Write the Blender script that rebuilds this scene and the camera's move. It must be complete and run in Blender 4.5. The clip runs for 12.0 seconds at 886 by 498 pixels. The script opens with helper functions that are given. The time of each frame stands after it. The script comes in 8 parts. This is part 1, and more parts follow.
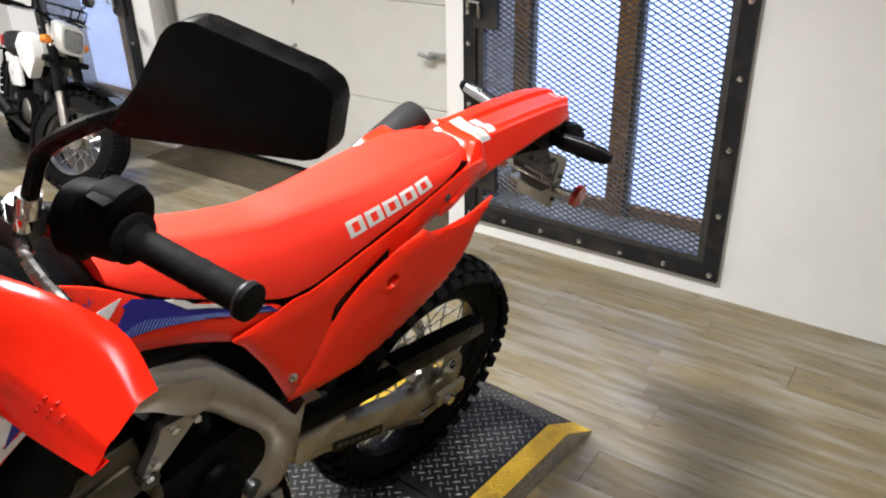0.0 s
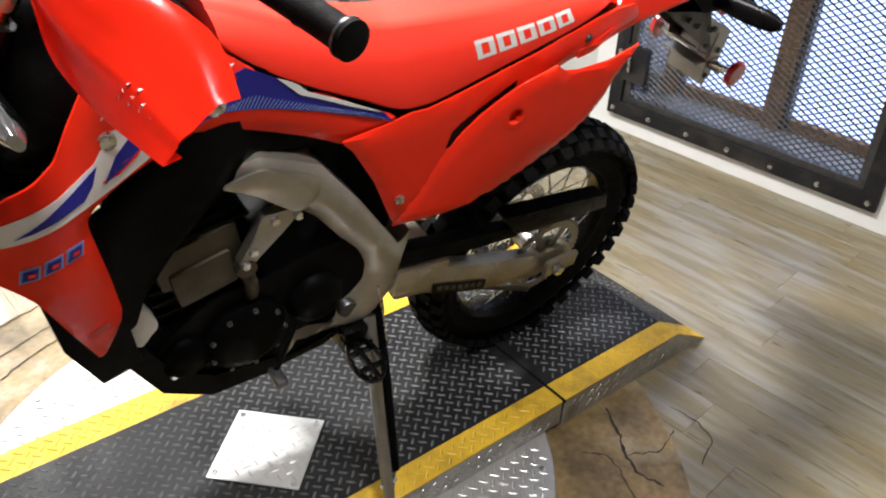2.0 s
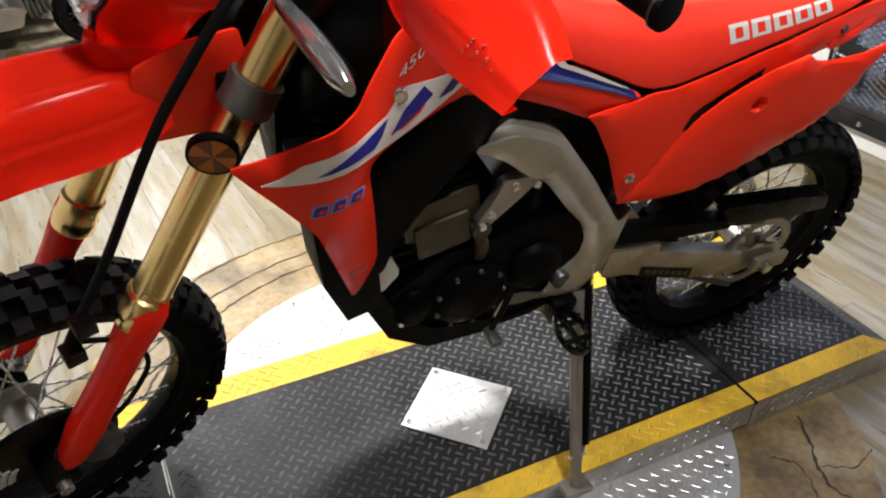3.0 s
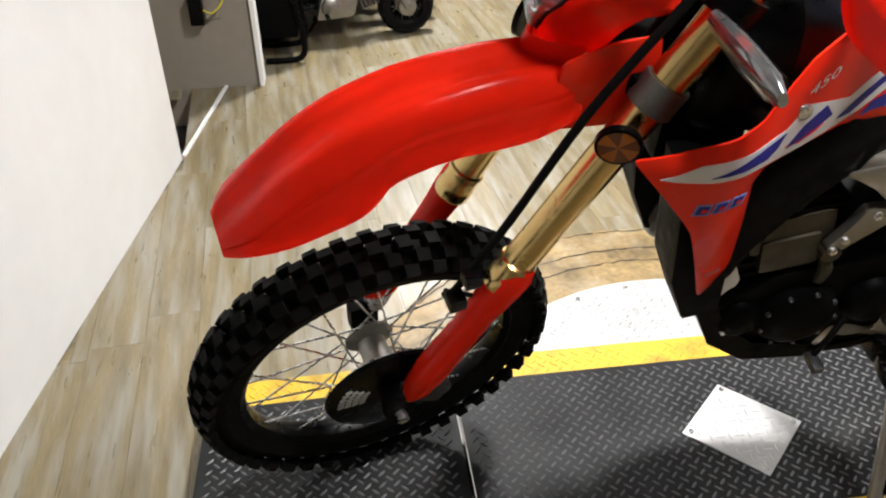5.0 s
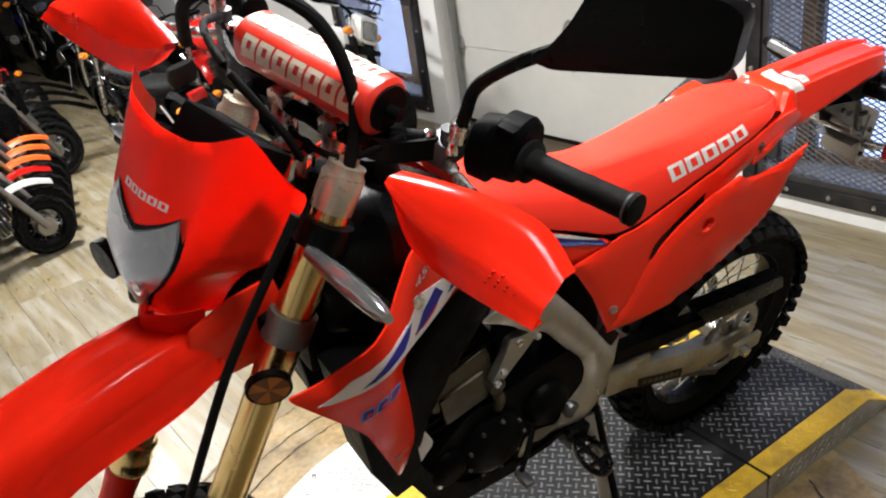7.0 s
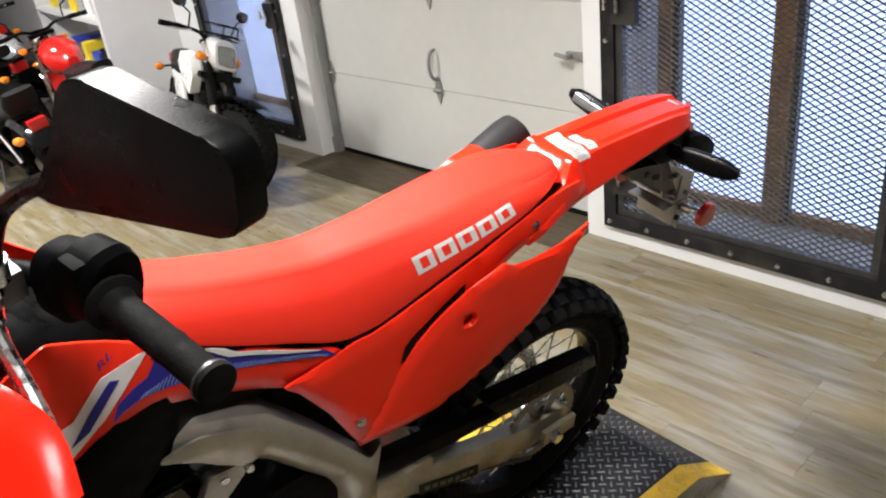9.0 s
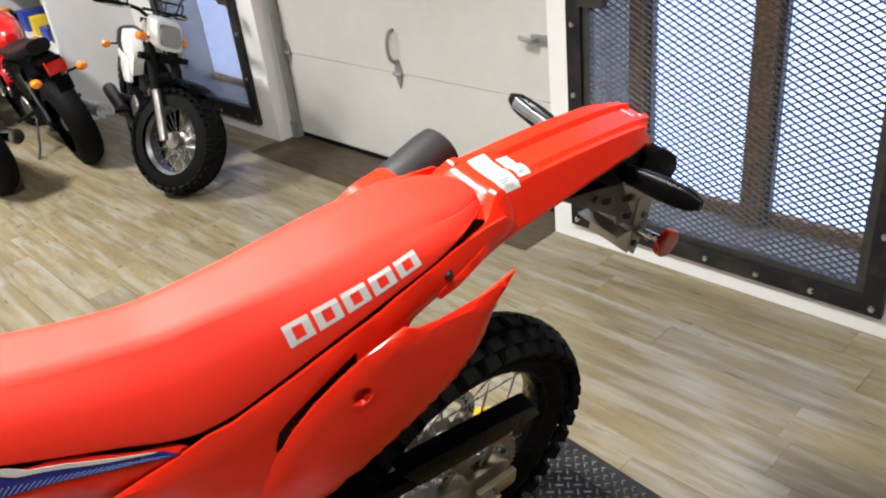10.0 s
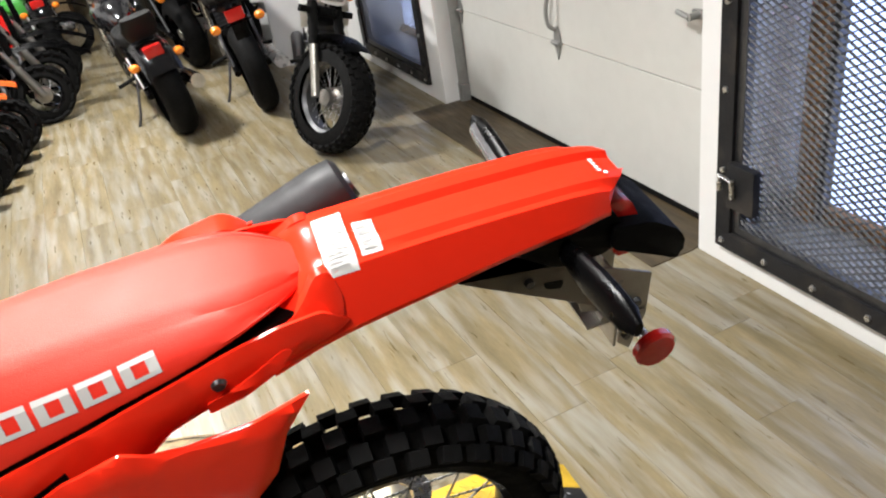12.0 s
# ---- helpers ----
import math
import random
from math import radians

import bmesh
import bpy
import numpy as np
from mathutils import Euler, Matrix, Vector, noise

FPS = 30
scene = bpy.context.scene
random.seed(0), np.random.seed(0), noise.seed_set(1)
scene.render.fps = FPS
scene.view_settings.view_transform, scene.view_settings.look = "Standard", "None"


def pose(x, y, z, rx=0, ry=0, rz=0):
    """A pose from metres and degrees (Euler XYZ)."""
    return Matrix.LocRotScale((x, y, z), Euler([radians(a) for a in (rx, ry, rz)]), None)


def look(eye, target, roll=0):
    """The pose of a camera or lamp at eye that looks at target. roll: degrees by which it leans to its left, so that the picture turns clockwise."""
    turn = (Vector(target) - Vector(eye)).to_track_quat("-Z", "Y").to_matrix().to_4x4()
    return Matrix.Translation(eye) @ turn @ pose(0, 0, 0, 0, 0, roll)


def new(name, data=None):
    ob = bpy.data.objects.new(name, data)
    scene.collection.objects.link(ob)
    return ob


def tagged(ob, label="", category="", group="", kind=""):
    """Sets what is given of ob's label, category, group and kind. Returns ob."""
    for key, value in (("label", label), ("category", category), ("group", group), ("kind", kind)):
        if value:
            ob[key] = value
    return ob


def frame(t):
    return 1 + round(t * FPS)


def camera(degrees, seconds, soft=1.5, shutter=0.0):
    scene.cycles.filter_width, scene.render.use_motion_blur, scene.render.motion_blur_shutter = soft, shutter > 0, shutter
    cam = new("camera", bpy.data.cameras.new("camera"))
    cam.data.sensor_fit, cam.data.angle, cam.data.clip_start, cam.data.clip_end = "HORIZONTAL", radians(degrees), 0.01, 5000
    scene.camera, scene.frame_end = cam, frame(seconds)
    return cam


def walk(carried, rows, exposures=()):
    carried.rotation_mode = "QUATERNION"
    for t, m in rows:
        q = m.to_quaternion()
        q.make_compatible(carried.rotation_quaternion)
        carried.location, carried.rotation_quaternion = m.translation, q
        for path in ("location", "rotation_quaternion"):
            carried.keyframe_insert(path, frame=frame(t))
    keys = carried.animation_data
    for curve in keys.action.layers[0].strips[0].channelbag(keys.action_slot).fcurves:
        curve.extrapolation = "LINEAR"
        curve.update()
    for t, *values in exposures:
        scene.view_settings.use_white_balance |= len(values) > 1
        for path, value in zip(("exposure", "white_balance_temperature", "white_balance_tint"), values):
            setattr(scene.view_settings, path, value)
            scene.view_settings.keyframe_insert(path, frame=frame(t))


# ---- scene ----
cam = camera(58.4, 12.0, 2.1)
PATH = [
    (0, (-1.197, -1.131, 1.61), (0.165, 0.02, 0.704), -1.2),
    (0.5, (-1.135, -1.148, 1.544), (0.153, 0.03, 0.568), 0.2),
    (1, (-1.103, -1.15, 1.482), (0.127, 0.028, 0.433), 0.8),
    (1.5, (-1.121, -1.16, 1.453), (0.044, 0.037, 0.353), 0.6),
    (2, (-1.181, -1.156, 1.453), (-0.127, 0.147, 0.362), 1.9),
    (2.5, (-1.244, -1.135, 1.448), (-0.328, 0.244, 0.326), 1.1),
    (3, (-1.325, -1.13, 1.45), (-0.59, 0.352, 0.326), 0.8),
    (3.5, (-1.415, -1.125, 1.449), (-0.887, 0.42, 0.295), 0.8),
    (3.7, (-1.453, -1.136, 1.445), (-0.993, 0.431, 0.291), 1.2),
    (5.3, (-1.548, -1.176, 1.498), (-1.357, 0.506, 0.434), -1.2),
    (5.5, (-1.542, -1.181, 1.513), (-1.333, 0.526, 0.492), -1.9),
    (6, (-1.499, -1.179, 1.578), (-1.099, 0.521, 0.603), -5.8),
    (6.5, (-1.454, -1.171, 1.617), (-0.797, 0.508, 0.752), -8.1),
    (7, (-1.424, -1.155, 1.62), (-0.517, 0.388, 0.727), -9.1),
    (7.5, (-1.383, -1.142, 1.632), (-0.229, 0.238, 0.758), -6.7),
    (7.6, (-1.36, -1.156, 1.639), (-0.198, 0.215, 0.762), -7.4),
    (7.7, (-1.344, -1.149, 1.635), (-0.163, 0.211, 0.766), -7.3),
    (9.3, (-0.876, -1.123, 1.582), (0.157, 0.337, 0.686), -7.5),
    (9.5, (-0.815, -1.069, 1.572), (0.215, 0.387, 0.667), -7.8),
    (10, (-0.692, -0.997, 1.571), (0.36, 0.409, 0.615), -6.9),
    (10.5, (-0.499, -0.983, 1.548), (0.383, 0.521, 0.569), -8.1),
    (11, (-0.345, -1.038, 1.561), (0.306, 0.594, 0.605), -8.7),
    (11.5, (-0.226, -1.053, 1.54), (0.39, 0.6, 0.598), -8.9),
    (12, (-0.054, -0.934, 1.497), (0.431, 0.734, 0.505), -9.6),
]
EXPOSURES = [(0.0, 0.28), (1.0, 0.42), (3.7, 0.28), (5.3, 0.28), (7.5, 0.22), (9.5, 0.24), (12.0, 0.36)]
walk(cam, [(t, look(e, g, r)) for t, e, g, r in PATH], EXPOSURES)

# ---- world and large lights ----
world = bpy.data.worlds.new("world")
scene.world = world
world.use_nodes = True
wn = world.node_tree.nodes
sky = wn.new("ShaderNodeTexSky")
sky.sky_type, sky.sun_disc, sky.sun_elevation, sky.sun_rotation = "NISHITA", False, radians(25), radians(200)
world.node_tree.links.new(sky.outputs[0], wn["Background"].inputs[0])
wn["Background"].inputs[1].default_value = 0.06


# ---- materials ----
def mat(name, color, rough=0.5, metal=0.0, var=0.12, scale=8.0, bump=0.0, bscale=60.0, coat=0.0, rvar=0.1, dirt=None, ddirt=0.0, dscale=3.0, piece=0.0, stretch=(1, 1, 1), spec=0.5, dlo=0.5):
    """A principled material with colour variation at two scales, roughness variation and fine relief."""
    m = bpy.data.materials.new(name)
    m.use_nodes = True
    nt = m.node_tree
    b = nt.nodes["Principled BSDF"]
    tc = nt.nodes.new("ShaderNodeTexCoord")
    mp = nt.nodes.new("ShaderNodeMapping")
    mp.inputs["Scale"].default_value = stretch
    nt.links.new(tc.outputs["Object"], mp.inputs[0])

    def tex(sc, detail=4):
        n = nt.nodes.new("ShaderNodeTexNoise")
        n.inputs["Scale"].default_value, n.inputs["Detail"].default_value = sc, detail
        nt.links.new(mp.outputs[0], n.inputs["Vector"])
        return n.outputs["Fac"]

    def ramp(src, lo, hi, a, c):
        r = nt.nodes.new("ShaderNodeMapRange")
        nt.links.new(src, r.inputs["Value"])
        for k, v in zip(("From Min", "From Max", "To Min", "To Max"), (lo, hi, a, c)):
            r.inputs[k].default_value = v
        return r.outputs[0]

    def mul(col, fac):
        x = nt.nodes.new("ShaderNodeMix")
        x.data_type, x.blend_type = "RGBA", "MULTIPLY"
        x.inputs["Factor"].default_value = 1.0
        nt.links.new(col, x.inputs["A"])
        nt.links.new(fac, x.inputs["B"])
        return x.outputs["Result"]

    rgb = nt.nodes.new("ShaderNodeRGB")
    rgb.outputs[0].default_value = (*color, 1)
    col = rgb.outputs[0]
    if var:
        col = mul(col, ramp(tex(scale), 0.3, 0.7, 1 - var, 1 + var * 0.6))
        col = mul(col, ramp(tex(scale * 9), 0.3, 0.7, 1 - var * 0.5, 1 + var * 0.3))
    if dirt:
        x = nt.nodes.new("ShaderNodeMix")
        x.data_type = "RGBA"
        x.inputs["B"].default_value = (*dirt, 1)
        nt.links.new(col, x.inputs["A"])
        nt.links.new(ramp(tex(dscale, 8), dlo, dlo + 0.25, 0, ddirt), x.inputs["Factor"])
        col = x.outputs["Result"]
    if piece:
        oi = nt.nodes.new("ShaderNodeObjectInfo")
        col = mul(col, ramp(oi.outputs["Random"], 0, 1, 1 - piece, 1 + piece * 0.5))
    nt.links.new(col, b.inputs["Base Color"])
    nt.links.new(ramp(tex(scale * 3), 0.3, 0.7, max(0.02, rough - rvar), min(1, rough + rvar)), b.inputs["Roughness"])
    b.inputs["Metallic"].default_value = metal
    b.inputs["Specular IOR Level"].default_value = spec
    if coat:
        b.inputs["Coat Weight"].default_value, b.inputs["Coat Roughness"].default_value = coat, 0.08
    if bump:
        bp = nt.nodes.new("ShaderNodeBump")
        bp.inputs["Strength"].default_value, bp.inputs["Distance"].default_value = bump, 0.002
        nt.links.new(tex(bscale, 6), bp.inputs["Height"])
        nt.links.new(bp.outputs[0], b.inputs["Normal"])
    return m


def glow(name, color, strength):
    m = bpy.data.materials.new(name)
    m.use_nodes = True
    b = m.node_tree.nodes["Principled BSDF"]
    b.inputs["Base Color"].default_value = (*color, 1)
    b.inputs["Emission Color"].default_value = (*color, 1)
    b.inputs["Emission Strength"].default_value = strength
    return m


def glass(name, color=(1, 1, 1), rough=0.02, ior=1.45):
    m = mat(name, color, rough, var=0.0, rvar=0.01)
    b = m.node_tree.nodes["Principled BSDF"]
    b.inputs["Transmission Weight"].default_value, b.inputs["IOR"].default_value = 1.0, ior
    return m


RED = mat("red plastic", (0.93, 0.029, 0.010), 0.20, var=0.03, scale=5, bump=0.02, bscale=220, rvar=0.04, spec=0.2)
SEATRED = mat("red seat vinyl", (0.82, 0.029, 0.012), 0.55, var=0.04, scale=6, bump=0.25, bscale=700, rvar=0.04, spec=0.32)
BLACK = mat("black plastic", (0.0018, 0.0018, 0.002), 0.32, var=0.2, scale=12, bump=0.15, bscale=400, spec=0.09)
MATTEBLACK = mat("matt black plastic", (0.0018, 0.0018, 0.002), 0.55, var=0.2, scale=12, bump=0.25, bscale=500, spec=0.05)
RUBBER = mat("black rubber", (0.0042, 0.0042, 0.0042), 0.75, var=0.25, scale=20, bump=0.3, bscale=300, dirt=(0.016, 0.014, 0.012), ddirt=0.15, dscale=9, spec=0.10)
GOLD = mat("gold anodised fork", (0.62, 0.44, 0.18), 0.24, metal=1.0, var=0.02, scale=10, rvar=0.04)
ALU = mat("cast aluminium", (0.30, 0.285, 0.26), 0.40, metal=0.9, var=0.12, scale=14, bump=0.2, bscale=350)
ALUFRAME = mat("brushed aluminium frame", (0.36, 0.335, 0.29), 0.42, metal=0.85, var=0.10, scale=10, bump=0.12, bscale=300)
STEEL = mat("zinc steel", (0.62, 0.62, 0.62), 0.28, metal=1.0, var=0.1, scale=30)
CHROME = mat("chrome", (0.78, 0.78, 0.79), 0.08, metal=1.0, var=0.03, rvar=0.03)
DARKSTEEL = mat("dark steel", (0.10, 0.10, 0.105), 0.4, metal=0.9, var=0.2, scale=25)
# near-black base and low specular: deep shadow is put into the engine colour
ENGINE = mat("engine metal with deep shade in the colour", (0.0022, 0.0022, 0.0022), 0.42, metal=0.0, var=0.3, scale=18, bump=0.2, bscale=250, spec=0.03)
BRONZE = mat("bronze magnesium cover", (0.06, 0.05, 0.032), 0.5, metal=0.6, var=0.2, scale=18)
WHITE = mat("white decal", (0.84, 0.84, 0.84), 0.35, var=0.04, spec=0.3)
BLUE = mat("blue decal", (0.020, 0.022, 0.27), 0.35, var=0.08, spec=0.2)
LIGHTBLUE = mat("light blue decal", (0.22, 0.30, 0.62), 0.35, var=0.05, spec=0.2)
AMBER = mat("amber reflector", (0.45, 0.12, 0.008), 0.15, var=0.15, scale=40, coat=0.5)
AMBERDARK = mat("dark amber reflector", (0.16, 0.04, 0.006), 0.15, var=0.15, scale=40, coat=0.5)
REDLENS = mat("red lens", (0.50, 0.015, 0.012), 0.12, var=0.1, scale=50, coat=0.6)
LENS = glass("clear lens", (0.95, 0.97, 1.0), 0.03)
SMOKE = mat("lamp reflector grey", (0.30, 0.31, 0.32), 0.16, metal=0.7, var=0.2, scale=30)
HEADGREY = mat("dark headlight grey", (0.26, 0.27, 0.28), 0.2, metal=0.7, var=0.15, scale=30)
PAPER = mat("sticker paper", (0.78, 0.78, 0.76), 0.5, var=0.05)
PALEPRINT = mat("pale grey print", (0.56, 0.55, 0.53), 0.5, var=0.05)
GREYPRINT = mat("grey print", (0.35, 0.35, 0.34), 0.6, var=0.1)
PADRED = mat("red vinyl pad", (0.60, 0.024, 0.010), 0.35, var=0.04, coat=0.1)
CREAM = mat("cream print", (0.80, 0.74, 0.58), 0.35, var=0.05)
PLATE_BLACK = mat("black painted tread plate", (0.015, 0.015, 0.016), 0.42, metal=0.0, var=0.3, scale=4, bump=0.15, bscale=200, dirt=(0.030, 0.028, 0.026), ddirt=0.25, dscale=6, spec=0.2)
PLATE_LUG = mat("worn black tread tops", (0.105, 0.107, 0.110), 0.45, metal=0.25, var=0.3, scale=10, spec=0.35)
PLATE_YELLOW = mat("yellow painted tread plate", (0.64, 0.40, 0.022), 0.52, var=0.22, scale=7, bump=0.15, bscale=200, dirt=(0.16, 0.10, 0.02), ddirt=0.75, dscale=11)
PLATE_ALU = mat("bare aluminium tread plate", (0.56, 0.56, 0.555), 0.46, metal=0.7, var=0.1, scale=9, bump=0.1, bscale=200, dirt=(0.36, 0.36, 0.345), ddirt=0.4, dscale=8)
PLATE_SIDE = mat("worn aluminium edge", (0.42, 0.41, 0.39), 0.42, metal=0.7, var=0.25, scale=12, bump=0.3, bscale=120, dirt=(0.16, 0.14, 0.11), ddirt=0.6, dscale=14)
WALLPAINT = mat("white wall paint", (0.72, 0.72, 0.71), 0.5, var=0.05, scale=1.2, bump=0.12, bscale=90, dirt=(0.58, 0.52, 0.45), ddirt=0.18, dscale=0.9)
DOORPAINT = mat("off-white garage door paint", (0.52, 0.52, 0.49), 0.5, var=0.06, scale=1.5, bump=0.3, bscale=160, dirt=(0.5, 0.5, 0.46), ddirt=0.2, dscale=2)
# beige lowered below its own tone: the stub wall's shade is in the colour
BEIGE_SHADED = mat("beige wall paint with shade in the colour", (0.23, 0.205, 0.17), 0.6, var=0.08, scale=2)
# ceiling grey is kept low so that less fill light bounces down
CEILPAINT = mat("ceiling paint darkened to cut fill", (0.30, 0.30, 0.29), 0.8, var=0.06, scale=1)
BLACKFRAME = mat("black steel frame", (0.022, 0.022, 0.024), 0.45, metal=0.4, var=0.25, scale=10, bump=0.2, bscale=150, dirt=(0.16, 0.13, 0.10), ddirt=0.3, dscale=8, spec=0.22)
MESHMETAL = mat("black expanded metal", (0.035, 0.036, 0.038), 0.5, metal=0.5, var=0.2, scale=20)
BROWNWOOD = mat("brown stained window post", (0.30, 0.14, 0.035), 0.6, var=0.25, scale=8, stretch=(6, 6, 0.6), bump=0.3, bscale=60)
SILLGREY = mat("grey sill", (0.42, 0.41, 0.39), 0.7, var=0.2, scale=9, dirt=(0.2, 0.18, 0.15), ddirt=0.5, dscale=7)
GREY = mat("grey painted steel", (0.30, 0.30, 0.29), 0.45, metal=0.5, var=0.15, scale=15)
STONE = mat("worn tan floor patch", (0.25, 0.17, 0.085), 0.6, var=0.45, scale=5, bump=0.4, bscale=40, dirt=(0.42, 0.38, 0.30), ddirt=0.7, dscale=5)
PANE = glow("daylight pane", (0.46, 0.58, 0.95), 1.7)
LAMPGLOW = glow("lamp face", (1.0, 0.985, 0.95), 14.0)


def wood_floor():
    m = mat("wood look vinyl plank", (0.188, 0.148, 0.077), 0.36, var=0.27, scale=3.6, stretch=(0.75, 6.0, 1), bump=0.12, bscale=30, dirt=(0.285, 0.272, 0.232), ddirt=0.75, dlo=0.44, dscale=4.0, piece=0.10, rvar=0.10, spec=0.6)
    nt = m.node_tree
    oi = nt.nodes.new("ShaderNodeObjectInfo")
    vm = nt.nodes.new("ShaderNodeVectorMath")
    vm.operation = "MULTIPLY_ADD"
    cx = nt.nodes.new("ShaderNodeCombineXYZ")
    mp = [n for n in nt.nodes if n.type == "MAPPING"][0]
    tc = [n for n in nt.nodes if n.type == "TEX_COORD"][0]
    for k in range(3):
        nt.links.new(oi.outputs["Random"], cx.inputs[k])
    nt.links.new(cx.outputs[0], vm.inputs[0])
    vm.inputs[1].default_value = (37, 91, 13)
    nt.links.new(tc.outputs["Object"], vm.inputs[2])
    nt.links.new(vm.outputs[0], mp.inputs[0])
    return m


FLOORWOOD = wood_floor()


# ---- mesh helpers ----
def part(name, bm, material, parent=None, label="", m=None, smooth=True, angle=35):
    """Link a bmesh as one mesh object under a thing or a part; its points are in the top thing's own space."""
    bmesh.ops.recalc_face_normals(bm, faces=bm.faces[:])
    if m is not None:
        bm.transform(m)
    if smooth:
        for f in bm.faces:
            f.smooth = True
        for e in bm.edges:
            if len(e.link_faces) == 2 and e.calc_face_angle(3) > radians(angle):
                e.smooth = False
    me = bpy.data.meshes.new(name)
    bm.to_mesh(me)
    bm.free()
    me.materials.append(material)
    ob = new(name, me)
    if parent is not None:
        ob.parent = parent
    if label:
        ob["label"] = label
    return ob


def thing(name, m, label, category, group="", kind=""):
    ob = new(name)
    ob.empty_display_size = 0.1
    ob.matrix_basis = m
    return tagged(ob, label, category, group, kind)


def solo(name, bm, material, label, category, group="", kind="", m=None, smooth=True):
    ob = part(name, bm, material, None, "", None, smooth)
    if m is not None:
        ob.matrix_basis = m
    return tagged(ob, label, category, group, kind)


def B():
    return bmesh.new()


def box(bm, x0, x1, y0, y1, z0, z1, bevel=0.0, m=None):
    r = bmesh.ops.create_cube(bm, size=1.0)
    vs = r["verts"]
    for v in vs:
        v.co = Vector(((x0 + x1) / 2 + v.co.x * (x1 - x0), (y0 + y1) / 2 + v.co.y * (y1 - y0), (z0 + z1) / 2 + v.co.z * (z1 - z0)))
    if bevel:
        es = list({e for v in vs for e in v.link_edges})
        r = bmesh.ops.bevel(bm, geom=es, offset=bevel, segments=2, profile=0.7, affect="EDGES")
        vs = list({v for f in r["faces"] for v in f.verts} | {v for v in vs if v.is_valid})
    if m is not None:
        bmesh.ops.transform(bm, matrix=m, verts=[v for v in vs if v.is_valid])
    return bm


def ring(c, t, up, rx, ry, n, power=2.0):
    """n points of a (super)ellipse about c, across the way t."""
    t = Vector(t).normalized()
    a = Vector(up).cross(t)
    a = a.normalized() if a.length > 1e-4 else Vector((0, 1, 0)).cross(t).normalized()
    b = t.cross(a).normalized()
    out = []
    for i in range(n):
        w = 2 * math.pi * i / n
        cx, sx = math.cos(w), math.sin(w)
        out.append(Vector(c) + a * rx * math.copysign(abs(cx) ** (2 / power), cx) + b * ry * math.copysign(abs(sx) ** (2 / power), sx))
    return out


def loft(bm, rows, closed=True, caps=True):
    """Skin rows of equally many points; closed: each row is a loop."""
    vr = [[bm.verts.new(p) for p in row] for row in rows]
    n = len(vr[0])
    for a, b in zip(vr, vr[1:]):
        for i in range(n if closed else n - 1):
            j = (i + 1) % n
            try:
                bm.faces.new((a[i], a[j], b[j], b[i]))
            except ValueError:
                pass
    if caps and closed:
        bm.faces.new(vr[0][::-1])
        bm.faces.new(vr[-1])
    return vr


def tube(bm, pts, r, n=10, power=2.0, r2=None):
    """A tube along points; r may be one radius or a list."""
    pts = [Vector(p) for p in pts]
    rows = []
    for i, p in enumerate(pts):
        t = (pts[min(i + 1, len(pts) - 1)] - pts[max(i - 1, 0)])
        rr = r[i] if isinstance(r, (list, tuple)) else r
        up = (0, 1, 0) if abs(t.normalized().y) < 0.9 else (0, 0, 1)
        rows.append(ring(p, t, up, rr, rr if r2 is None else r2, n, power))
    loft(bm, rows)
    return bm


def spline(pts, k=6):
    """A smooth line through points."""
    p = [Vector(q) for q in pts]
    out = []
    for i in range(len(p) - 1):
        a, b, c, d = p[max(i - 1, 0)], p[i], p[i + 1], p[min(i + 2, len(p) - 1)]
        for s in range(k):
            t = s / k
            out.append(0.5 * ((2 * b) + (c - a) * t + (2 * a - 5 * b + 4 * c - d) * t * t + (3 * b - 3 * c + d - a) * t ** 3))
    out.append(p[-1])
    return out


def slab(bm, outline, y0, y1, bevel=0.0, dy=None, segs=2):
    """A plate with an outline in x and z, from y0 to y1; dy(x, z) bends it."""
    a = [bm.verts.new((x, y0, z)) for x, z in outline]
    b = [bm.verts.new((x, y1, z)) for x, z in outline]
    n = len(a)
    fs = [bm.faces.new(a), bm.faces.new(b[::-1])]
    for i in range(n):
        fs.append(bm.faces.new((a[i], b[i], b[(i + 1) % n], a[(i + 1) % n])))
    vs = a + b
    if bevel:
        es = [e for e in fs[0].edges] + [e for e in fs[1].edges]
        r = bmesh.ops.bevel(bm, geom=es, offset=bevel, segments=segs, profile=0.7, affect="EDGES", clamp_overlap=True)
        vs = list({v for f in r["faces"] for v in f.verts} | {v for v in vs if v.is_valid})
    if dy:
        bmesh.ops.triangulate(bm, faces=[f for f in bm.faces if len(f.verts) > 4])
        for v in vs:
            if v.is_valid:
                v.co.y += dy(v.co.x, v.co.z)
    return bm


def cyl(bm, p, q, r, r2=None, n=16):
    p, q = Vector(p), Vector(q)
    t = q - p
    up = (0, 1, 0) if abs(t.normalized().y) < 0.9 else (0, 0, 1)
    loft(bm, [ring(p, t, up, r, r, n), ring(q, t, up, r if r2 is None else r2, r if r2 is None else r2, n)])
    return bm


def lathe(bm, prof, axis="y", n=32, c=(0, 0, 0), caps=True):
    """Turn a profile of (radius, along) about an axis through c."""
    rows = []
    for r, h in prof:
        row = []
        for i in range(n):
            w = 2 * math.pi * i / n
            v = {"y": (r * math.cos(w), h, r * math.sin(w)), "z": (r * math.cos(w), r * math.sin(w), h), "x": (h, r * math.cos(w), r * math.sin(w))}[axis]
            row.append(Vector(v) + Vector(c))
        rows.append(row)
    loft(bm, rows, True, caps and prof[0][0] > 1e-6 and prof[-1] != prof[0])
    return bm


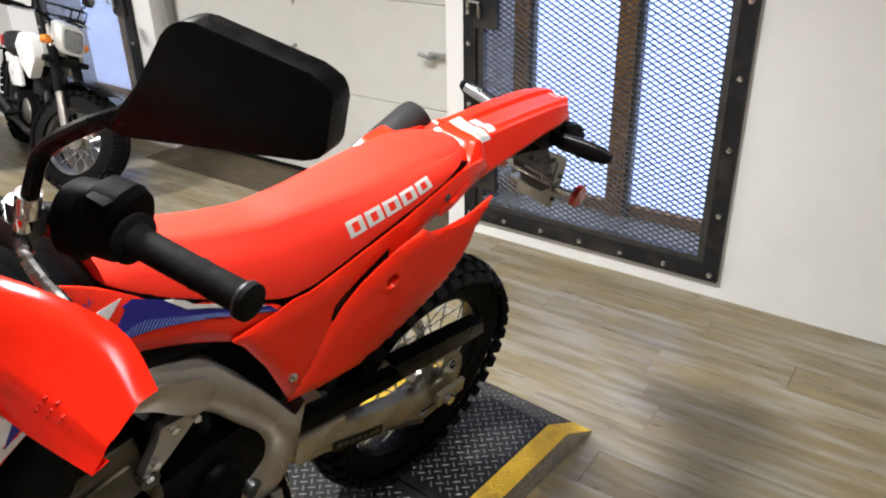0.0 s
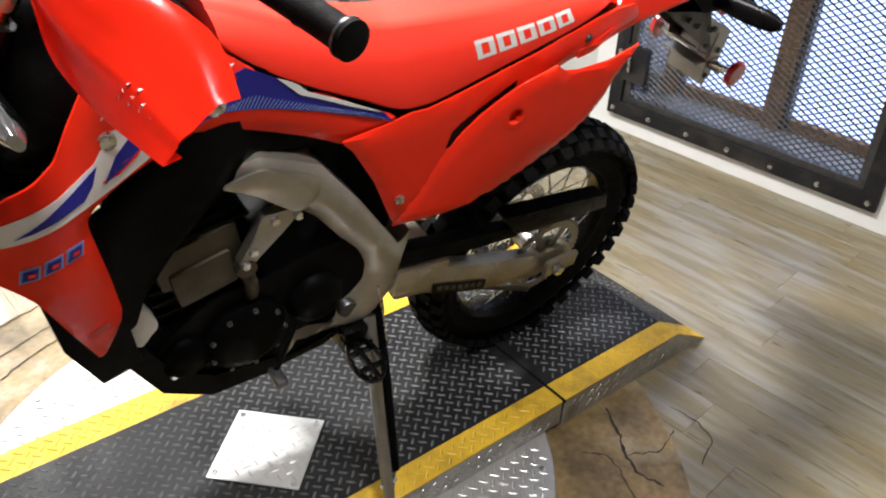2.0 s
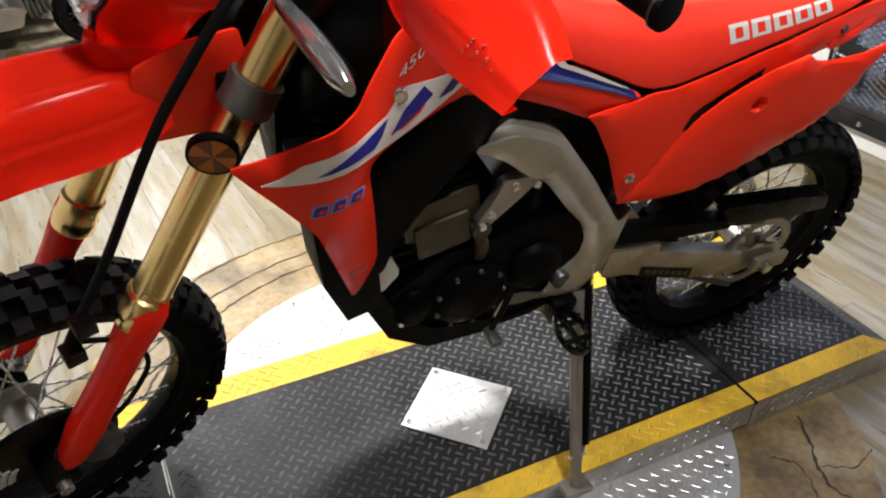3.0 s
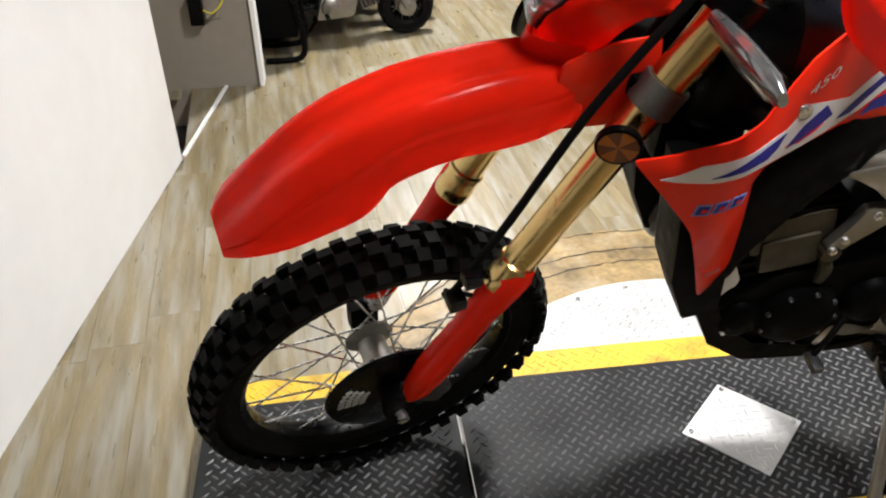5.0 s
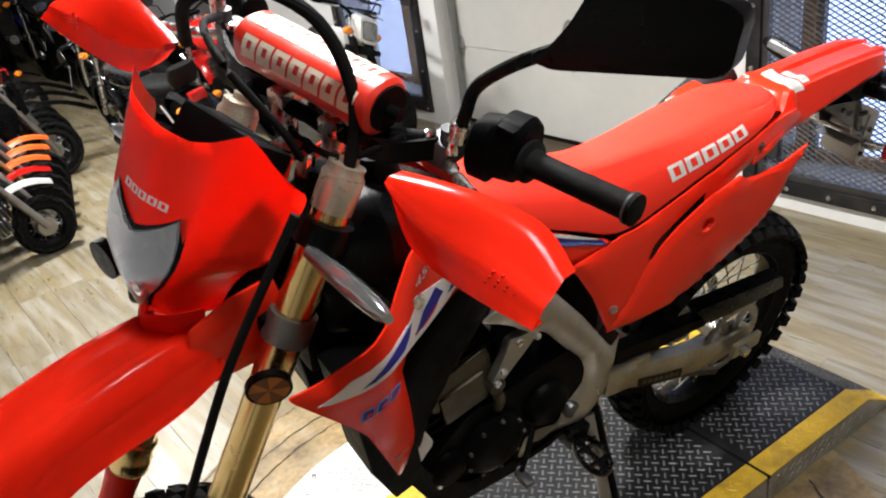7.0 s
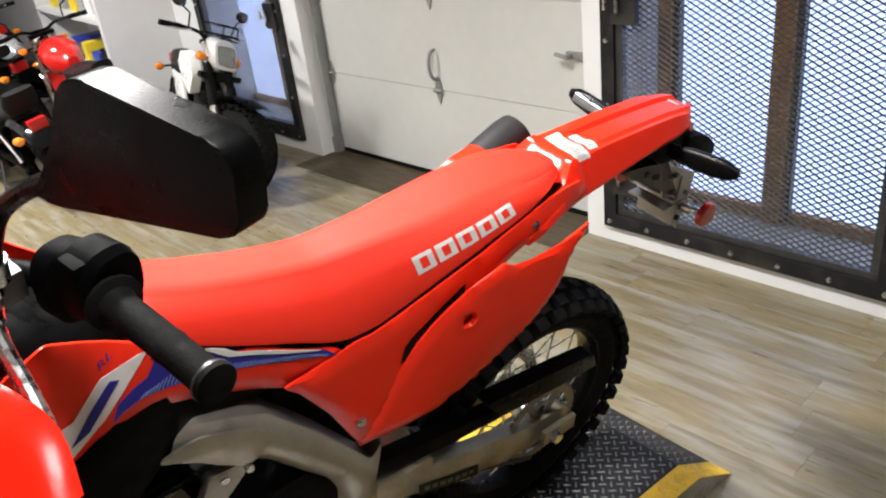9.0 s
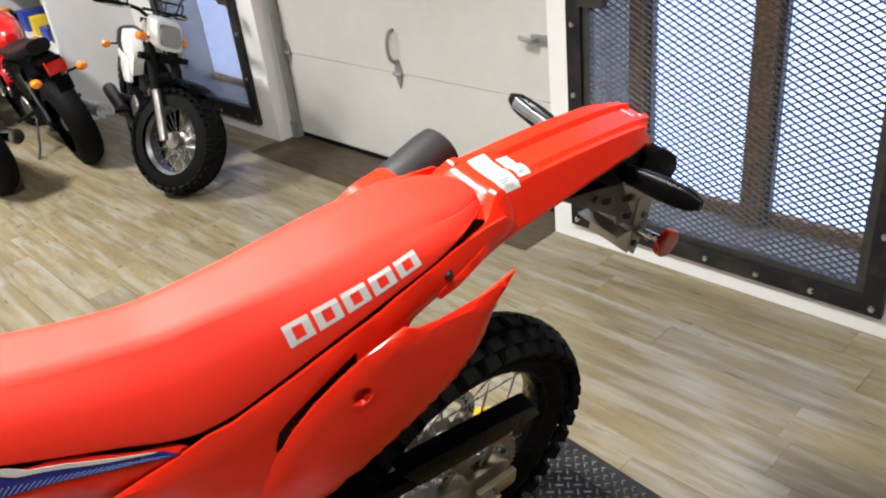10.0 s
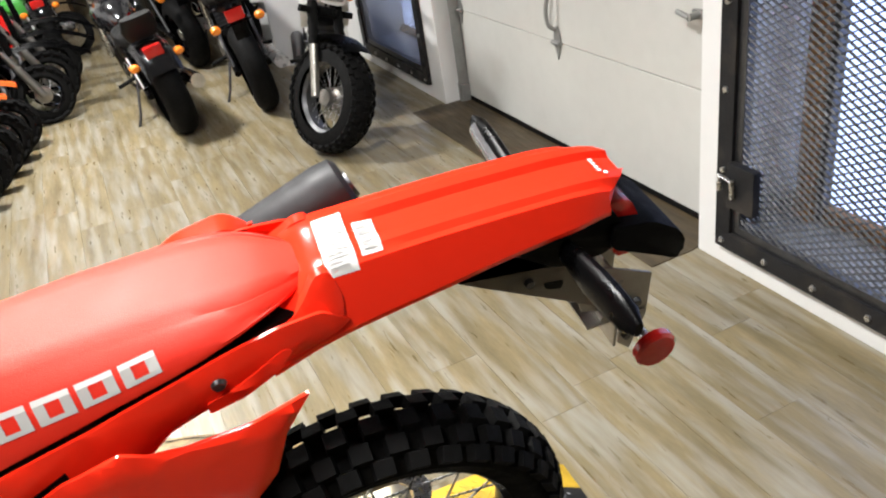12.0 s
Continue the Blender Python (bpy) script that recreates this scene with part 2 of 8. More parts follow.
def bolt(bm, p, r=0.006, h=0.005, d=(0, -1, 0)):
    p, d = Vector(p), Vector(d).normalized()
    cyl(bm, p, p + d * h, r, r * 0.85, 8)
    return bm


# ---- the room ----
E_AXIS = Matrix.Translation((1.53, 0, 0)) @ Matrix.Rotation(math.atan2(1, -0.085), 4, "Z")  # x along the door wall, y into the room, z up
W_AXIS = Matrix.Translation((-2.486, 0.1, 0)) @ Matrix.Rotation(math.atan2(1, 0.138), 4, "Z")  # x along the opposite wall, -y into the room
H = 2.75


def wall(name, blocks, axis, label, material=None):
    bm = B()
    for b in blocks:
        box(bm, *b)
    return solo(name, bm, material or WALLPAINT, label, "wall", "", "structure", axis, smooth=False)


# door wall: window opening u -0.15..0.9, door opening 1.06..3.08, second window 3.3..4.1
wall("wall_east", [(-3.6, -0.15, -0.30, 0, 0, H), (-0.15, 0.90, -0.30, 0, 0, 0.14), (-0.15, 0.90, -0.30, 0, 2.2, H), (0.90, 1.06, -0.30, 0, 0, H), (1.06, 3.08, -0.30, 0, 2.3, H),
                   (3.08, 3.31, -0.30, 0, 0, H), (3.31, 4.2, -0.30, 0, 0, 0.16), (3.31, 4.2, -0.30, 0, 2.2, H), (4.2, 14.0, -0.30, 0, 0, H)], E_AXIS, "white painted wall with window and garage door openings")
wall("wall_west", [(-3.6, 1.765, 0, 0.12, 0, H)], W_AXIS, "white painted smudged wall beside the stairwell")
wall("wall_far_west", [(-0.06, 0.06, 2.74, 12.5, 0, H)], Matrix.Translation((-2.12, 0, 0)), "white wall behind the row of bikes")
wall("wall_jut", [(-2.058, -1.345, 6.70, 6.84, 0, H)], Matrix.Identity(4), "white wall jutting out past the row of small bikes")
# stairwell back: darkness comes from the shade-darkened beige
wall("wall_stairwell", [(-3.4, -3.3, 1.8, 2.7, -1.0, H)], Matrix.Identity(4), "back wall of the stairwell, its shade put into the beige", BEIGE_SHADED)
# the shade beyond the lamp's cone is painted into this wall's beige
wall("wall_stub", [(-3.3, -1.975, 2.62, 2.70, -1.0, H)], Matrix.Identity(4), "beige stub wall with an outlet beside the stairwell", BEIGE_SHADED)
# south wall is out of view; its dark colour only cuts the bounce
wall("wall_south", [(-4.0, 3.0, -3.3, -3.2, 0, H)], Matrix.Identity(4), "unseen wall, coloured dark to cut bounced light", BEIGE_SHADED)
# far end: the unlit look is put into the wall colour
wall("wall_north", [(-4.0, 3.0, 12.4, 12.5, 0, H)], Matrix.Identity(4), "wall at the far end, its shade put into the beige", BEIGE_SHADED)
# ceiling stays out of view; its dark tone holds back the fill
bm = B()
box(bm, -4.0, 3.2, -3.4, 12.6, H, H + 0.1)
solo("ceiling", bm, CEILPAINT, "unseen plain ceiling, coloured dark to cut fill light", "ceiling", "", "structure", smooth=False)


# ---- ceiling lamps ----
def ceiling_lamp(x, y, watts, cone, size=0.36):
    th = thing("ceiling_light", pose(x, y, H), "white round ceiling lamp, switched on", "lamp", "ceiling lamps")
    bm = B()
    lathe(bm, [(0.0001, 0.0), (size / 2 + 0.03, 0.0), (size / 2 + 0.03, -0.05), (size / 2, -0.05), (size / 2, -0.03), (0.0001, -0.03)], "z", 32)
    part("housing", bm, GREY, th)
    bm = B()
    lathe(bm, [(0.0001, -0.032), (size / 2 - 0.005, -0.032), (size / 2 - 0.005, -0.046), (0.0001, -0.05)], "z", 32)
    part("diffuser", bm, LAMPGLOW, th)
    la = bpy.data.lights.new("ceiling_lamp", "AREA")
    la.shape, la.size, la.energy, la.color, la.spread = "DISK", size, watts, (1.0, 0.985, 0.965), radians(cone)
    ob = new("ceiling_lamp", la)
    ob.matrix_basis = pose(x, y, H - 0.07)
    return th


for lx, ly, lw, ls in ((-0.45, 0.60, 80, 140), (-0.65, -1.0, 20, 130), (-1.0, 3.7, 104, 150), (-0.9, 5.6, 30, 150)):
    ceiling_lamp(lx, ly, lw, ls)


# ---- turntable lift ----
def clip01(v):
    return max(0.0, min(1.0, v))


def lugs(pts, z, slope=None, length=0.0238, width=0.0062, high=0.0020):
    """Raised lens-shaped treads, turned by turns to one side and the other, in one mesh."""
    verts, faces = [], []
    for x, y, k in pts:
        a = math.pi / 4 if k % 2 else -math.pi / 4
        ca, sa = math.cos(a), math.sin(a)
        zz = z if slope is None else slope(x)
        b = len(verts)
        for p, q, h in ((-0.5, 0, 0), (-0.22, -0.5, 0), (0.22, -0.5, 0), (0.5, 0, 0), (0.22, 0.5, 0), (-0.22, 0.5, 0), (-0.40, 0, 1), (0.40, 0, 1)):
            u, v = p * length, q * width
            verts.append((x + u * ca - v * sa, y + u * sa + v * ca, zz + h * high))
        faces += [(b, b + 1, b + 6), (b + 1, b + 2, b + 7, b + 6), (b + 2, b + 3, b + 7), (b + 3, b + 4, b + 7), (b + 4, b + 5, b + 6, b + 7), (b + 5, b, b + 6)]
    return verts, faces


def lug_part(name, pts, z, material, parent, slope=None):
    v, f = lugs(pts, z, slope)
    me = bpy.data.meshes.new(name)
    me.from_pydata(v, [], f)
    me.materials.append(material)
    ob = new(name, me)
    ob.parent = parent
    return tagged(ob, kind="stuff")


def grid(x0, x1, y0, y1, keep=lambda x, y: True, pitch=0.0228):
    out = []
    step = pitch * math.sqrt(0.5)
    for a in range(1, int((x1 - x0 - 0.008) / step)):
        for b in range(1, int((y1 - y0 - 0.008) / step) + 1):
            x, y = x0 + 0.004 + a * step, y0 + (b - 0.5) * step + 0.004
            if (a + b) % 2 == 0 and y < y1 - 0.008 and keep(x, y):
                out.append((x, y, a))
    return out


PXF, PX0, PX1, PX2, PY0, PY1, PZ = -1.955, -1.345, -0.040, 0.545, -0.236, 0.384, 0.09
YN, YF = -0.172, 0.300
turntable = thing("turntable_lift", pose(0, 0, 0), "black tread plate bike turntable with yellow edges and a ramp", "turntable")
DC, DR = (-0.68, 0.09), 0.672
bm = B()
lathe(bm, [(0.0001, 0.0), (DR, 0.0), (DR, 0.010), (DR - 0.002, 0.012), (0.0001, 0.012)], "z", 96, (DC[0], DC[1], 0))
disc = part("disc", bm, PLATE_ALU, turntable, "bare aluminium tread plate disc")
lug_part("disc_treads", grid(DC[0] - DR, DC[0] + DR, DC[1] - DR, DC[1] + DR, lambda x, y: (x - DC[0]) ** 2 + (y - DC[1]) ** 2 < (DR - 0.02) ** 2 and not PY0 - 0.01 < y < PY1 + 0.01), 0.0125, PLATE_ALU, disc)
for k in range(24):
    w = 2 * math.pi * k / 24 + 0.1
    bm = B()
    bolt(bm, (DC[0] + (DR - 0.03) * math.cos(w), DC[1] + (DR - 0.03) * math.sin(w), 0.012), 0.008, 0.004, (0, 0, 1))
    part("disc_screw", bm, STEEL, disc)
# runway: body, deck and painted edges
bm = B()
box(bm, PX0, PX1 - 0.004, PY0, PY1, 0.014, PZ - 0.004, 0.002)
runway = part("runway", bm, PLATE_SIDE, turntable, "worn aluminium runway sides", smooth=False)
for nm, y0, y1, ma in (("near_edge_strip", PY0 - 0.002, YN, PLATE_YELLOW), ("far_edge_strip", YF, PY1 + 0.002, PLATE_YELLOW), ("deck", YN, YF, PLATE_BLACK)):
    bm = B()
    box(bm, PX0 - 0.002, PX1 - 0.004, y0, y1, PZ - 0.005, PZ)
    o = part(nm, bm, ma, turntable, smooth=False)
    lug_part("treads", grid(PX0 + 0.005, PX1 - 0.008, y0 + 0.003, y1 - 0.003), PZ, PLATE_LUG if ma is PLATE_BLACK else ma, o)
# ramp with a slanting side
PXR = 0.40
slope = lambda x: PZ * (PX2 - x) / (PX2 - PXR) if x > PXR else PZ
bm = B()
prof = [(PX1 + 0.004, 0.0), (PX1 + 0.004, PZ - 0.004), (PXR, PZ - 0.004), (PX2, 0.002), (PX2, 0.0)]
slab(bm, prof, PY0, PY1)
ramp = part("ramp", bm, PLATE_SIDE, turntable, "worn aluminium ramp sides", smooth=False)
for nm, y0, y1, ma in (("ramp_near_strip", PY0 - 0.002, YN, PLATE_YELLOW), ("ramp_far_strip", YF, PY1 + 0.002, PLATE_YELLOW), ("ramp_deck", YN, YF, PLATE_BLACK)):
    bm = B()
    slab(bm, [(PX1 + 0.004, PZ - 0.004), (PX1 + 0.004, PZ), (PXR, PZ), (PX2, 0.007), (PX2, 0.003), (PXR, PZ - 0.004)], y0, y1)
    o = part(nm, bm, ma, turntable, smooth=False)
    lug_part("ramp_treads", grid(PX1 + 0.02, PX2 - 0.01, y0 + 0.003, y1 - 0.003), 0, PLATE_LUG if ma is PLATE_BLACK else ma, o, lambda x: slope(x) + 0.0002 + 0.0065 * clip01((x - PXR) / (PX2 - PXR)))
for nm, x0, x1, own in (("side_treads", PX0 + 0.01, PX1 - 0.01, runway), ("ramp_side_treads", PX1 + 0.015, PXR - 0.005, ramp)):
    v, f = lugs(grid(x0, x1, 0.016, PZ - 0.006), 0)
    me = bpy.data.meshes.new(nm)
    me.from_pydata([(x, PY0 - z, y) for x, y, z in v], [], f)
    me.materials.append(PLATE_SIDE)
    ob = new(nm, me)
    ob.parent = own
    tagged(ob, kind="stuff")
# front flap: slopes gently down under the front wheel
zf = lambda x: PZ - 0.016 * clip01((PX0 - x) / (PX0 - PXF))
bm = B()
slab(bm, [(PXF, 0.0), (PXF, zf(PXF) - 0.004), (PX0 - 0.006, PZ - 0.004), (PX0 - 0.006, 0.0)], PY0, PY1)
part("front_flap", bm, PLATE_SIDE, turntable, "worn aluminium flap sides", smooth=False)
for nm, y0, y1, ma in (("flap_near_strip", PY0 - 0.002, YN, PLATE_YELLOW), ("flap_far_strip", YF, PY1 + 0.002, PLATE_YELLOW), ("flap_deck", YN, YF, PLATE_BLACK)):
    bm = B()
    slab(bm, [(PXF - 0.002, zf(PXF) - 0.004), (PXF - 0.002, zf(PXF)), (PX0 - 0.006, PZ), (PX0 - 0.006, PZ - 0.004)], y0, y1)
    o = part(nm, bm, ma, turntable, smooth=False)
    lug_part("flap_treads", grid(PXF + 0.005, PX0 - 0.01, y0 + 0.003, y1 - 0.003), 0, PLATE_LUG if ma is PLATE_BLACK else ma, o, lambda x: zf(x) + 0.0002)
for sx in (PX0 - 0.003, PX1):
    bm = B()
    cyl(bm, (sx, PY0 - 0.004, PZ - 0.003), (sx, PY1 + 0.004, PZ - 0.003), 0.0055, n=10)
    part("hinge_rod", bm, CHROME if sx < -1 else RUBBER, turntable, "hinge rod in the seam")
# loose square cover plate on the deck
cover = thing("cover_plate", pose(-0.694, 0.05, PZ + 0.0022, 0, 0, 44), "bare aluminium tread cover plate on the deck", "plate")
bm = B()
box(bm, -0.103, 0.103, -0.103, 0.103, 0, 0.003, 0.001)
pl = part("plate", bm, PLATE_ALU, cover, smooth=False)
lug_part("plate_treads", grid(-0.098, 0.098, -0.098, 0.098), 0.003, PLATE_ALU, pl)
for sx, sy in ((-1, -1), (-1, 1), (1, 1), (1, -1)):
    bm = B()
    bolt(bm, (sx * 0.088, sy * 0.088, 0.003), 0.007, 0.004, (0, 0, 1))
    part("screw", bm, STEEL, cover)


# ---- door wall: screens, windows, garage door ----
def expanded_metal(u0, u1, z0, z1, pu=0.042, pz=0.0225, w=0.0042):
    """A lattice of flat slanting strands, each a thin bar, in one mesh."""
    verts, faces = [], []

    def strand(a, b):
        dx, dz = b[0] - a[0], b[1] - a[1]
        ln = math.hypot(dx, dz)
        nx, nz = -dz / ln * w / 2, dx / ln * w / 2
        k = len(verts)
        for p in (a, b):
            for s, d in ((-1, 0.002), (1, -0.002)):
                verts.append((p[0] + s * nx, d, p[1] + s * nz))
                verts.append((p[0] + s * nx, d - 0.0022, p[1] + s * nz))
        faces.extend([(k, k + 2, k + 6, k + 4), (k + 1, k + 5, k + 7, k + 3), (k, k + 4, k + 5, k + 1), (k + 2, k + 3, k + 7, k + 6)])

    nu, nz = int((u1 - u0) / pu), int((z1 - z0) / pz)
    for j in range(nz):
        for i in range(nu):
            x, z = u0 + i * pu, z0 + j * pz
            strand((x, z + pz / 2), (x + pu / 2, z + pz))
            strand((x, z + pz / 2), (x + pu / 2, z))
            strand((x + pu / 2, z), (x + pu, z + pz / 2))
            strand((x + pu / 2, z + pz), (x + pu, z + pz / 2))
    return verts, faces


def screened_window(name, u0, u1, z0, z1, posts, fw=0.062, mesh=True, right=True):
    """A deep window behind a hinged steel security screen."""
    win = thing(name, E_AXIS, "deep window behind a black steel mesh security screen", "window", kind="structure")
    bm = B()
    for a in ((u0, u1, 0.0, 0.024, z0, z0 + fw), (u0, u1, 0.0, 0.024, z1 - fw, z1), (u0, u0 + fw, 0.0, 0.024, z0 + fw, z1 - fw), (u1 - fw, u1, 0.0, 0.024, z0 + fw, z1 - fw)):
        box(bm, *a, 0.003)
    part("screen_frame", bm, BLACKFRAME, win, "black steel screen frame with bolts", smooth=False)
    bm = B()
    f2 = fw + 0.03
    for a in ((u0 + fw, u1 - fw, -0.02, 0.012, z0 + fw, z0 + f2), (u0 + fw, u0 + f2, -0.02, 0.012, z0 + f2, z1 - f2), (u1 - f2, u1 - fw, -0.02, 0.012, z0 + f2, z1 - f2)):
        box(bm, *a, 0.003)
    part("inner_frame", bm, DARKSTEEL, win, "worn inner angle frame", smooth=False)
    n = int((u1 - u0) / 0.19)
    for i in range(n + 1):
        bm = B()
        bolt(bm, (u0 + 0.03 + (u1 - u0 - 0.06) * i / n, 0.024, z0 + 0.028), 0.011, 0.007, (0, 1, 0))
        part("bolt", bm, STEEL, win)
    for s in (u0 + 0.028, u1 - 0.028):
        for i in range(1, 8):
            bm = B()
            bolt(bm, (s, 0.024, z0 + 0.02 + i * 0.26), 0.011, 0.007, (0, 1, 0))
            part("bolt", bm, STEEL, win)
    v, f = expanded_metal(u0 + fw - 0.005, u1 - fw + 0.005, z0 + fw - 0.008, z1 - fw)
    me = bpy.data.meshes.new("screen_mesh")
    me.from_pydata([(a, b + 0.008, c) for a, b, c in v], [], f)
    me.materials.append(MESHMETAL)
    o = new("screen_mesh", me)
    o.parent = win
    tagged(o, "black expanded metal mesh", kind="stuff")
    # reveal, sill, posts and panes
    bm = B()
    box(bm, u0 + fw, u1 - fw, -0.30, -0.022, z0 + fw - 0.03, z0 + fw + 0.012)
    part("sill", bm, SILLGREY, win, "dusty grey window sill", smooth=False)
    bm = B()
    box(bm, u0 + fw + 0.02, u1 - fw - 0.02, -0.275, -0.225, z0 + fw + 0.012, z0 + fw + 0.06, 0.004)
    part("bottom_rail", bm, BROWNWOOD, win, smooth=False)
    edge = [u0 + fw + 0.02] + [p for q in posts for p in q] + [u1 - fw - 0.02]
    for a, b in posts:
        bm = B()
        box(bm, a, b, -0.275, -0.19, z0 + fw + 0.012, z1, 0.004)
        part("window_post", bm, BROWNWOOD, win, smooth=False)
        bm = B()
        box(bm, a - 0.022, a - 0.002, -0.25, -0.215, z0 + fw + 0.012, z1)
        part("post_strip", bm, DARKSTEEL, win, smooth=False)
    for a, b in zip(edge[::2], edge[1::2]):
        bm = B()
        box(bm, a, b, -0.27, -0.262, z0 + fw + 0.06, z1 - 0.01)
        part("pane", bm, PANE, win, "frosted bluish daylight pane", smooth=False)
    return win


w1 = screened_window("window_1", -0.213, 0.957, 0.077, 2.28, [(0.29, 0.365), (0.775, 0.835)])
w2 = screened_window("window_2", 3.238, 4.27, 0.077, 2.28, [(3.62, 3.70)])


def latch(u, z, w):
    th = thing("screen_latch", E_AXIS @ pose(u, 0.012, z), "black steel screen latch with a zinc hasp", "latch", "screen latches")
    bm = B()
    box(bm, -0.075, 0.035, 0.002, 0.03, -0.075, 0.075, 0.004)
    part("plate", bm, BLACKFRAME, th, smooth=False)
    bm = B()
    tube(bm, [(0.0, 0.04, -0.03), (0.0, 0.045, 0.03), (0.05, 0.045, 0.035), (0.055, 0.04, -0.02)], 0.008, 8)
    part("hasp", bm, STEEL, th)
    return th


latch(0.86, 0.32, w1)
latch(0.86, 1.02, w1)
latch(3.34, 0.85, w2)

door = thing("garage_door", E_AXIS @ pose(0, -0.135, 0), "off-white panelled sectional garage door, closed", "garage door", kind="structure")
for i, (za, zb) in enumerate(((0.025, 0.50), (0.50, 0.985), (0.985, 1.47), (1.47, 1.95), (1.95, 2.4))):
    bm = B()
    box(bm, 1.05, 3.09, -0.045, 0.0, za + 0.0015, zb - 0.0015, 0.004)
    part("panel", bm, DOORPAINT, door, smooth=False)
bm = B()
box(bm, 1.06, 3.08, -0.05, 0.004, 0.0, 0.024, 0.006)
part("rubber_seal", bm, RUBBER, door, "black rubber bottom seal")


def hinge(u, z):
    bm = B()
    slab(bm, [(u - 0.028, z), (u - 0.022, z + 0.03), (u - 0.008, z + 0.07), (u + 0.008, z + 0.07), (u + 0.022, z + 0.03), (u + 0.028, z), (u + 0.018, z - 0.03), (u, z - 0.075), (u - 0.018, z - 0.03)], 0.001, 0.007, 0.002)
    cyl(bm, (u - 0.03, 0.012, z), (u + 0.03, 0.012, z), 0.010, n=8)
    part("hinge", bm, GREY, door, "zinc door hinge")


for hz in (0.50, 0.985, 1.47):
    for hu in (1.10, 2.09, 3.02):
        hinge(hu, hz)
bm = B()
tube(bm, spline([(2.10, 0.0, 0.71), (2.10, 0.03, 0.70), (2.11, 0.04, 0.64), (2.105, 0.035, 0.58), (2.10, 0.005, 0.555)], 4), 0.009, 8)
part("pull_handle", bm, GREY, door, "grey pull handle")
bm = B()
box(bm, 1.12, 1.24, 0.0, 0.02, 0.745, 0.775, 0.004)
cyl(bm, (1.21, 0.0, 0.76), (1.21, 0.06, 0.76), 0.012)
cyl(bm, (1.21, 0.055, 0.76), (1.27, 0.055, 0.77), 0.009)
part("lock", bm, GREY, door, "zinc slide lock")
for tu, s in ((3.06, -1), (1.075, 1)):
    bm = B()
    box(bm, tu - 0.02, tu + 0.02, 0.0, 0.006, 0.0, 2.3)
    box(bm, tu + s * 0.016, tu + s * 0.02, 0.0, 0.06, 0.0, 2.3)
    box(bm, tu - 0.03, tu + 0.03, 0.0, 0.05, 0.0, 0.10, 0.004)
    part("track", bm, GREY, door, "galvanised door track", smooth=False)
# stub wall edge and floor trim at the stairwell
bm = B()
box(bm, -1.975, -1.955, 2.60, 2.72, 0, H, 0.003)
solo("trim_stub", bm, WALLPAINT, "white painted edge board of the stub wall", "trim", "", "structure", smooth=False)
bm = B()
box(bm, 1.79, 2.60, -0.006, 0.010, -0.03, 0.010, 0.003)
solo("trim_stairs", bm, WALLPAINT, "white worn edge strip at the stairwell", "trim", "", "structure", W_AXIS, smooth=False)
# white shelved partition beyond the second window
bm = B()
for a in ((0.66, 1.25, 4.62, 4.68, 0, H), (0.62, 0.66, 4.62, 4.68, 0, H), (1.2, 1.25, 4.68, 6.4, 0, H), (0.64, 1.2, 6.35, 6.4, 0, H), (0.64, 1.2, 4.68, 6.35, 0.0, 0.06), (0.64, 1.2, 4.68, 6.35, 0.42, 0.45), (0.64, 1.2, 4.68, 6.35, 0.80, 0.83), (0.64, 1.2, 4.68, 6.35, 1.2, 1.23), (0.64, 1.2, 4.68, 6.35, 1.6, H)):
    box(bm, *a)
solo("shelf_wall", bm, WALLPAINT, "white partition with built-in open shelves", "shelves", "", "structure", smooth=False)


# ---- the red dual-sport bike ----
def clamp01(v):
    return max(0.0, min(1.0, v))


def lerp_table(tab):
    """A smooth function through (x, value) pairs that never overshoots them."""
    xs_, vs_ = [q[0] for q in tab], [q[1] for q in tab]
    sl = [(vs_[k + 1] - vs_[k]) / (xs_[k + 1] - xs_[k]) for k in range(len(tab) - 1)]
    tg = [sl[0]] + [0.0 if a * b <= 0 else 2 * a * b / (a + b) for a, b in zip(sl, sl[1:])] + [sl[-1]]

    def f(x):
        if x <= xs_[0]:
            return vs_[0]
        for k in range(len(sl)):
            if x <= xs_[k + 1]:
                h = xs_[k + 1] - xs_[k]
                t = (x - xs_[k]) / h
                return vs_[k] * (1 + 2 * t) * (1 - t) ** 2 + h * tg[k] * t * (1 - t) ** 2 + vs_[k + 1] * t * t * (3 - 2 * t) + h * tg[k + 1] * t * t * (t - 1)
        return vs_[-1]
    return f


def edge_dist(x, z, poly):
    best = 9.0
    for (x0, z0), (x1, z1) in zip(poly, poly[1:] + poly[:1]):
        dx, dz = x1 - x0, z1 - z0
        k = clamp01(((x - x0) * dx + (z - z0) * dz) / max(dx * dx + dz * dz, 1e-12))
        best = min(best, math.hypot(x - x0 - k * dx, z - z0 - k * dz))
    return best


def round_poly(poly, r=0.012, n=3):
    """Round the corners of an outline."""
    out = []
    m = len(poly)
    for i in range(m):
        p, a, b = Vector(poly[i]), Vector(poly[i - 1]), Vector(poly[(i + 1) % m])
        u, v = a - p, b - p
        d = min(r, u.length * 0.45, v.length * 0.45)
        s, e = p + u.normalized() * d, p + v.normalized() * d
        for k in range(n + 1):
            t = k / n
            out.append(tuple((s * (1 - t) + p * t) * (1 - t) + (p * (1 - t) + e * t) * t))
    return out


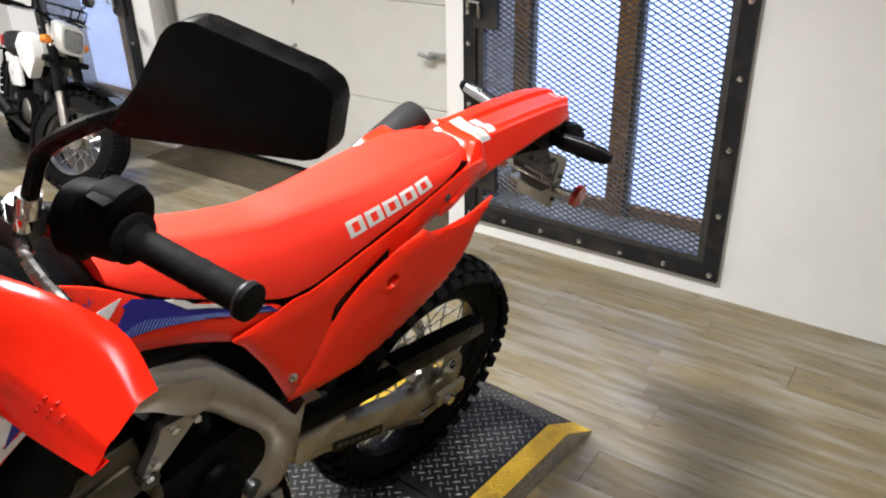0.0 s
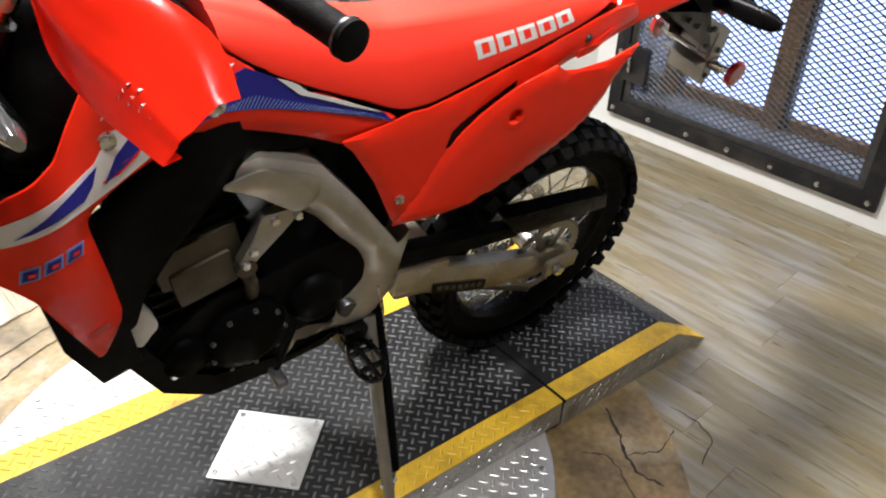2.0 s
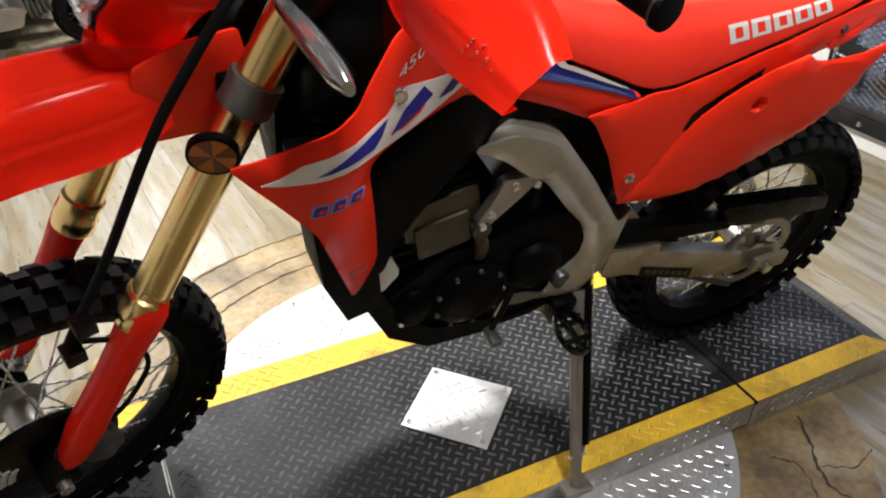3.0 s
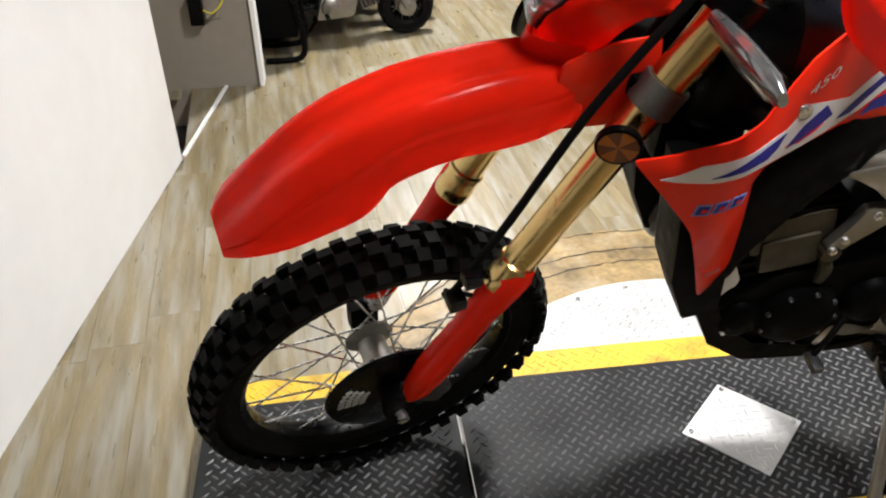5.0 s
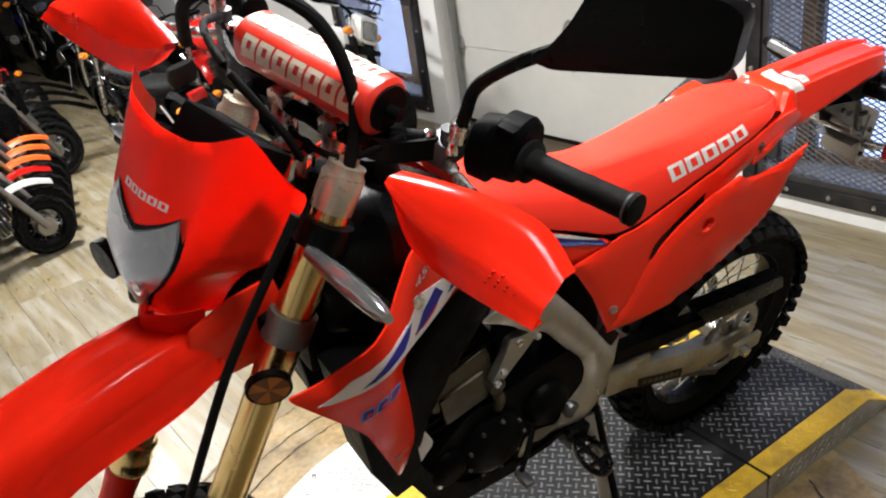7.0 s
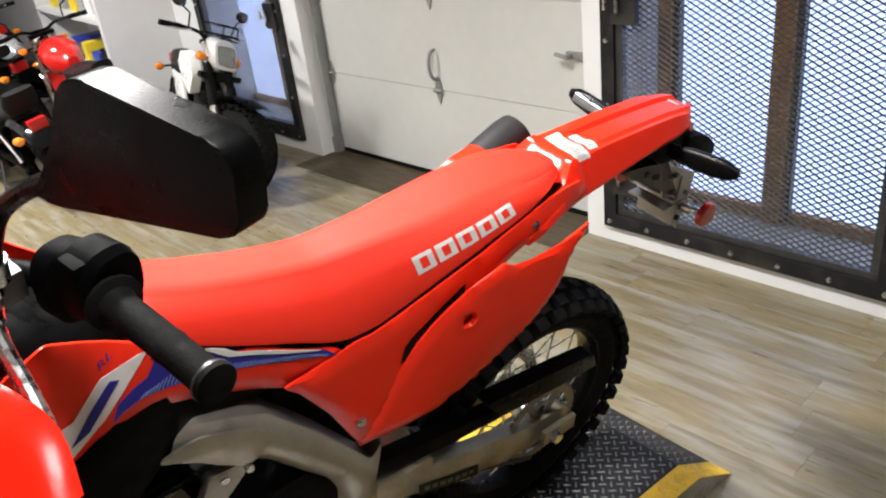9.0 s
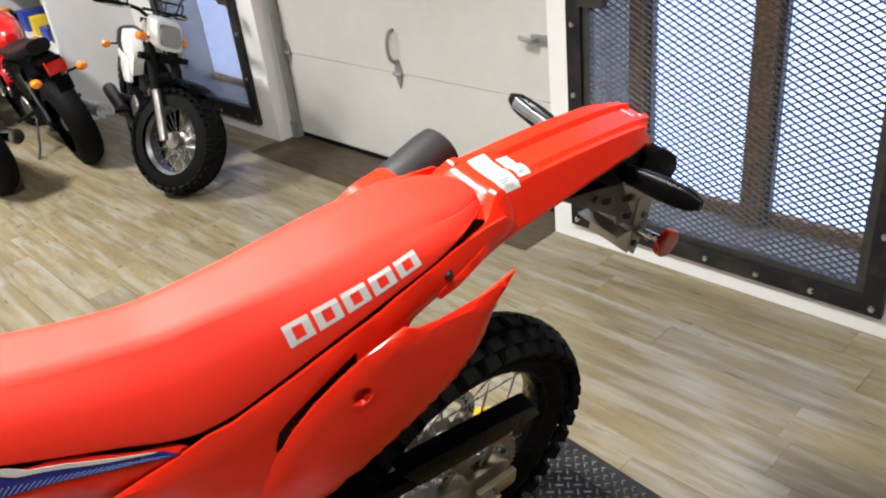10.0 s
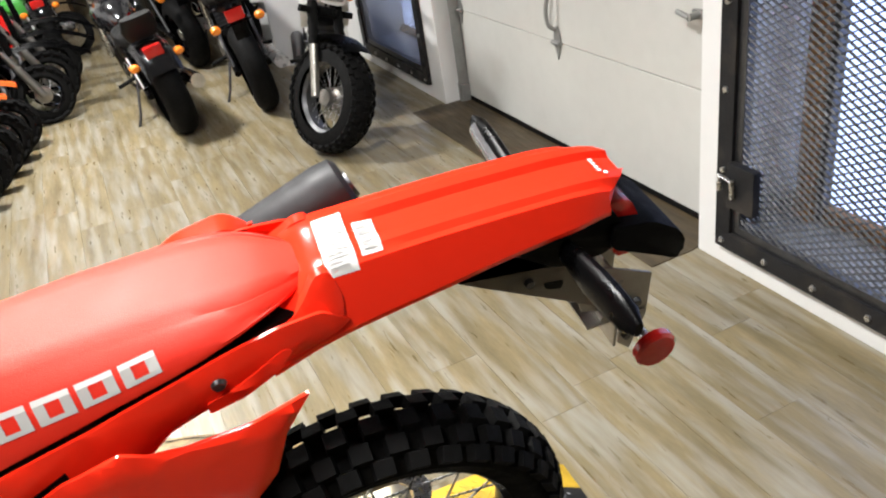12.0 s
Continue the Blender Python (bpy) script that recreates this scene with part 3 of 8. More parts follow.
def sheet(bm, poly, yfun, thick=0.003, step=0.02, rnd=0.0, rr=0.012, side=1):
    """A bent panel with an outline in x and z. yfun(x, z) is its outer face for the near side; side -1 mirrors it."""
    t = bmesh.new()
    t.faces.new([t.verts.new((x, 0, z)) for x, z in poly])
    for ax, k in ((0, 0), (2, 1)):
        lo, hi = min(p[k] for p in poly), max(p[k] for p in poly)
        c = lo + step
        while c < hi - 1e-4:
            co, no = [0, 0, 0], [0, 0, 0]
            co[ax], no[ax] = c, 1
            bmesh.ops.bisect_plane(t, geom=t.verts[:] + t.edges[:] + t.faces[:], plane_co=co, plane_no=no)
            c += step
    verts = {}
    back = {}
    for v in t.verts:
        x, z = v.co.x, v.co.z
        y = yfun(x, z)
        if rnd:
            d = edge_dist(x, z, poly)
            y += rnd * (1 - clamp01(d / rr)) ** 2
        verts[v] = bm.verts.new((x, side * y, z))
        back[v] = bm.verts.new((x, side * (y + thick), z))
    for f in t.faces:
        bm.faces.new([verts[v] for v in f.verts])
        bm.faces.new([back[v] for v in reversed(f.verts)])
    for e in t.edges:
        if len(e.link_faces) == 1:
            a, b = e.verts
            bm.faces.new((verts[a], verts[b], back[b], back[a]))
    t.free()
    return bm


bike = thing("dirt_bike", pose(0.025, 0.09, PZ, 0, 0, -0.8) @ pose(0, 0, -0.004, 13.2), "red and black dual-sport motorcycle leaning on its side stand", "motorcycle")
RAKE = radians(28.5)
S_AXIS = Vector((math.sin(RAKE), 0, math.cos(RAKE)))
STEER = Matrix.Rotation(radians(-1.74), 4, "X") @ Matrix.Translation((-1.69, 0, 0)) @ Matrix.Rotation(radians(18), 4, S_AXIS) @ Matrix.Translation((1.69, 0, 0))


def knobs(cx, cz, radius, width, around, rows, size, high):
    """Blocky tread: rows of (offset across, shift, width factor) round a wheel, all in one mesh."""
    verts, faces = [], []
    for i in range(around):
        for off, sh, wf in rows:
            w = 2 * math.pi * (i + sh) / around
            drop = (off / (width / 2)) ** 2 * width * 0.20
            r = radius - high - drop
            ny = off / (width / 2) * 0.75
            er = Vector((math.cos(w), 0, math.sin(w)))
            et = Vector((-math.sin(w), 0, math.cos(w)))
            ey = Vector((0, 1, 0))
            up = (er + ey * ny).normalized()
            ac = up.cross(et).normalized()
            c = Vector((cx, 0, cz)) + er * r + ey * off
            b = len(verts)
            for h, s in ((-0.004, 1.0), (high, 0.86)):
                for p, q in ((-1, -1), (1, -1), (1, 1), (-1, 1)):
                    verts.append(c + up * h + et * (p * size * 0.5 * s) + ac * (q * size * wf * 0.5 * s))
            faces += [(b, b + 1, b + 5, b + 4), (b + 1, b + 2, b + 6, b + 5), (b + 2, b + 3, b + 7, b + 6), (b + 3, b, b + 4, b + 7), (b + 4, b + 5, b + 6, b + 7)]
    return verts, faces


def spoked_wheel(name, parent, cx, cz, R, width, rim_r, around, m=None, spokes=32, hub_w=0.06, rows=None, size=0.03, rim_mat=None, spoke_mat=None):
    """rim > tyre, tread knobs, hub, each spoke."""
    high = 0.014 if R > 0.3 else 0.006
    bm = B()
    rw = width * 0.30
    lathe(bm, [(rim_r - 0.012, -rw * 0.6), (rim_r - 0.016, 0.0), (rim_r - 0.012, rw * 0.6), (rim_r, rw), (rim_r + 0.010, rw), (rim_r + 0.008, -rw), (rim_r, -rw), (rim_r - 0.012, -rw * 0.6)], "y", 56, (cx, 0, cz))
    rim = part(name, bm, rim_mat or BLACK, parent, m=m)
    Rc = R - high
    prof = []
    hw = width / 2 - 0.006
    for a in range(0, 13):
        w = math.pi * (a / 12)
        prof.append((rim_r + 0.004 + (Rc - rim_r - 0.004) * math.sin(w) ** 0.75 if 0 < a < 12 else rim_r + 0.002, -hw * math.cos(w) ** 1 if a not in (0, 12) else (-rw if a == 0 else rw)))
    bm = B()
    lathe(bm, prof, "y", 64, (cx, 0, cz), False)
    tyre = part("tyre", bm, RUBBER, rim, "black knobbly rubber tyre", m=m)
    v, f = knobs(cx, cz, R, width, around, rows or [(0, 0, 1.0), (-width * 0.26, 0.5, 0.9), (width * 0.26, 0.5, 0.9), (-width * 0.45, 0.0, 0.8), (width * 0.45, 0.0, 0.8)], size, high)
    me = bpy.data.meshes.new("tread")
    me.from_pydata(v, [], f)
    if m is not None:
        me.transform(m)
    me.materials.append(RUBBER)
    o = new("tread", me)
    o.parent = rim
    tagged(o, kind="stuff")
    bm = B()
    lathe(bm, [(0.012, -hub_w), (0.045, -hub_w), (0.05, -hub_w + 0.008), (0.03, -hub_w + 0.02), (0.028, hub_w - 0.02), (0.05, hub_w - 0.008), (0.045, hub_w), (0.012, hub_w)], "y", 24, (cx, 0, cz))
    part("hub", bm, ALU, rim, "cast aluminium hub", m=m)
    for i in range(spokes):
        a = 2 * math.pi * i / spokes
        sd = 1 if i % 2 else -1
        b = a + (0.62 if (i // 2) % 2 else -0.62)
        bm = B()
        cyl(bm, (cx + 0.046 * math.cos(b), sd * (hub_w - 0.008), cz + 0.046 * math.sin(b)), (cx + (rim_r - 0.014) * math.cos(a), sd * 0.006, cz + (rim_r - 0.014) * math.sin(a)), 0.0021, n=6)
        part("spoke", bm, spoke_mat or STEEL, rim, m=m)
    return rim


RW = spoked_wheel("rear_wheel", bike, 0.0, 0.335, 0.336, 0.118, 0.236, 38, size=0.034, hub_w=0.065)
FW = spoked_wheel("front_wheel", bike, -1.560, 0.365, 0.362, 0.092, 0.276, 44, m=STEER, size=0.028, hub_w=0.058)

# sprocket and discs
bm = B()
n = 48
rows = []
for y in (-0.074, -0.068):
    rows.append([Vector(((0.108 + 0.004 * math.cos(i * math.pi)) * math.cos(2 * math.pi * i / 96), y, 0.335 + (0.108 + 0.004 * math.cos(i * math.pi)) * math.sin(2 * math.pi * i / 96))) for i in range(96)])
rows2 = [[Vector((0.088 * math.cos(2 * math.pi * i / 96), y, 0.335 + 0.088 * math.sin(2 * math.pi * i / 96))) for i in range(96)] for y in (-0.068, -0.074)]
loft(bm, rows + rows2 + [rows[0]], True, False)
part("sprocket", bm, ALU, RW, "silver rear sprocket")
for k in range(6):
    w = k * math.pi / 3
    bm = B()
    box(bm, 0.03, 0.092, -0.0735, -0.0685, -0.010, 0.010, 0.002, Matrix.Translation((0, 0, 0.335)) @ Matrix.Rotation(w, 4, "Y"))
    part("sprocket_arm", bm, ALU, RW)


def brake_disc(parent, cx, cz, y, r, m=None):
    bm = B()
    loft(bm, [[Vector((cx + q * math.cos(2 * math.pi * i / 48), yy, cz + q * math.sin(2 * math.pi * i / 48))) for i in range(48)] for q, yy in ((r, y), (r, y + 0.004), (r * 0.72, y + 0.004), (r * 0.72, y), (r, y))], True, False)
    part("brake_disc", bm, STEEL, parent, m=m)


brake_disc(RW, 0.0, 0.335, 0.066, 0.12)
# perforated black guard over the front disc
bm = B()
lathe(bm, [(0.0001, -0.082), (0.10, -0.079), (0.122, -0.073), (0.126, -0.066), (0.120, -0.064), (0.0001, -0.072)], "y", 40, (-1.562, 0, 0.362))
g = part("disc_guard", bm, BLACK, FW, "black perforated brake disc guard", m=STEER)
bm = B()
for i in range(5):
    for j in range(4):
        a = 2.5 + i * 0.13
        r = 0.058 + j * 0.014
        box(bm, -0.006, 0.006, -0.0835, -0.079, -0.0022, 0.0022, 0, Matrix.Translation((-1.562 + r * math.cos(a), 0.0, 0.362 + r * math.sin(a))) @ Matrix.Rotation(-0.3, 4, "Y"))
tagged(part("guard_slots", bm, GREYPRINT, FW, m=STEER), kind="stuff")

ARMALU = mat("dull swingarm aluminium", (0.34, 0.30, 0.22), 0.45, metal=0.8, var=0.2, scale=12, bump=0.15, bscale=300)
# ---- swingarm, chain, chain guard ----
sw_out = round_poly([(-0.475, 0.515), (-0.40, 0.498), (-0.223, 0.428), (-0.03, 0.362), (0.06, 0.362), (0.085, 0.335), (0.06, 0.300), (-0.03, 0.290), (-0.223, 0.344), (-0.40, 0.425), (-0.475, 0.440)], 0.012)
for s in (1, -1):
    bm = B()
    sheet(bm, sw_out, lambda x, z: -0.108 + 0.012 * clamp01((x + 0.3) / 0.3), 0.034, 0.04, 0.010, 0.012, s)
    arm = part("swingarm", bm, ARMALU, bike, "dull bronze-grey aluminium swingarm")
    if s == 1:
        bm = B()
        sheet(bm, [(-0.385, 0.455), (-0.225, 0.392), (-0.225, 0.362), (-0.385, 0.428)], lambda x, z: -0.1115 + 0.012 * clamp01((x + 0.3) / 0.3), 0.002, 0.04)
        part("label_panel", bm, BLACK, arm, "black printed label")
        for i in range(7):
            x = -0.372 + i * 0.020
            z = 0.4365 - (x + 0.372) * 0.40
            bm = B()
            sheet(bm, [(x, z + 0.008), (x + 0.013, z + 0.003), (x + 0.013, z - 0.009), (x, z - 0.004)], lambda a, c: -0.1128 + 0.012 * clamp01((a + 0.3) / 0.3), 0.001, 0.05)
            part("print_bar", bm, DARKSTEEL, arm)
bm = B()
box(bm, -0.44, -0.34, -0.10, 0.10, 0.44, 0.50, 0.012)
part("swingarm_bridge", bm, ARMALU, bike)
bm = B()
slab(bm, round_poly([(-0.215, 0.565), (0.02, 0.530), (0.112, 0.513), (0.128, 0.470), (0.02, 0.478), (-0.165, 0.500)], 0.008), -0.105, -0.065, 0.004)
part("chain_guard", bm, BLACK, bike, "black plastic chain guard")
# axle block, nut and rear caliper
for s in (1, -1):
    bm = B()
    box(bm, -0.030, 0.070, min(s * -0.118, s * -0.104), max(s * -0.118, s * -0.104), 0.314, 0.356, 0.004)
    ab = part("axle_block", bm, ARMALU, bike, "dull axle block")
    bm = B()
    lathe(bm, [(0.0001, s * -0.134), (0.015, s * -0.134), (0.017, s * -0.118), (0.017, s * -0.112)], "y", 6, (0.0, 0, 0.335))
    part("axle_nut", bm, STEEL, ab)
bm = B()
slab(bm, round_poly([(-0.16, 0.415), (-0.10, 0.455), (-0.05, 0.450), (-0.03, 0.410), (-0.07, 0.375), (-0.13, 0.370)], 0.012), 0.045, 0.100, 0.008)
cal = part("rear_caliper", bm, ALU, bike, "cast silver rear brake caliper")
for x_, z_ in ((-0.125, 0.405), (-0.07, 0.43)):
    bm = B()
    bolt(bm, (x_, 0.045, z_), 0.010, 0.010)
    part("caliper_pin", bm, STEEL, cal)
# drive chain as two runs of links
bm = B()
for p, q in (((-0.47, -0.071, 0.555), (-0.02, -0.071, 0.445)), ((-0.47, -0.071, 0.470), (-0.02, -0.071, 0.228))):
    p, q = Vector(p), Vector(q)
    k = int((q - p).length / 0.0159)
    ang = math.atan2(-(q - p).z, (q - p).x)
    for i in range(k):
        c = p.lerp(q, (i + 0.5) / k)
        box(bm, -0.0085, 0.0085, -0.008, 0.008, -0.006, 0.006, 0, Matrix.Translation(c) @ Matrix.Rotation(ang, 4, "Y"))
tagged(part("chain", bm, DARKSTEEL, bike, "dark steel drive chain", smooth=False), kind="stuff")
bm = B()
slab(bm, round_poly([(-0.50, 0.57), (-0.30, 0.53), (-0.14, 0.50), (-0.14, 0.47), (-0.30, 0.49), (-0.50, 0.53)], 0.008), -0.088, -0.055, 0.004)
part("chain_slider", bm, MATTEBLACK, bike)

# ---- aluminium frame ----
fr = round_poly([(-0.866, 0.855), (-0.834, 0.876), (-0.799, 0.892), (-0.770, 0.901), (-0.712, 0.876), (-0.669, 0.854), (-0.643, 0.821), (-0.585, 0.748), (-0.517, 0.650), (-0.490, 0.610), (-0.476, 0.622), (-0.466, 0.640), (-0.470, 0.600), (-0.478, 0.555), (-0.486, 0.509), (-0.512, 0.471), (-0.540, 0.442), (-0.564, 0.428), (-0.645, 0.451), (-0.696, 0.455), (-0.716, 0.420), (-0.728, 0.428), (-0.711, 0.480), (-0.674, 0.482), (-0.630, 0.466), (-0.614, 0.477), (-0.618, 0.512), (-0.594, 0.524), (-0.567, 0.552), (-0.564, 0.588), (-0.581, 0.632), (-0.620, 0.681), (-0.675, 0.753), (-0.711, 0.784), (-0.744, 0.806), (-0.775, 0.834), (-0.815, 0.856), (-0.840, 0.860)], 0.008, 2)


def y_spar(x, z):
    return -0.122 + 0.022 * clamp01((-0.76 - x) / 0.11) - 0.004 * clamp01((0.56 - z) / 0.1)


for s in (1, -1):
    bm = B()
    sheet(bm, fr, y_spar, 0.045, 0.022, 0.020, 0.030, s)
    fs = part("frame_spar", bm, ALUFRAME, bike, "satin aluminium frame spar")
    bm = B()
    sheet(bm, round_poly([(-0.836, 0.866), (-0.800, 0.884), (-0.770, 0.892), (-0.716, 0.868), (-0.690, 0.856), (-0.676, 0.826), (-0.690, 0.800), (-0.716, 0.790), (-0.748, 0.815), (-0.780, 0.842), (-0.812, 0.858)], 0.012), lambda x, z: y_spar(x, z) - 0.004, 0.005, 0.02, 0.004, 0.007, s)
    part("weld_pad", bm, ALUFRAME, fs)
    bm = B()
    lathe(bm, [(0.0001, -0.122 * 1), (0.018, -0.122), (0.020, -0.118), (0.020, -0.09)], "y", 16, (-0.597, 0, 0.500))
    if s == -1:
        bm.transform(Matrix.Diagonal((1, -1, 1, 1)))
    part("pivot_cap", bm, DARKSTEEL, fs)
# engine hanger with bolts
bm = B()
slab(bm, round_poly([(-0.775, 0.800), (-0.700, 0.800), (-0.735, 0.760), (-0.795, 0.700), (-0.815, 0.712), (-0.790, 0.760)], 0.008), -0.118, -0.100, 0.003)
hg = part("engine_hanger", bm, ALU, bike, "aluminium engine hanger")
for x, z in ((-0.755, 0.787), (-0.715, 0.783), (-0.803, 0.712), (-0.79, 0.735)):
    bm = B()
    bolt(bm, (x, -0.117, z), 0.008, 0.008)
    part("hanger_bolt", bm, STEEL, hg)

# ---- engine ----
eng_out = round_poly([(-0.990, 0.560), (-0.945, 0.480), (-0.865, 0.425), (-0.74, 0.415), (-0.62, 0.43), (-0.53, 0.50), (-0.52, 0.60), (-0.60, 0.68), (-0.72, 0.66), (-0.86, 0.64)], 0.02)
# crankcase, covers and cylinder carry their shade in the near-black colour
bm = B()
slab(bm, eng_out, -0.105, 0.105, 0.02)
part("crankcase", bm, ENGINE, bike, "metal crankcase, deep shade put into its colour")
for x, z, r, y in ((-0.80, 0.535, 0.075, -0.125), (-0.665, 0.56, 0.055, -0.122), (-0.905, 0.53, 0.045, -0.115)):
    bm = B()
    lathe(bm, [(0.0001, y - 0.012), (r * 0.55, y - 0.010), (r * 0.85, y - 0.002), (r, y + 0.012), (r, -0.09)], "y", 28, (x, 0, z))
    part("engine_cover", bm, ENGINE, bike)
for k in range(9):
    w = k * 0.7
    bm = B()
    bolt(bm, (-0.80 + 0.068 * math.cos(w), -0.122, 0.535 + 0.068 * math.sin(w)), 0.005, 0.006)
    part("cover_bolt", bm, DARKSTEEL, bike)
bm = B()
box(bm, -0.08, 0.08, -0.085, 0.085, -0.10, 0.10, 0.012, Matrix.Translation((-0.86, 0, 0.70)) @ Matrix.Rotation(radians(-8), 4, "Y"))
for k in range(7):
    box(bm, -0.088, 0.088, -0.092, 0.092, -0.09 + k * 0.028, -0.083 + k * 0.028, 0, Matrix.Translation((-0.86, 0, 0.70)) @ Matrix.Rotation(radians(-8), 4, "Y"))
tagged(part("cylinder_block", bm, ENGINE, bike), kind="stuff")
bm = B()
box(bm, -0.075, 0.065, -0.098, 0.098, -0.04, 0.04, 0.015, Matrix.Translation((-0.862, 0, 0.735)) @ Matrix.Rotation(radians(-12), 4, "Y"))
box(bm, -0.05, 0.05, -0.105, 0.0, -0.075, 0.0, 0.01, Matrix.Translation((-0.87, 0, 0.73)) @ Matrix.Rotation(radians(-12), 4, "Y"))
part("cylinder_head", bm, BRONZE, bike, "bronze cylinder head cover")
bm = B()
tube(bm, spline([(-0.80, -0.09, 0.69), (-0.79, -0.11, 0.66), (-0.785, -0.10, 0.62)], 4), 0.012, 10)
cyl(bm, (-0.80, -0.10, 0.70), (-0.80, -0.12, 0.70), 0.017)
part("water_pipe", bm, BRONZE, bike)
bm = B()
tube(bm, spline([(-0.93, 0.03, 0.72), (-1.02, 0.06, 0.66), (-0.99, 0.10, 0.56), (-0.80, 0.13, 0.50), (-0.60, 0.14, 0.62), (-0.40, 0.15, 0.72)], 6), 0.022, 12)
part("exhaust_pipe", bm, DARKSTEEL, bike, "dark steel exhaust pipe")
bm = B()
sk = [(-1.000, 0.575), (-0.950, 0.470), (-0.866, 0.408), (-0.74, 0.402), (-0.64, 0.408), (-0.60, 0.43), (-0.60, 0.44), (-0.74, 0.415), (-0.862, 0.421), (-0.94, 0.480), (-0.985, 0.580)]
slab(bm, sk, -0.11, 0.11, 0.003)
for s in (-1, 1):
    slab(bm, [(-1.0, 0.575), (-0.95, 0.47), (-0.866, 0.408), (-0.74, 0.402), (-0.74, 0.44), (-0.86, 0.46), (-0.93, 0.52), (-0.97, 0.60)], s * 0.112 - 0.003, s * 0.112 + 0.003)
part("skid_plate", bm, MATTEBLACK, bike, "matt black skid plate")
bm = B()
bolt(bm, (-0.93, -0.114, 0.505), 0.007, 0.006)
part("skid_bolt", bm, STEEL, bike)
# clutch and shift levers
bm = B()
tube(bm, [(-0.715, -0.13, 0.54), (-0.742, -0.15, 0.515), (-0.768, -0.165, 0.482), (-0.773, -0.165, 0.472)], 0.006, 8)
sh = part("shift_lever", bm, BLACK, bike, "black shift lever")
bm = B()
box(bm, -0.010, 0.010, -0.020, 0.02, -0.008, 0.008, 0.003, Matrix.Translation((-0.772, -0.178, 0.474)))
part("shift_tip", bm, DARKSTEEL, sh)
# foot pegs: open ovals with cross bars
for s in (1, -1):
    bm = B()
    pts = []
    for i in range(24):
        w = 2 * math.pi * i / 24
        pts.append(Vector((-0.592 + 0.030 * math.cos(w), s * (-0.186 + 0.048 * math.sin(w)), 0.420 + 0.006 * math.sin(w))))
    rows = []
    for i, p in enumerate(pts):
        t = pts[(i + 1) % 24] - pts[i - 1]
        rows.append(ring(p, t, (0, 0, 1), 0.004, 0.010, 6))
    loft(bm, rows + [rows[0]], True, False)
    for k in range(12):
        q = pts[k * 2]
        box(bm, q.x - 0.003, q.x + 0.003, q.y - 0.003, q.y + 0.003, q.z + 0.006, q.z + 0.014)
    peg = part("foot_peg", bm, BLACK, bike, "black toothed foot peg")
    bm = B()
    box(bm, -0.597, -0.587, min(s * -0.230, s * -0.13), max(s * -0.230, s * -0.13), 0.410, 0.426, 0.002)
    for yy in (-0.165, -0.205):
        box(bm, -0.618, -0.566, s * yy - 0.003, s * yy + 0.003, 0.412, 0.425)
    part("cross_bar", bm, BLACK, peg)
    bm = B()
    box(bm, -0.612, -0.560, min(s * -0.142, s * -0.09), max(s * -0.142, s * -0.09), 0.398, 0.455, 0.006)
    part("peg_bracket", bm, BLACK, peg)
# side stand
bm = B()
foot = bike.matrix_basis.inverted() @ Vector((-0.578, -0.268, PZ + 0.012))
hip = Vector((-0.548, -0.118, 0.455))
tube(bm, [hip, hip.lerp(foot, 0.3), foot], [0.0145, 0.0135, 0.0125], 14)
stand = part("side_stand", bm, ALU, bike, "bare metal side stand")
bm = B()
box(bm, -0.032, 0.032, -0.022, 0.022, -0.007, 0.007, 0.004, Matrix.Translation(foot + Vector((0, 0, -0.004))) @ Matrix.Rotation(radians(-13.2), 4, "X"))
part("stand_foot", bm, ALU, stand)
bm = B()
off = Vector((0.026, 0.004, 0.0))
tube(bm, [hip + off, hip.lerp(foot, 0.35) + off, hip.lerp(foot, 0.80) + off * 0.9], 0.0105, 12)
part("return_spring", bm, MATTEBLACK, stand, "black covered return spring")
bm = B()
cyl(bm, hip.lerp(foot, 0.80) + off * 0.9, hip.lerp(foot, 0.88) + off * 0.5, 0.004, n=8)
cyl(bm, hip.lerp(foot, 0.84) - Vector((0.018, 0, 0)), hip.lerp(foot, 0.84) + Vector((0.022, 0, 0)), 0.005, n=8)
part("spring_hook", bm, STEEL, stand)
bm = B()
tube(bm, [(-0.545, -0.130, 0.55), (-0.530, -0.165, 0.42)], 0.0015, 6)
part("stand_wire", bm, STEEL, stand)
bm = B()
slab(bm, round_poly([(-0.58, 0.47), (-0.50, 0.47), (-0.49, 0.40), (-0.53, 0.36), (-0.57, 0.39)], 0.015), -0.10, -0.05, 0.01)
part("linkage", bm, ENGINE, bike)
# rear shock
bm = B()
for i in range(7):
    lathe(bm, [(0.028, -0.006), (0.036, 0), (0.028, 0.006)], "z", 16, (-0.44 - 0.006 * i, 0.0, 0.52 + 0.034 * i))
cyl(bm, (-0.43, 0, 0.47), (-0.49, 0, 0.84), 0.022)
part("shock_absorber", bm, DARKSTEEL, bike, "dark coil spring shock")

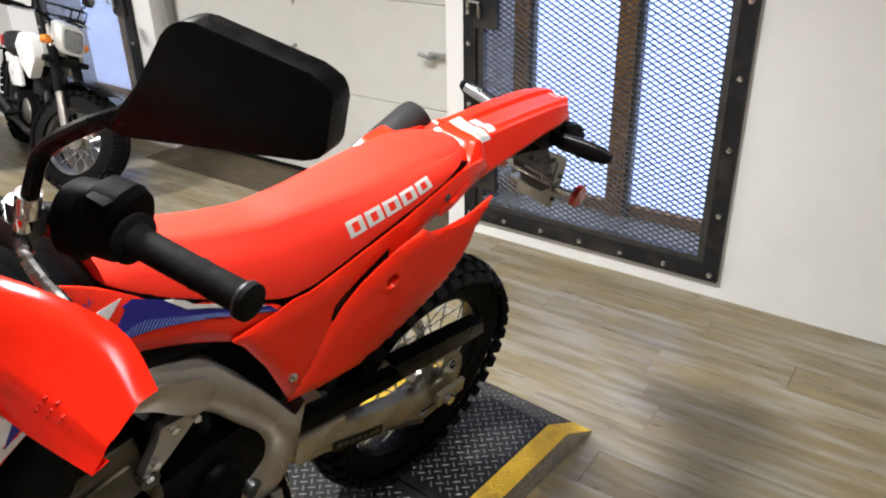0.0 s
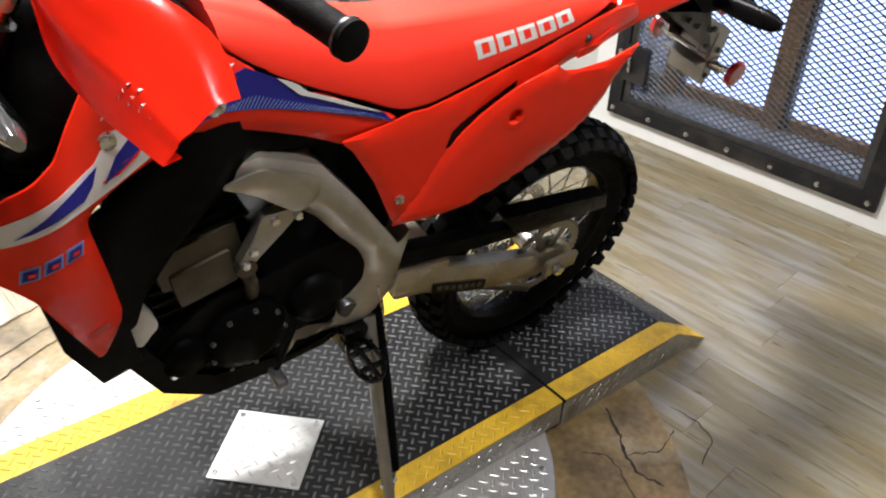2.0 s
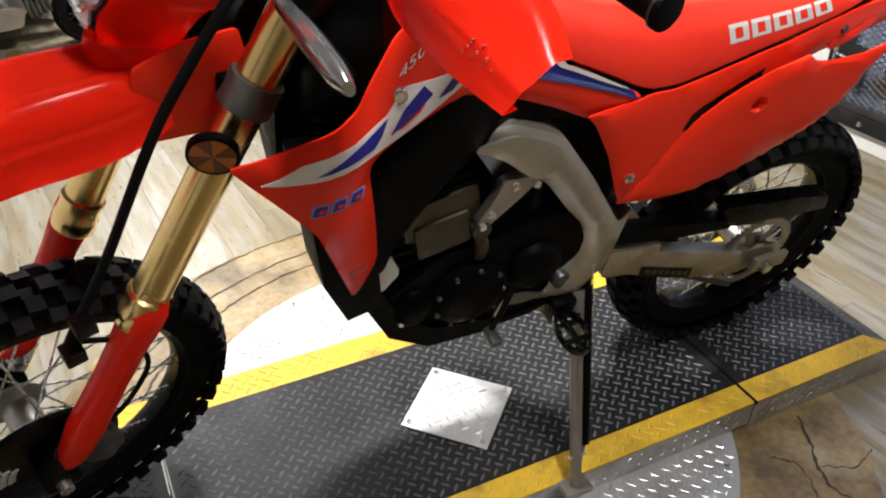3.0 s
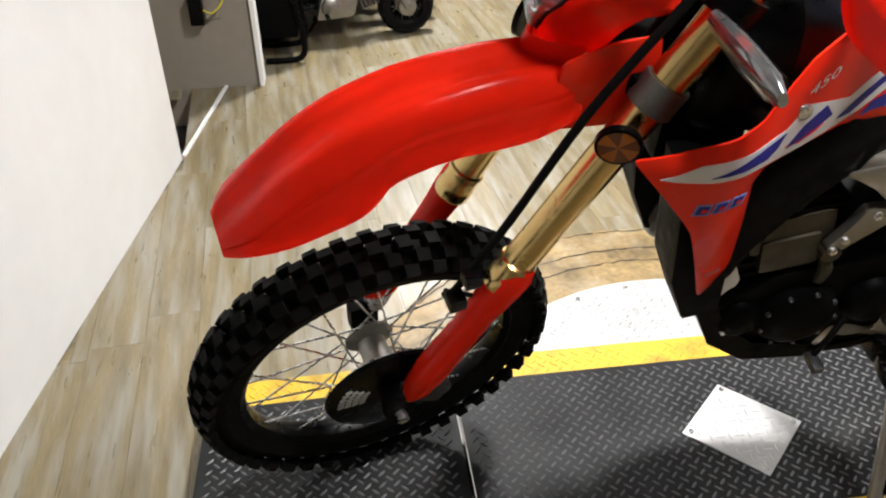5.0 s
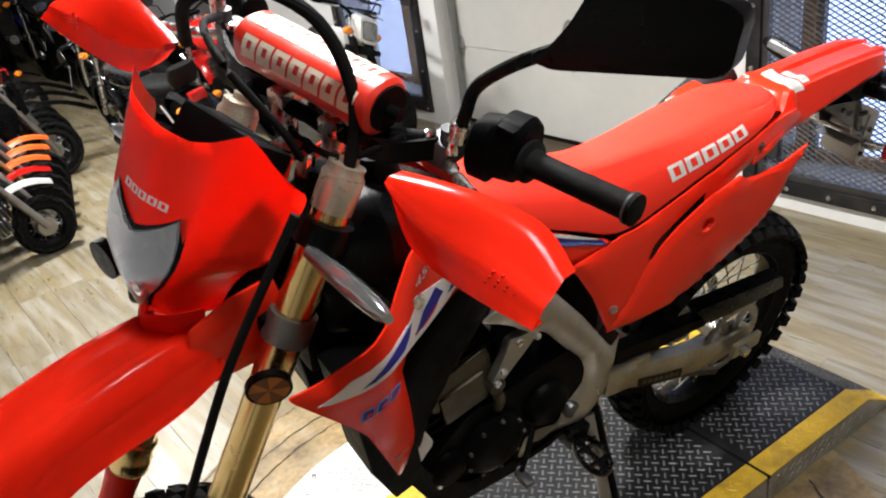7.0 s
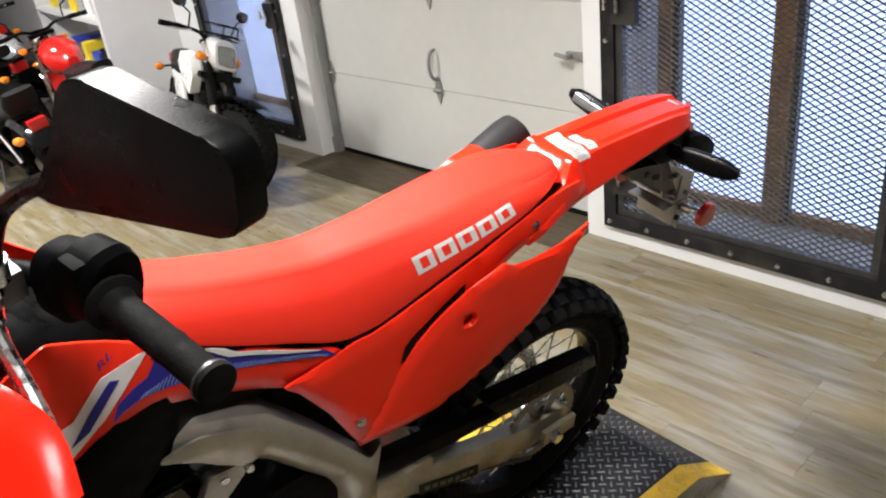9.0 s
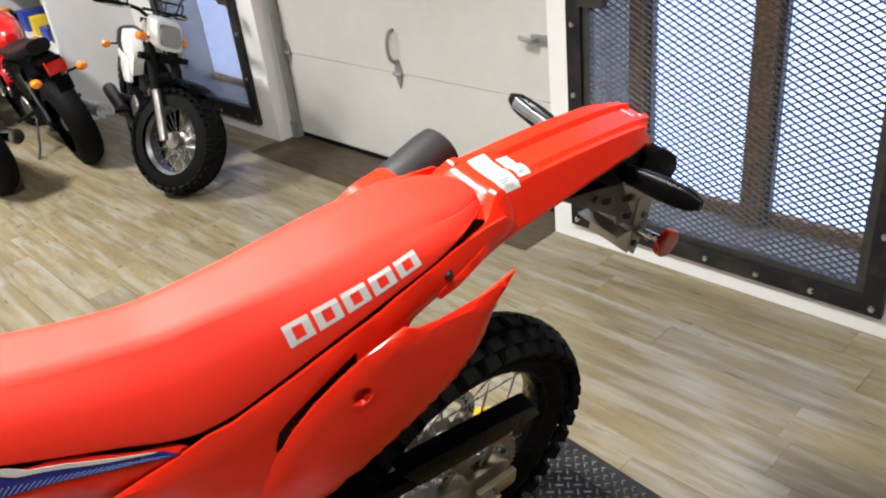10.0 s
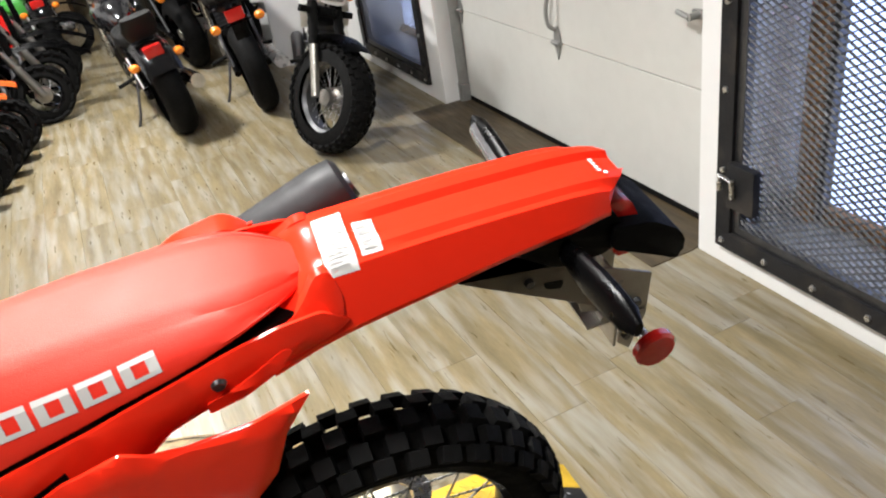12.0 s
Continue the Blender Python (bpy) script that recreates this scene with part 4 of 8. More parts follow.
# ---- tank, radiator, inner black panels ----
bm = B()
rows = []
for x, zc, zt, w in ((-1.09, 0.98, 1.05, 0.04), (-1.06, 0.99, 1.15, 0.09), (-1.0, 1.0, 1.165, 0.125), (-0.93, 1.0, 1.14, 0.115), (-0.86, 1.0, 1.105, 0.092), (-0.80, 0.97, 1.065, 0.074), (-0.62, 0.93, 1.00, 0.070)):
    rows.append(ring((x, 0, (zc + zt) / 2 - 0.03), (1, 0, 0), (0, 0, 1), w, (zt - zc) / 2 + 0.035, 24, 3.2))
loft(bm, rows)
part("fuel_tank", bm, BLACK, bike, "black plastic fuel tank")
bm = B()
lathe(bm, [(0.0001, 0.03), (0.030, 0.028), (0.036, 0.018), (0.036, 0.0), (0.042, -0.02)], "z", 24, (-0.955, 0, 1.165))
part("filler_cap", bm, MATTEBLACK, bike)
blk = round_poly([(-1.045, 0.895), (-0.992, 0.930), (-0.925, 0.966), (-0.876, 0.988), (-0.831, 0.988), (-0.751, 0.961), (-0.64, 0.905), (-0.655, 0.868), (-0.755, 0.880), (-0.835, 0.845), (-0.905, 0.800), (-0.965, 0.74), (-0.985, 0.69), (-1.03, 0.70)], 0.01)
for s in (1, -1):
    bm = B()
    sheet(bm, blk, lambda x, z: -0.084 - 0.074 * clamp01((-0.76 - x) / 0.24), 0.012, 0.025, 0.01, 0.015, s)
    part("inner_shroud", bm, MATTEBLACK, bike, "matt black inner tank panel")
    bm = B()
    slab(bm, [(-1.115, 0.92), (-1.02, 0.92), (-0.985, 0.62), (-1.045, 0.605), (-1.085, 0.70)], min(s * -0.155, s * -0.06), max(s * -0.155, s * -0.06), 0.008)
    rd = part("radiator", bm, MATTEBLACK, bike, "black radiator behind the shroud")
bm = B()
slab(bm, round_poly([(-0.985, 0.70), (-0.965, 0.70), (-0.945, 0.655), (-0.975, 0.615), (-1.00, 0.64)], 0.01), -0.125, -0.10, 0.004)
part("coolant_bottle", bm, WHITE, bike, "translucent white coolant bottle")
# head tube and black headstock mass
bm = B()
p0 = Vector((-1.69, 0, 0))
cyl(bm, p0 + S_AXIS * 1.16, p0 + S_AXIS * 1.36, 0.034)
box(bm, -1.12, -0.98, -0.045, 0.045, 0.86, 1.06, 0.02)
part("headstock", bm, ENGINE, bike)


# ---- red bodywork ----
def text_shape(body, size, place):
    """Writing laid on a surface: place(u, v) puts the flat letters (in metres) where they stand."""
    cu = bpy.data.curves.new("writing", "FONT")
    cu.body, cu.size, cu.resolution_u = body, size, 3
    ob = bpy.data.objects.new("writing", cu)
    scene.collection.objects.link(ob)
    me = bpy.data.meshes.new_from_object(ob.evaluated_get(bpy.context.evaluated_depsgraph_get()))
    bm = B()
    bm.from_mesh(me)
    bpy.data.objects.remove(ob)
    bpy.data.curves.remove(cu)
    bpy.data.meshes.remove(me)
    for v in bm.verts:
        v.co = Vector(place(v.co.x, v.co.y))
    return bm


y_sh = lerp_table([(-1.215, -0.18), (-1.15, -0.2), (-1.1, -0.203), (-1.0, -0.168), (-0.94, -0.146), (-0.87, -0.116), (-0.81, -0.098), (-0.74, -0.091), (-0.68, -0.093), (-0.62, -0.101), (-0.5, -0.109)])


def y_shroud(x, z):
    return y_sh(x) + 0.012 * clamp01((0.86 - z) / 0.2)


def y_shroud_ridge(x, z):
    k = clamp01(1 - abs(z - (0.975 + 0.30 * max(0, x + 1.05))) / 0.05)
    return y_shroud(x, z) - 0.005 * k * clamp01((-0.80 - x) / 0.2)


shroud_out = round_poly([(-1.209, 0.986), (-1.149, 1.009), (-1.08, 1.027), (-1.053, 1.043), (-1.035, 1.073), (-1.003, 1.118), (-0.9636, 1.1453), (-0.9154, 1.1523), (-0.8541, 1.105), (-0.8108, 1.0683), (-0.7839, 1.0459), (-0.7183, 1.0021), (-0.6515, 0.9674), (-0.5933, 0.9338), (-0.5482, 0.9151), (-0.5324, 0.9006), (-0.6301, 0.8762), (-0.694, 0.9056), (-0.7684, 0.9366), (-0.8475, 0.9673), (-0.8944, 0.9786), (-0.9393, 0.9755), (-0.9803, 0.9685), (-1.02, 0.953), (-1.031, 0.939), (-1.027, 0.914), (-1.012, 0.823), (-1.001, 0.741), (-1.018, 0.71), (-1.037, 0.687), (-1.046, 0.69), (-1.087, 0.806), (-1.106, 0.858), (-1.122, 0.882), (-1.161, 0.931)], 0.006, 2)
for s in (1, -1):
    bm = B()
    sheet(bm, shroud_out, y_shroud_ridge, 0.004, 0.022, 0.006, 0.010, s)
    sd = part("tank_shroud", bm, RED, bike, "red tank shroud with blue and white graphics")
    off = lambda e: (lambda x, z: y_shroud_ridge(x, z) - e)
    decals = [
        ("white_stripe", WHITE, [(-1.177, 0.969), (-1.127, 0.994), (-1.06, 1.003), (-1.012, 1.02), (-0.9855, 1.0498), (-0.9542, 1.0449), (-0.9154, 1.0387), (-0.8706, 1.0653), (-0.8076, 1.0602), (-0.8208, 1.0467), (-0.8508, 1.0232), (-0.8797, 1.005), (-0.9263, 0.9929), (-0.9876, 0.9768), (-1.019, 0.971), (-1.064, 0.967), (-1.112, 0.965)], 0.0012),
        ("blue_stripe", BLUE, [(-1.112, 0.974), (-1.077, 0.987), (-1.045, 1.0), (-1.01, 1.016), (-1.018, 0.996), (-1.031, 0.983), (-1.063, 0.978)], 0.0024),
        ("blue_stripe", BLUE, [(-0.9845, 1.0175), (-0.9542, 1.0398), (-0.9382, 1.021), (-0.972, 1.0003), (-1.004, 0.989)], 0.0024),
        ("blue_stripe", BLUE, [(-0.9263, 1.0093), (-0.8988, 1.0301), (-0.8618, 1.0538), (-0.8508, 1.0462), (-0.8797, 1.0237), (-0.9022, 1.0082)], 0.0024),
        ("red_gap", RED, [(-1.006, 0.992), (-0.9772, 1.0042), (-0.9499, 1.0118), (-0.9584, 1.0031), (-0.9845, 0.9914)], 0.0024),
        ("blue_panel", BLUE, [(-0.8718, 0.9901), (-0.8604, 1.0109), (-0.8374, 1.0164), (-0.8158, 1.0190), (-0.8017, 1.0382), (-0.8073, 1.0447), (-0.7909, 1.0486), (-0.7434, 1.0191), (-0.7106, 1.0000), (-0.6951, 0.9856), (-0.5756, 0.9310), (-0.5644, 0.9241), (-0.5470, 0.9046), (-0.6009, 0.9263), (-0.6832, 0.9512), (-0.7614, 0.9753), (-0.7990, 0.9855), (-0.8295, 0.9928), (-0.8529, 0.9934)], 0.0012),
        ("white_stripe", WHITE, [(-0.7433, 1.0200), (-0.7266, 1.0124), (-0.7104, 1.0026), (-0.6949, 0.9874), (-0.6347, 0.9609), (-0.5728, 0.9301), (-0.5792, 0.9312), (-0.6349, 0.9541), (-0.7070, 0.9851)], 0.0024),
    ]
    for nm, ma, pl, e in decals:
        bm = B()
        sheet(bm, pl, off(e), 0.0008, 0.02, 0, 0.01, s)
        part(nm, bm, ma, sd)
    # hatched pale lines on the blue
    hatch_low = lerp_table([(-0.8348, 0.9943), (-0.7989, 0.9864), (-0.7613, 0.9762), (-0.6832, 0.9521), (-0.6009, 0.9273), (-0.5489, 0.9063)])
    hatch_top = lerp_table([(-0.8124, 0.9991), (-0.7855, 1.0032), (-0.7441, 0.9875), (-0.6826, 0.9624), (-0.6009, 0.9344), (-0.5529, 0.9108)])
    for i in range(46):
        x = -0.8308 + i * 0.0058
        z0, z1 = hatch_low(x) + 0.001, hatch_top(x + 0.010)
        bm = B()
        sheet(bm, [(x, z0), (x + 0.0011, z0 - 0.0004), (x + 0.0104, z1 - 0.0002), (x + 0.0094, z1)], off(0.0022), 0.0006, 0.05, 0, 0.01, s)
        part("pale_hatch", bm, LIGHTBLUE, sd)
    # the engine size above the stripe, and the blue-edged mark below it
    for body, size, ma, (ux, uz), slope in (("450", 0.026, PAPER, (-0.996, 1.064), 0.60), ("RL", 0.020, BLUE, (-0.8706, 1.0757), 0.42)):
        bm = text_shape(body, size, lambda u, v: (ux + (u if s == 1 else 0.05 - u), s * (y_shroud_ridge(ux + u, uz + u * slope) - 0.0016), uz + (u if s == 1 else 0.05 - u) * slope + v * 0.9))
        part("writing", bm, ma, sd, smooth=False)
    for i in range(3):
        x = -1.119 + i * 0.0265
        z = 0.902 + i * 0.001
        for e, g_, ma in ((0.0010, 0.0, LIGHTBLUE), (0.0020, 0.003, BLUE)):
            bm = B()
            sheet(bm, [(x + g_, z + g_), (x + 0.023 - g_, z + g_), (x + 0.026 - g_, z + 0.020 - g_), (x + 0.004 + g_, z + 0.020 - g_)], off(e), 0.0008, 0.05, 0, 0.01, s)
            part("mark_block", bm, ma, sd)
        bm = B()
        sheet(bm, [(x + 0.010, z + 0.007), (x + 0.018, z + 0.007), (x + 0.0195, z + 0.012), (x + 0.0115, z + 0.012)], off(0.0030), 0.0008, 0.05, 0, 0.01, s)
        part("mark_block", bm, RED, sd)
    bm = B()
    yb = y_shroud_ridge(-0.994, 1.040)
    lathe(bm, [(0.0001, s * (yb - 0.004)), (0.007, s * (yb - 0.004)), (0.0075, s * (yb - 0.002)), (0.012, s * (yb - 0.0035)), (0.013, s * (yb + 0.002))], "y", 20, (-0.994, 0, 1.040))
    part("shroud_bolt", bm, STEEL, sd, "steel bolt with a washer")
    bm = B()
    sheet(bm, round_poly([(-1.060, 0.762), (-1.026, 0.756), (-1.024, 0.745), (-1.052, 0.746)], 0.004), off(0.0012), 0.001, 0.05, 0, 0.01, s)
    part("shroud_slot", bm, PADRED, sd)


def y_base(x, z):
    """The side panel's flat part under the seat."""
    return -0.113 + 0.026 * clamp01((x + 0.26) / 0.28)


panel_out = round_poly([(-0.640, 0.890), (-0.545, 0.904), (-0.512, 0.911), (-0.478, 0.910), (-0.430, 0.921), (-0.380, 0.934), (-0.330, 0.948), (-0.280, 0.961), (-0.228, 0.974), (-0.173, 0.985), (-0.120, 0.997), (-0.060, 1.006), (-0.010, 1.005), (0.020, 0.978), (-0.002, 0.966), (-0.064, 0.953), (-0.110, 0.934), (-0.158, 0.929), (-0.195, 0.918), (-0.210, 0.905), (-0.300, 0.840), (-0.430, 0.760), (-0.512, 0.672), (-0.529, 0.705), (-0.567, 0.787), (-0.616, 0.866)], 0.006, 2)


def ridge_z(x):
    return lerp_table([(-0.447, 0.789), (-0.431, 0.813), (-0.412, 0.844), (-0.372, 0.893), (-0.341, 0.923), (-0.306, 0.942), (-0.235, 0.957)])(x)


def y_wing(x, z):
    """The bulging lower wing of the side panel: proud along its upper crease, tucked in along its lower edge."""
    full = clamp01((x + 0.50) / 0.26)
    full = full * full * (3 - 2 * full)
    low = clamp01((ridge_z(x) - 0.10 - z) / 0.16)
    return -0.1145 - 0.034 * full + 0.020 * full * low * low - 0.008 * clamp01((x + 0.2) / 0.14)


wing_out = round_poly([(-0.447, 0.789), (-0.431, 0.811), (-0.412, 0.838), (-0.372, 0.883), (-0.335, 0.914), (-0.300, 0.937), (-0.240, 0.957), (-0.215, 0.941), (-0.180, 0.936), (-0.110, 0.943), (-0.046, 0.966), (-0.060, 0.945), (-0.081, 0.912), (-0.103, 0.850), (-0.147, 0.792), (-0.199, 0.749), (-0.251, 0.715), (-0.305, 0.684), (-0.363, 0.669), (-0.447, 0.662), (-0.516, 0.668), (-0.512, 0.690), (-0.470, 0.745)], 0.004, 2)
for s in (1, -1):
    bm = B()
    sheet(bm, panel_out, y_base, 0.004, 0.024, 0.005, 0.008, s)
    sp = part("side_panel", bm, RED, bike, "glossy red side panel")
    bm = B()
    sheet(bm, wing_out, y_wing, 0.004, 0.016, 0.007, 0.009, s)
    hx, hz = -0.313, 0.874
    bmesh.ops.delete(bm, geom=[f for f in bm.faces if all(math.hypot(v.co.x - hx, v.co.z - hz) < 0.028 for v in f.verts)], context="FACES")
    wg = part("panel_wing", bm, RED, sp, "bulging red panel wing")
    bm = B()
    sheet(bm, [(-0.432, 0.822), (-0.424, 0.853), (-0.405, 0.869), (-0.346, 0.902), (-0.300, 0.926), (-0.300, 0.905), (-0.360, 0.860), (-0.408, 0.822)], lambda x, z: y_base(x, z) - 0.0012, 0.002, 0.03, 0, 0.01, s)
    part("vent_slot", bm, BLACK, sp, "black vent slot")
    # the round recess: a cone sunk through the wing, with a lip lying on its face
    yb = y_wing(hx, hz)
    bm = B()
    rows = []
    for r_, e in ((0.030, -0.0004), (0.022, -0.0014), (0.0165, -0.0012), (0.0125, 0.011), (0.0005, 0.012)):
        rows.append([Vector((hx + r_ * math.cos(2 * math.pi * q / 28), s * (y_wing(hx + r_ * math.cos(2 * math.pi * q / 28), hz + r_ * math.sin(2 * math.pi * q / 28)) + e), hz + r_ * math.sin(2 * math.pi * q / 28))) for q in range(28)])
    loft(bm, rows, True, False)
    part("recess_cap", bm, RED, wg, "recessed red cap")
    yb += 0.011
    bm = B()
    lathe(bm, [(0.0001, s * (yb - 0.0022)), (0.0032, s * (yb - 0.0022)), (0.0034, s * (yb + 0.001))], "y", 12, (hx - 0.006, 0, hz + 0.006))
    part("cap_screw", bm, DARKSTEEL, wg)
    bm = B()
    yb = y_wing(-0.505, 0.733) - 0.001
    lathe(bm, [(0.0001, s * (yb - 0.005)), (0.006, s * (yb - 0.005)), (0.0095, s * (yb - 0.002)), (0.0095, s * (yb + 0.003))], "y", 14, (-0.515, 0, 0.737))
    part("panel_bolt", bm, STEEL, sp)
    bm = B()
    yb = y_base(-0.128, 0.965)
    lathe(bm, [(0.0001, s * (yb - 0.005)), (0.006, s * (yb - 0.0045)), (0.0085, s * (yb - 0.001)), (0.010, s * (yb + 0.002))], "y", 14, (-0.132, 0, 0.966))
    part("rear_bolt", bm, DARKSTEEL, sp)
    # grab lip where the strip steps up to the tail
    bm = B()
    sheet(bm, round_poly([(-0.150, 0.930), (-0.110, 0.934), (-0.064, 0.954), (-0.050, 0.975), (-0.060, 0.980), (-0.110, 0.955), (-0.150, 0.945)], 0.004), lambda x, z: y_base(x, z) - 0.006, 0.008, 0.02, 0.004, 0.006, s)
    part("panel_lip", bm, RED, sp)
# seat
zt = lerp_table([(-0.82, 1.113), (-0.78, 1.099), (-0.728, 1.078), (-0.662, 1.057), (-0.590, 1.039), (-0.508, 1.026), (-0.418, 1.026), (-0.320, 1.028), (-0.240, 1.032), (-0.140, 1.033), (-0.070, 1.028), (-0.016, 1.016)])
zl = lerp_table([(-0.82, 1.080), (-0.800, 1.063), (-0.776, 1.044), (-0.735, 1.016), (-0.664, 0.979), (-0.600, 0.951), (-0.550, 0.927), (-0.512, 0.917), (-0.478, 0.917), (-0.430, 0.927), (-0.380, 0.940), (-0.330, 0.954), (-0.280, 0.967), (-0.228, 0.980), (-0.173, 0.991), (-0.120, 1.003), (-0.070, 1.009), (-0.016, 1.006)])
wt = lerp_table([(-0.82, 0.044), (-0.70, 0.044), (-0.60, 0.043), (-0.5, 0.045), (-0.4, 0.052), (-0.3, 0.059), (-0.12, 0.060), (-0.085, 0.058), (-0.060, 0.050), (-0.030, 0.036), (-0.020, 0.030), (-0.016, 0.026)])
wl = lerp_table([(-0.82, 0.086), (-0.7, 0.090), (-0.5, 0.104), (-0.3, 0.104), (-0.15, 0.096), (-0.10, 0.086), (-0.060, 0.068), (-0.030, 0.048), (-0.020, 0.040), (-0.016, 0.034)])
SECT = [(0.10, 0.12), (0.24, 0.40), (0.42, 0.68), (0.68, 0.90), (1.0, 1.0)]
bm = B()
rows = []
xs = [-0.82 + 0.70 * i / 44 for i in range(45)] + [-0.12 + 0.104 * math.sin(math.pi / 2 * i / 14) for i in range(1, 15)]
for x in xs:
    a, b, p, q = zt(x), zl(x), wt(x), wl(x)
    k = a - b
    half = [(0.0, a + 0.004), (p * 0.55, a + 0.0032), (p * 0.88, a + 0.0016), (p, a - 0.0035)] + [(p + (q - p) * f, a - k * v) for v, f in SECT[:-1]] + [(q, b + 0.006), (q, b + 0.002), (q - 0.004, b - 0.002), (max(q - 0.03, 0.003), b - 0.006), (0.0, b - 0.008)]
    rows.append([Vector((x, -y, z)) for y, z in half] + [Vector((x, y, z)) for y, z in half[-2:0:-1]])
loft(bm, rows)
seat = part("seat", bm, SEATRED, bike, "red vinyl seat with a row of white marks", angle=40)


# where the seat's side face lies
def seat_y(x, z):
    a, b, p, q = zt(x), zl(x), wt(x), wl(x)
    v = clamp01((a - z) / max(a - b, 1e-4))
    f = 0.0
    tab = [(0.05, 0.0)] + SECT
    for (v0, f0), (v1, f1) in zip(tab, tab[1:]):
        if v >= v0:
            f = f0 + (f1 - f0) * clamp01((v - v0) / (v1 - v0))
    return -(p + (q - p) * f) - 0.0016


def block_word(parent, place, material, n, gap=0.16):
    """n letter-sized blocks in a row, each a plain frame with an open middle; place(u, v, e) puts the strip (0..n, 0..1) on the surface."""
    for i in range(n):
        bm = B()
        a, b = i + gap / 2, i + 1 - gap / 2
        us = [0.0, 0.30, 0.70, 1.0]
        vv = [0.0, 0.20, 0.80, 1.0]
        vs = [[bm.verts.new(place(a + (b - a) * p, q, 0.0)) for q in vv] for p in us]
        for p in range(3):
            for q in range(3):
                if not (p == 1 and q == 1):
                    bm.faces.new((vs[p][q], vs[p + 1][q], vs[p + 1][q + 1], vs[p][q + 1]))
        part("mark_block", bm, material, parent, smooth=False)


def on_seat(u, v, e):
    x = -0.388 + u * 0.0428 - v * 0.003
    z = 0.973 + (x + 0.388) * 0.150 + v * (0.026 - 0.0018 * u)
    return (x, seat_y(x, z) - e, z)


block_word(seat, on_seat, PALEPRINT, 5, 0.14)
bm = B()
slab(bm, round_poly([(-0.80, 1.05), (-0.70, 0.98), (-0.60, 0.92), (-0.50, 0.88), (-0.40, 0.88), (-0.25, 0.92), (-0.05, 0.945), (-0.01, 0.985), (-0.03, 1.00), (-0.12, 0.995), (-0.30, 0.955), (-0.50, 0.91), (-0.70, 1.0), (-0.80, 1.06)], 0.01), -0.088, 0.088, 0.01)
for v in bm.verts:
    v.co.y *= 1 - 0.28 * clamp01((v.co.x + 0.16) / 0.16)
part("seat_base", bm, BLACK, bike, "black seat base in the dark gap under the seat")
# added black block that stands in for the darkness behind the frame
bm = B()
box(bm, -0.60, -0.47, -0.045, 0.06, 0.56, 0.86, 0.02)
part("air_box", bm, MATTEBLACK, bike, "black filler block added to darken the hole behind the frame")
# tail fender
bm = B()
rows = []
wtail = lerp_table([(-0.075, 0.070), (-0.03, 0.066), (0.0, 0.058), (0.06, 0.056), (0.20, 0.056), (0.33, 0.055), (0.39, 0.052)])
wlow = lerp_table([(-0.075, 0.086), (0.0, 0.082), (0.15, 0.078), (0.30, 0.073), (0.39, 0.060)])
ztail = lerp_table([(-0.075, 0.990), (-0.03, 1.006), (-0.005, 1.026), (0.03, 1.030), (0.15, 1.032), (0.30, 1.029), (0.36, 1.024), (0.39, 1.017)])
zside = lerp_table([(-0.075, 0.930), (0.0, 0.952), (0.07, 0.963), (0.13, 0.971), (0.22, 0.983), (0.29, 0.988), (0.35, 0.988), (0.39, 0.985)])
for i in range(40):
    x = -0.075 + 0.463 * i / 39
    w, q, a, b = wtail(x), wlow(x), ztail(x), zside(x)
    dip = 0.006 * clamp01((x - 0.03) / 0.06)
    half = [(0, a - dip), (w * 0.26, a - dip), (w * 0.40, a + 0.001), (w * 0.66, a + 0.002), (w * 0.80, a - dip * 0.5), (w * 0.95, a - 0.003), (w, a - 0.007), (w + (q - w) * 0.55, a - (a - b) * 0.48), (q, b + 0.008), (q - 0.002, b), (q - 0.006, b), (q - 0.012, b + 0.012), (0, b + 0.024)]
    bend = lambda y: 0.036 * clamp01((x - 0.20) / 0.188) ** 2 * clamp01((y - 0.026) / 0.026)
    rows.append([Vector((x - bend(y), -y, z)) for y, z in half] + [Vector((x - bend(y), y, z)) for y, z in half[-2:0:-1]])
loft(bm, rows)
tail = part("tail_fender", bm, RED, bike, "glossy red tail fender with white stickers", angle=30)
for s in (1, -1):
    bm = B()
    sheet(bm, round_poly([(-0.055, 0.985), (-0.028, 1.006), (-0.006, 1.030), (0.010, 1.031), (0.018, 1.005), (0.010, 0.968), (-0.034, 0.960)], 0.006), lambda x, z: -0.0835 + 0.026 * clamp01((z - 0.985) / 0.05), 0.014, 0.012, 0.005, 0.006, s)
    part("tail_shoulder", bm, RED, tail)


def tail_top(x, y):
    w, a = wtail(x), ztail(x)
    dip = 0.006 * clamp01((x - 0.03) / 0.06)
    tab = [(0, -dip), (0.26, -dip), (0.40, 0.001), (0.66, 0.002), (0.80, -dip * 0.5), (0.95, -0.003), (1.0, -0.007), (1.3, -0.03)]
    k = abs(y) / w
    for (u0, h0), (u1, h1) in zip(tab, tab[1:]):
        if k <= u1:
            return a + h0 + (h1 - h0) * (k - u0) / (u1 - u0)
    return a - 0.03


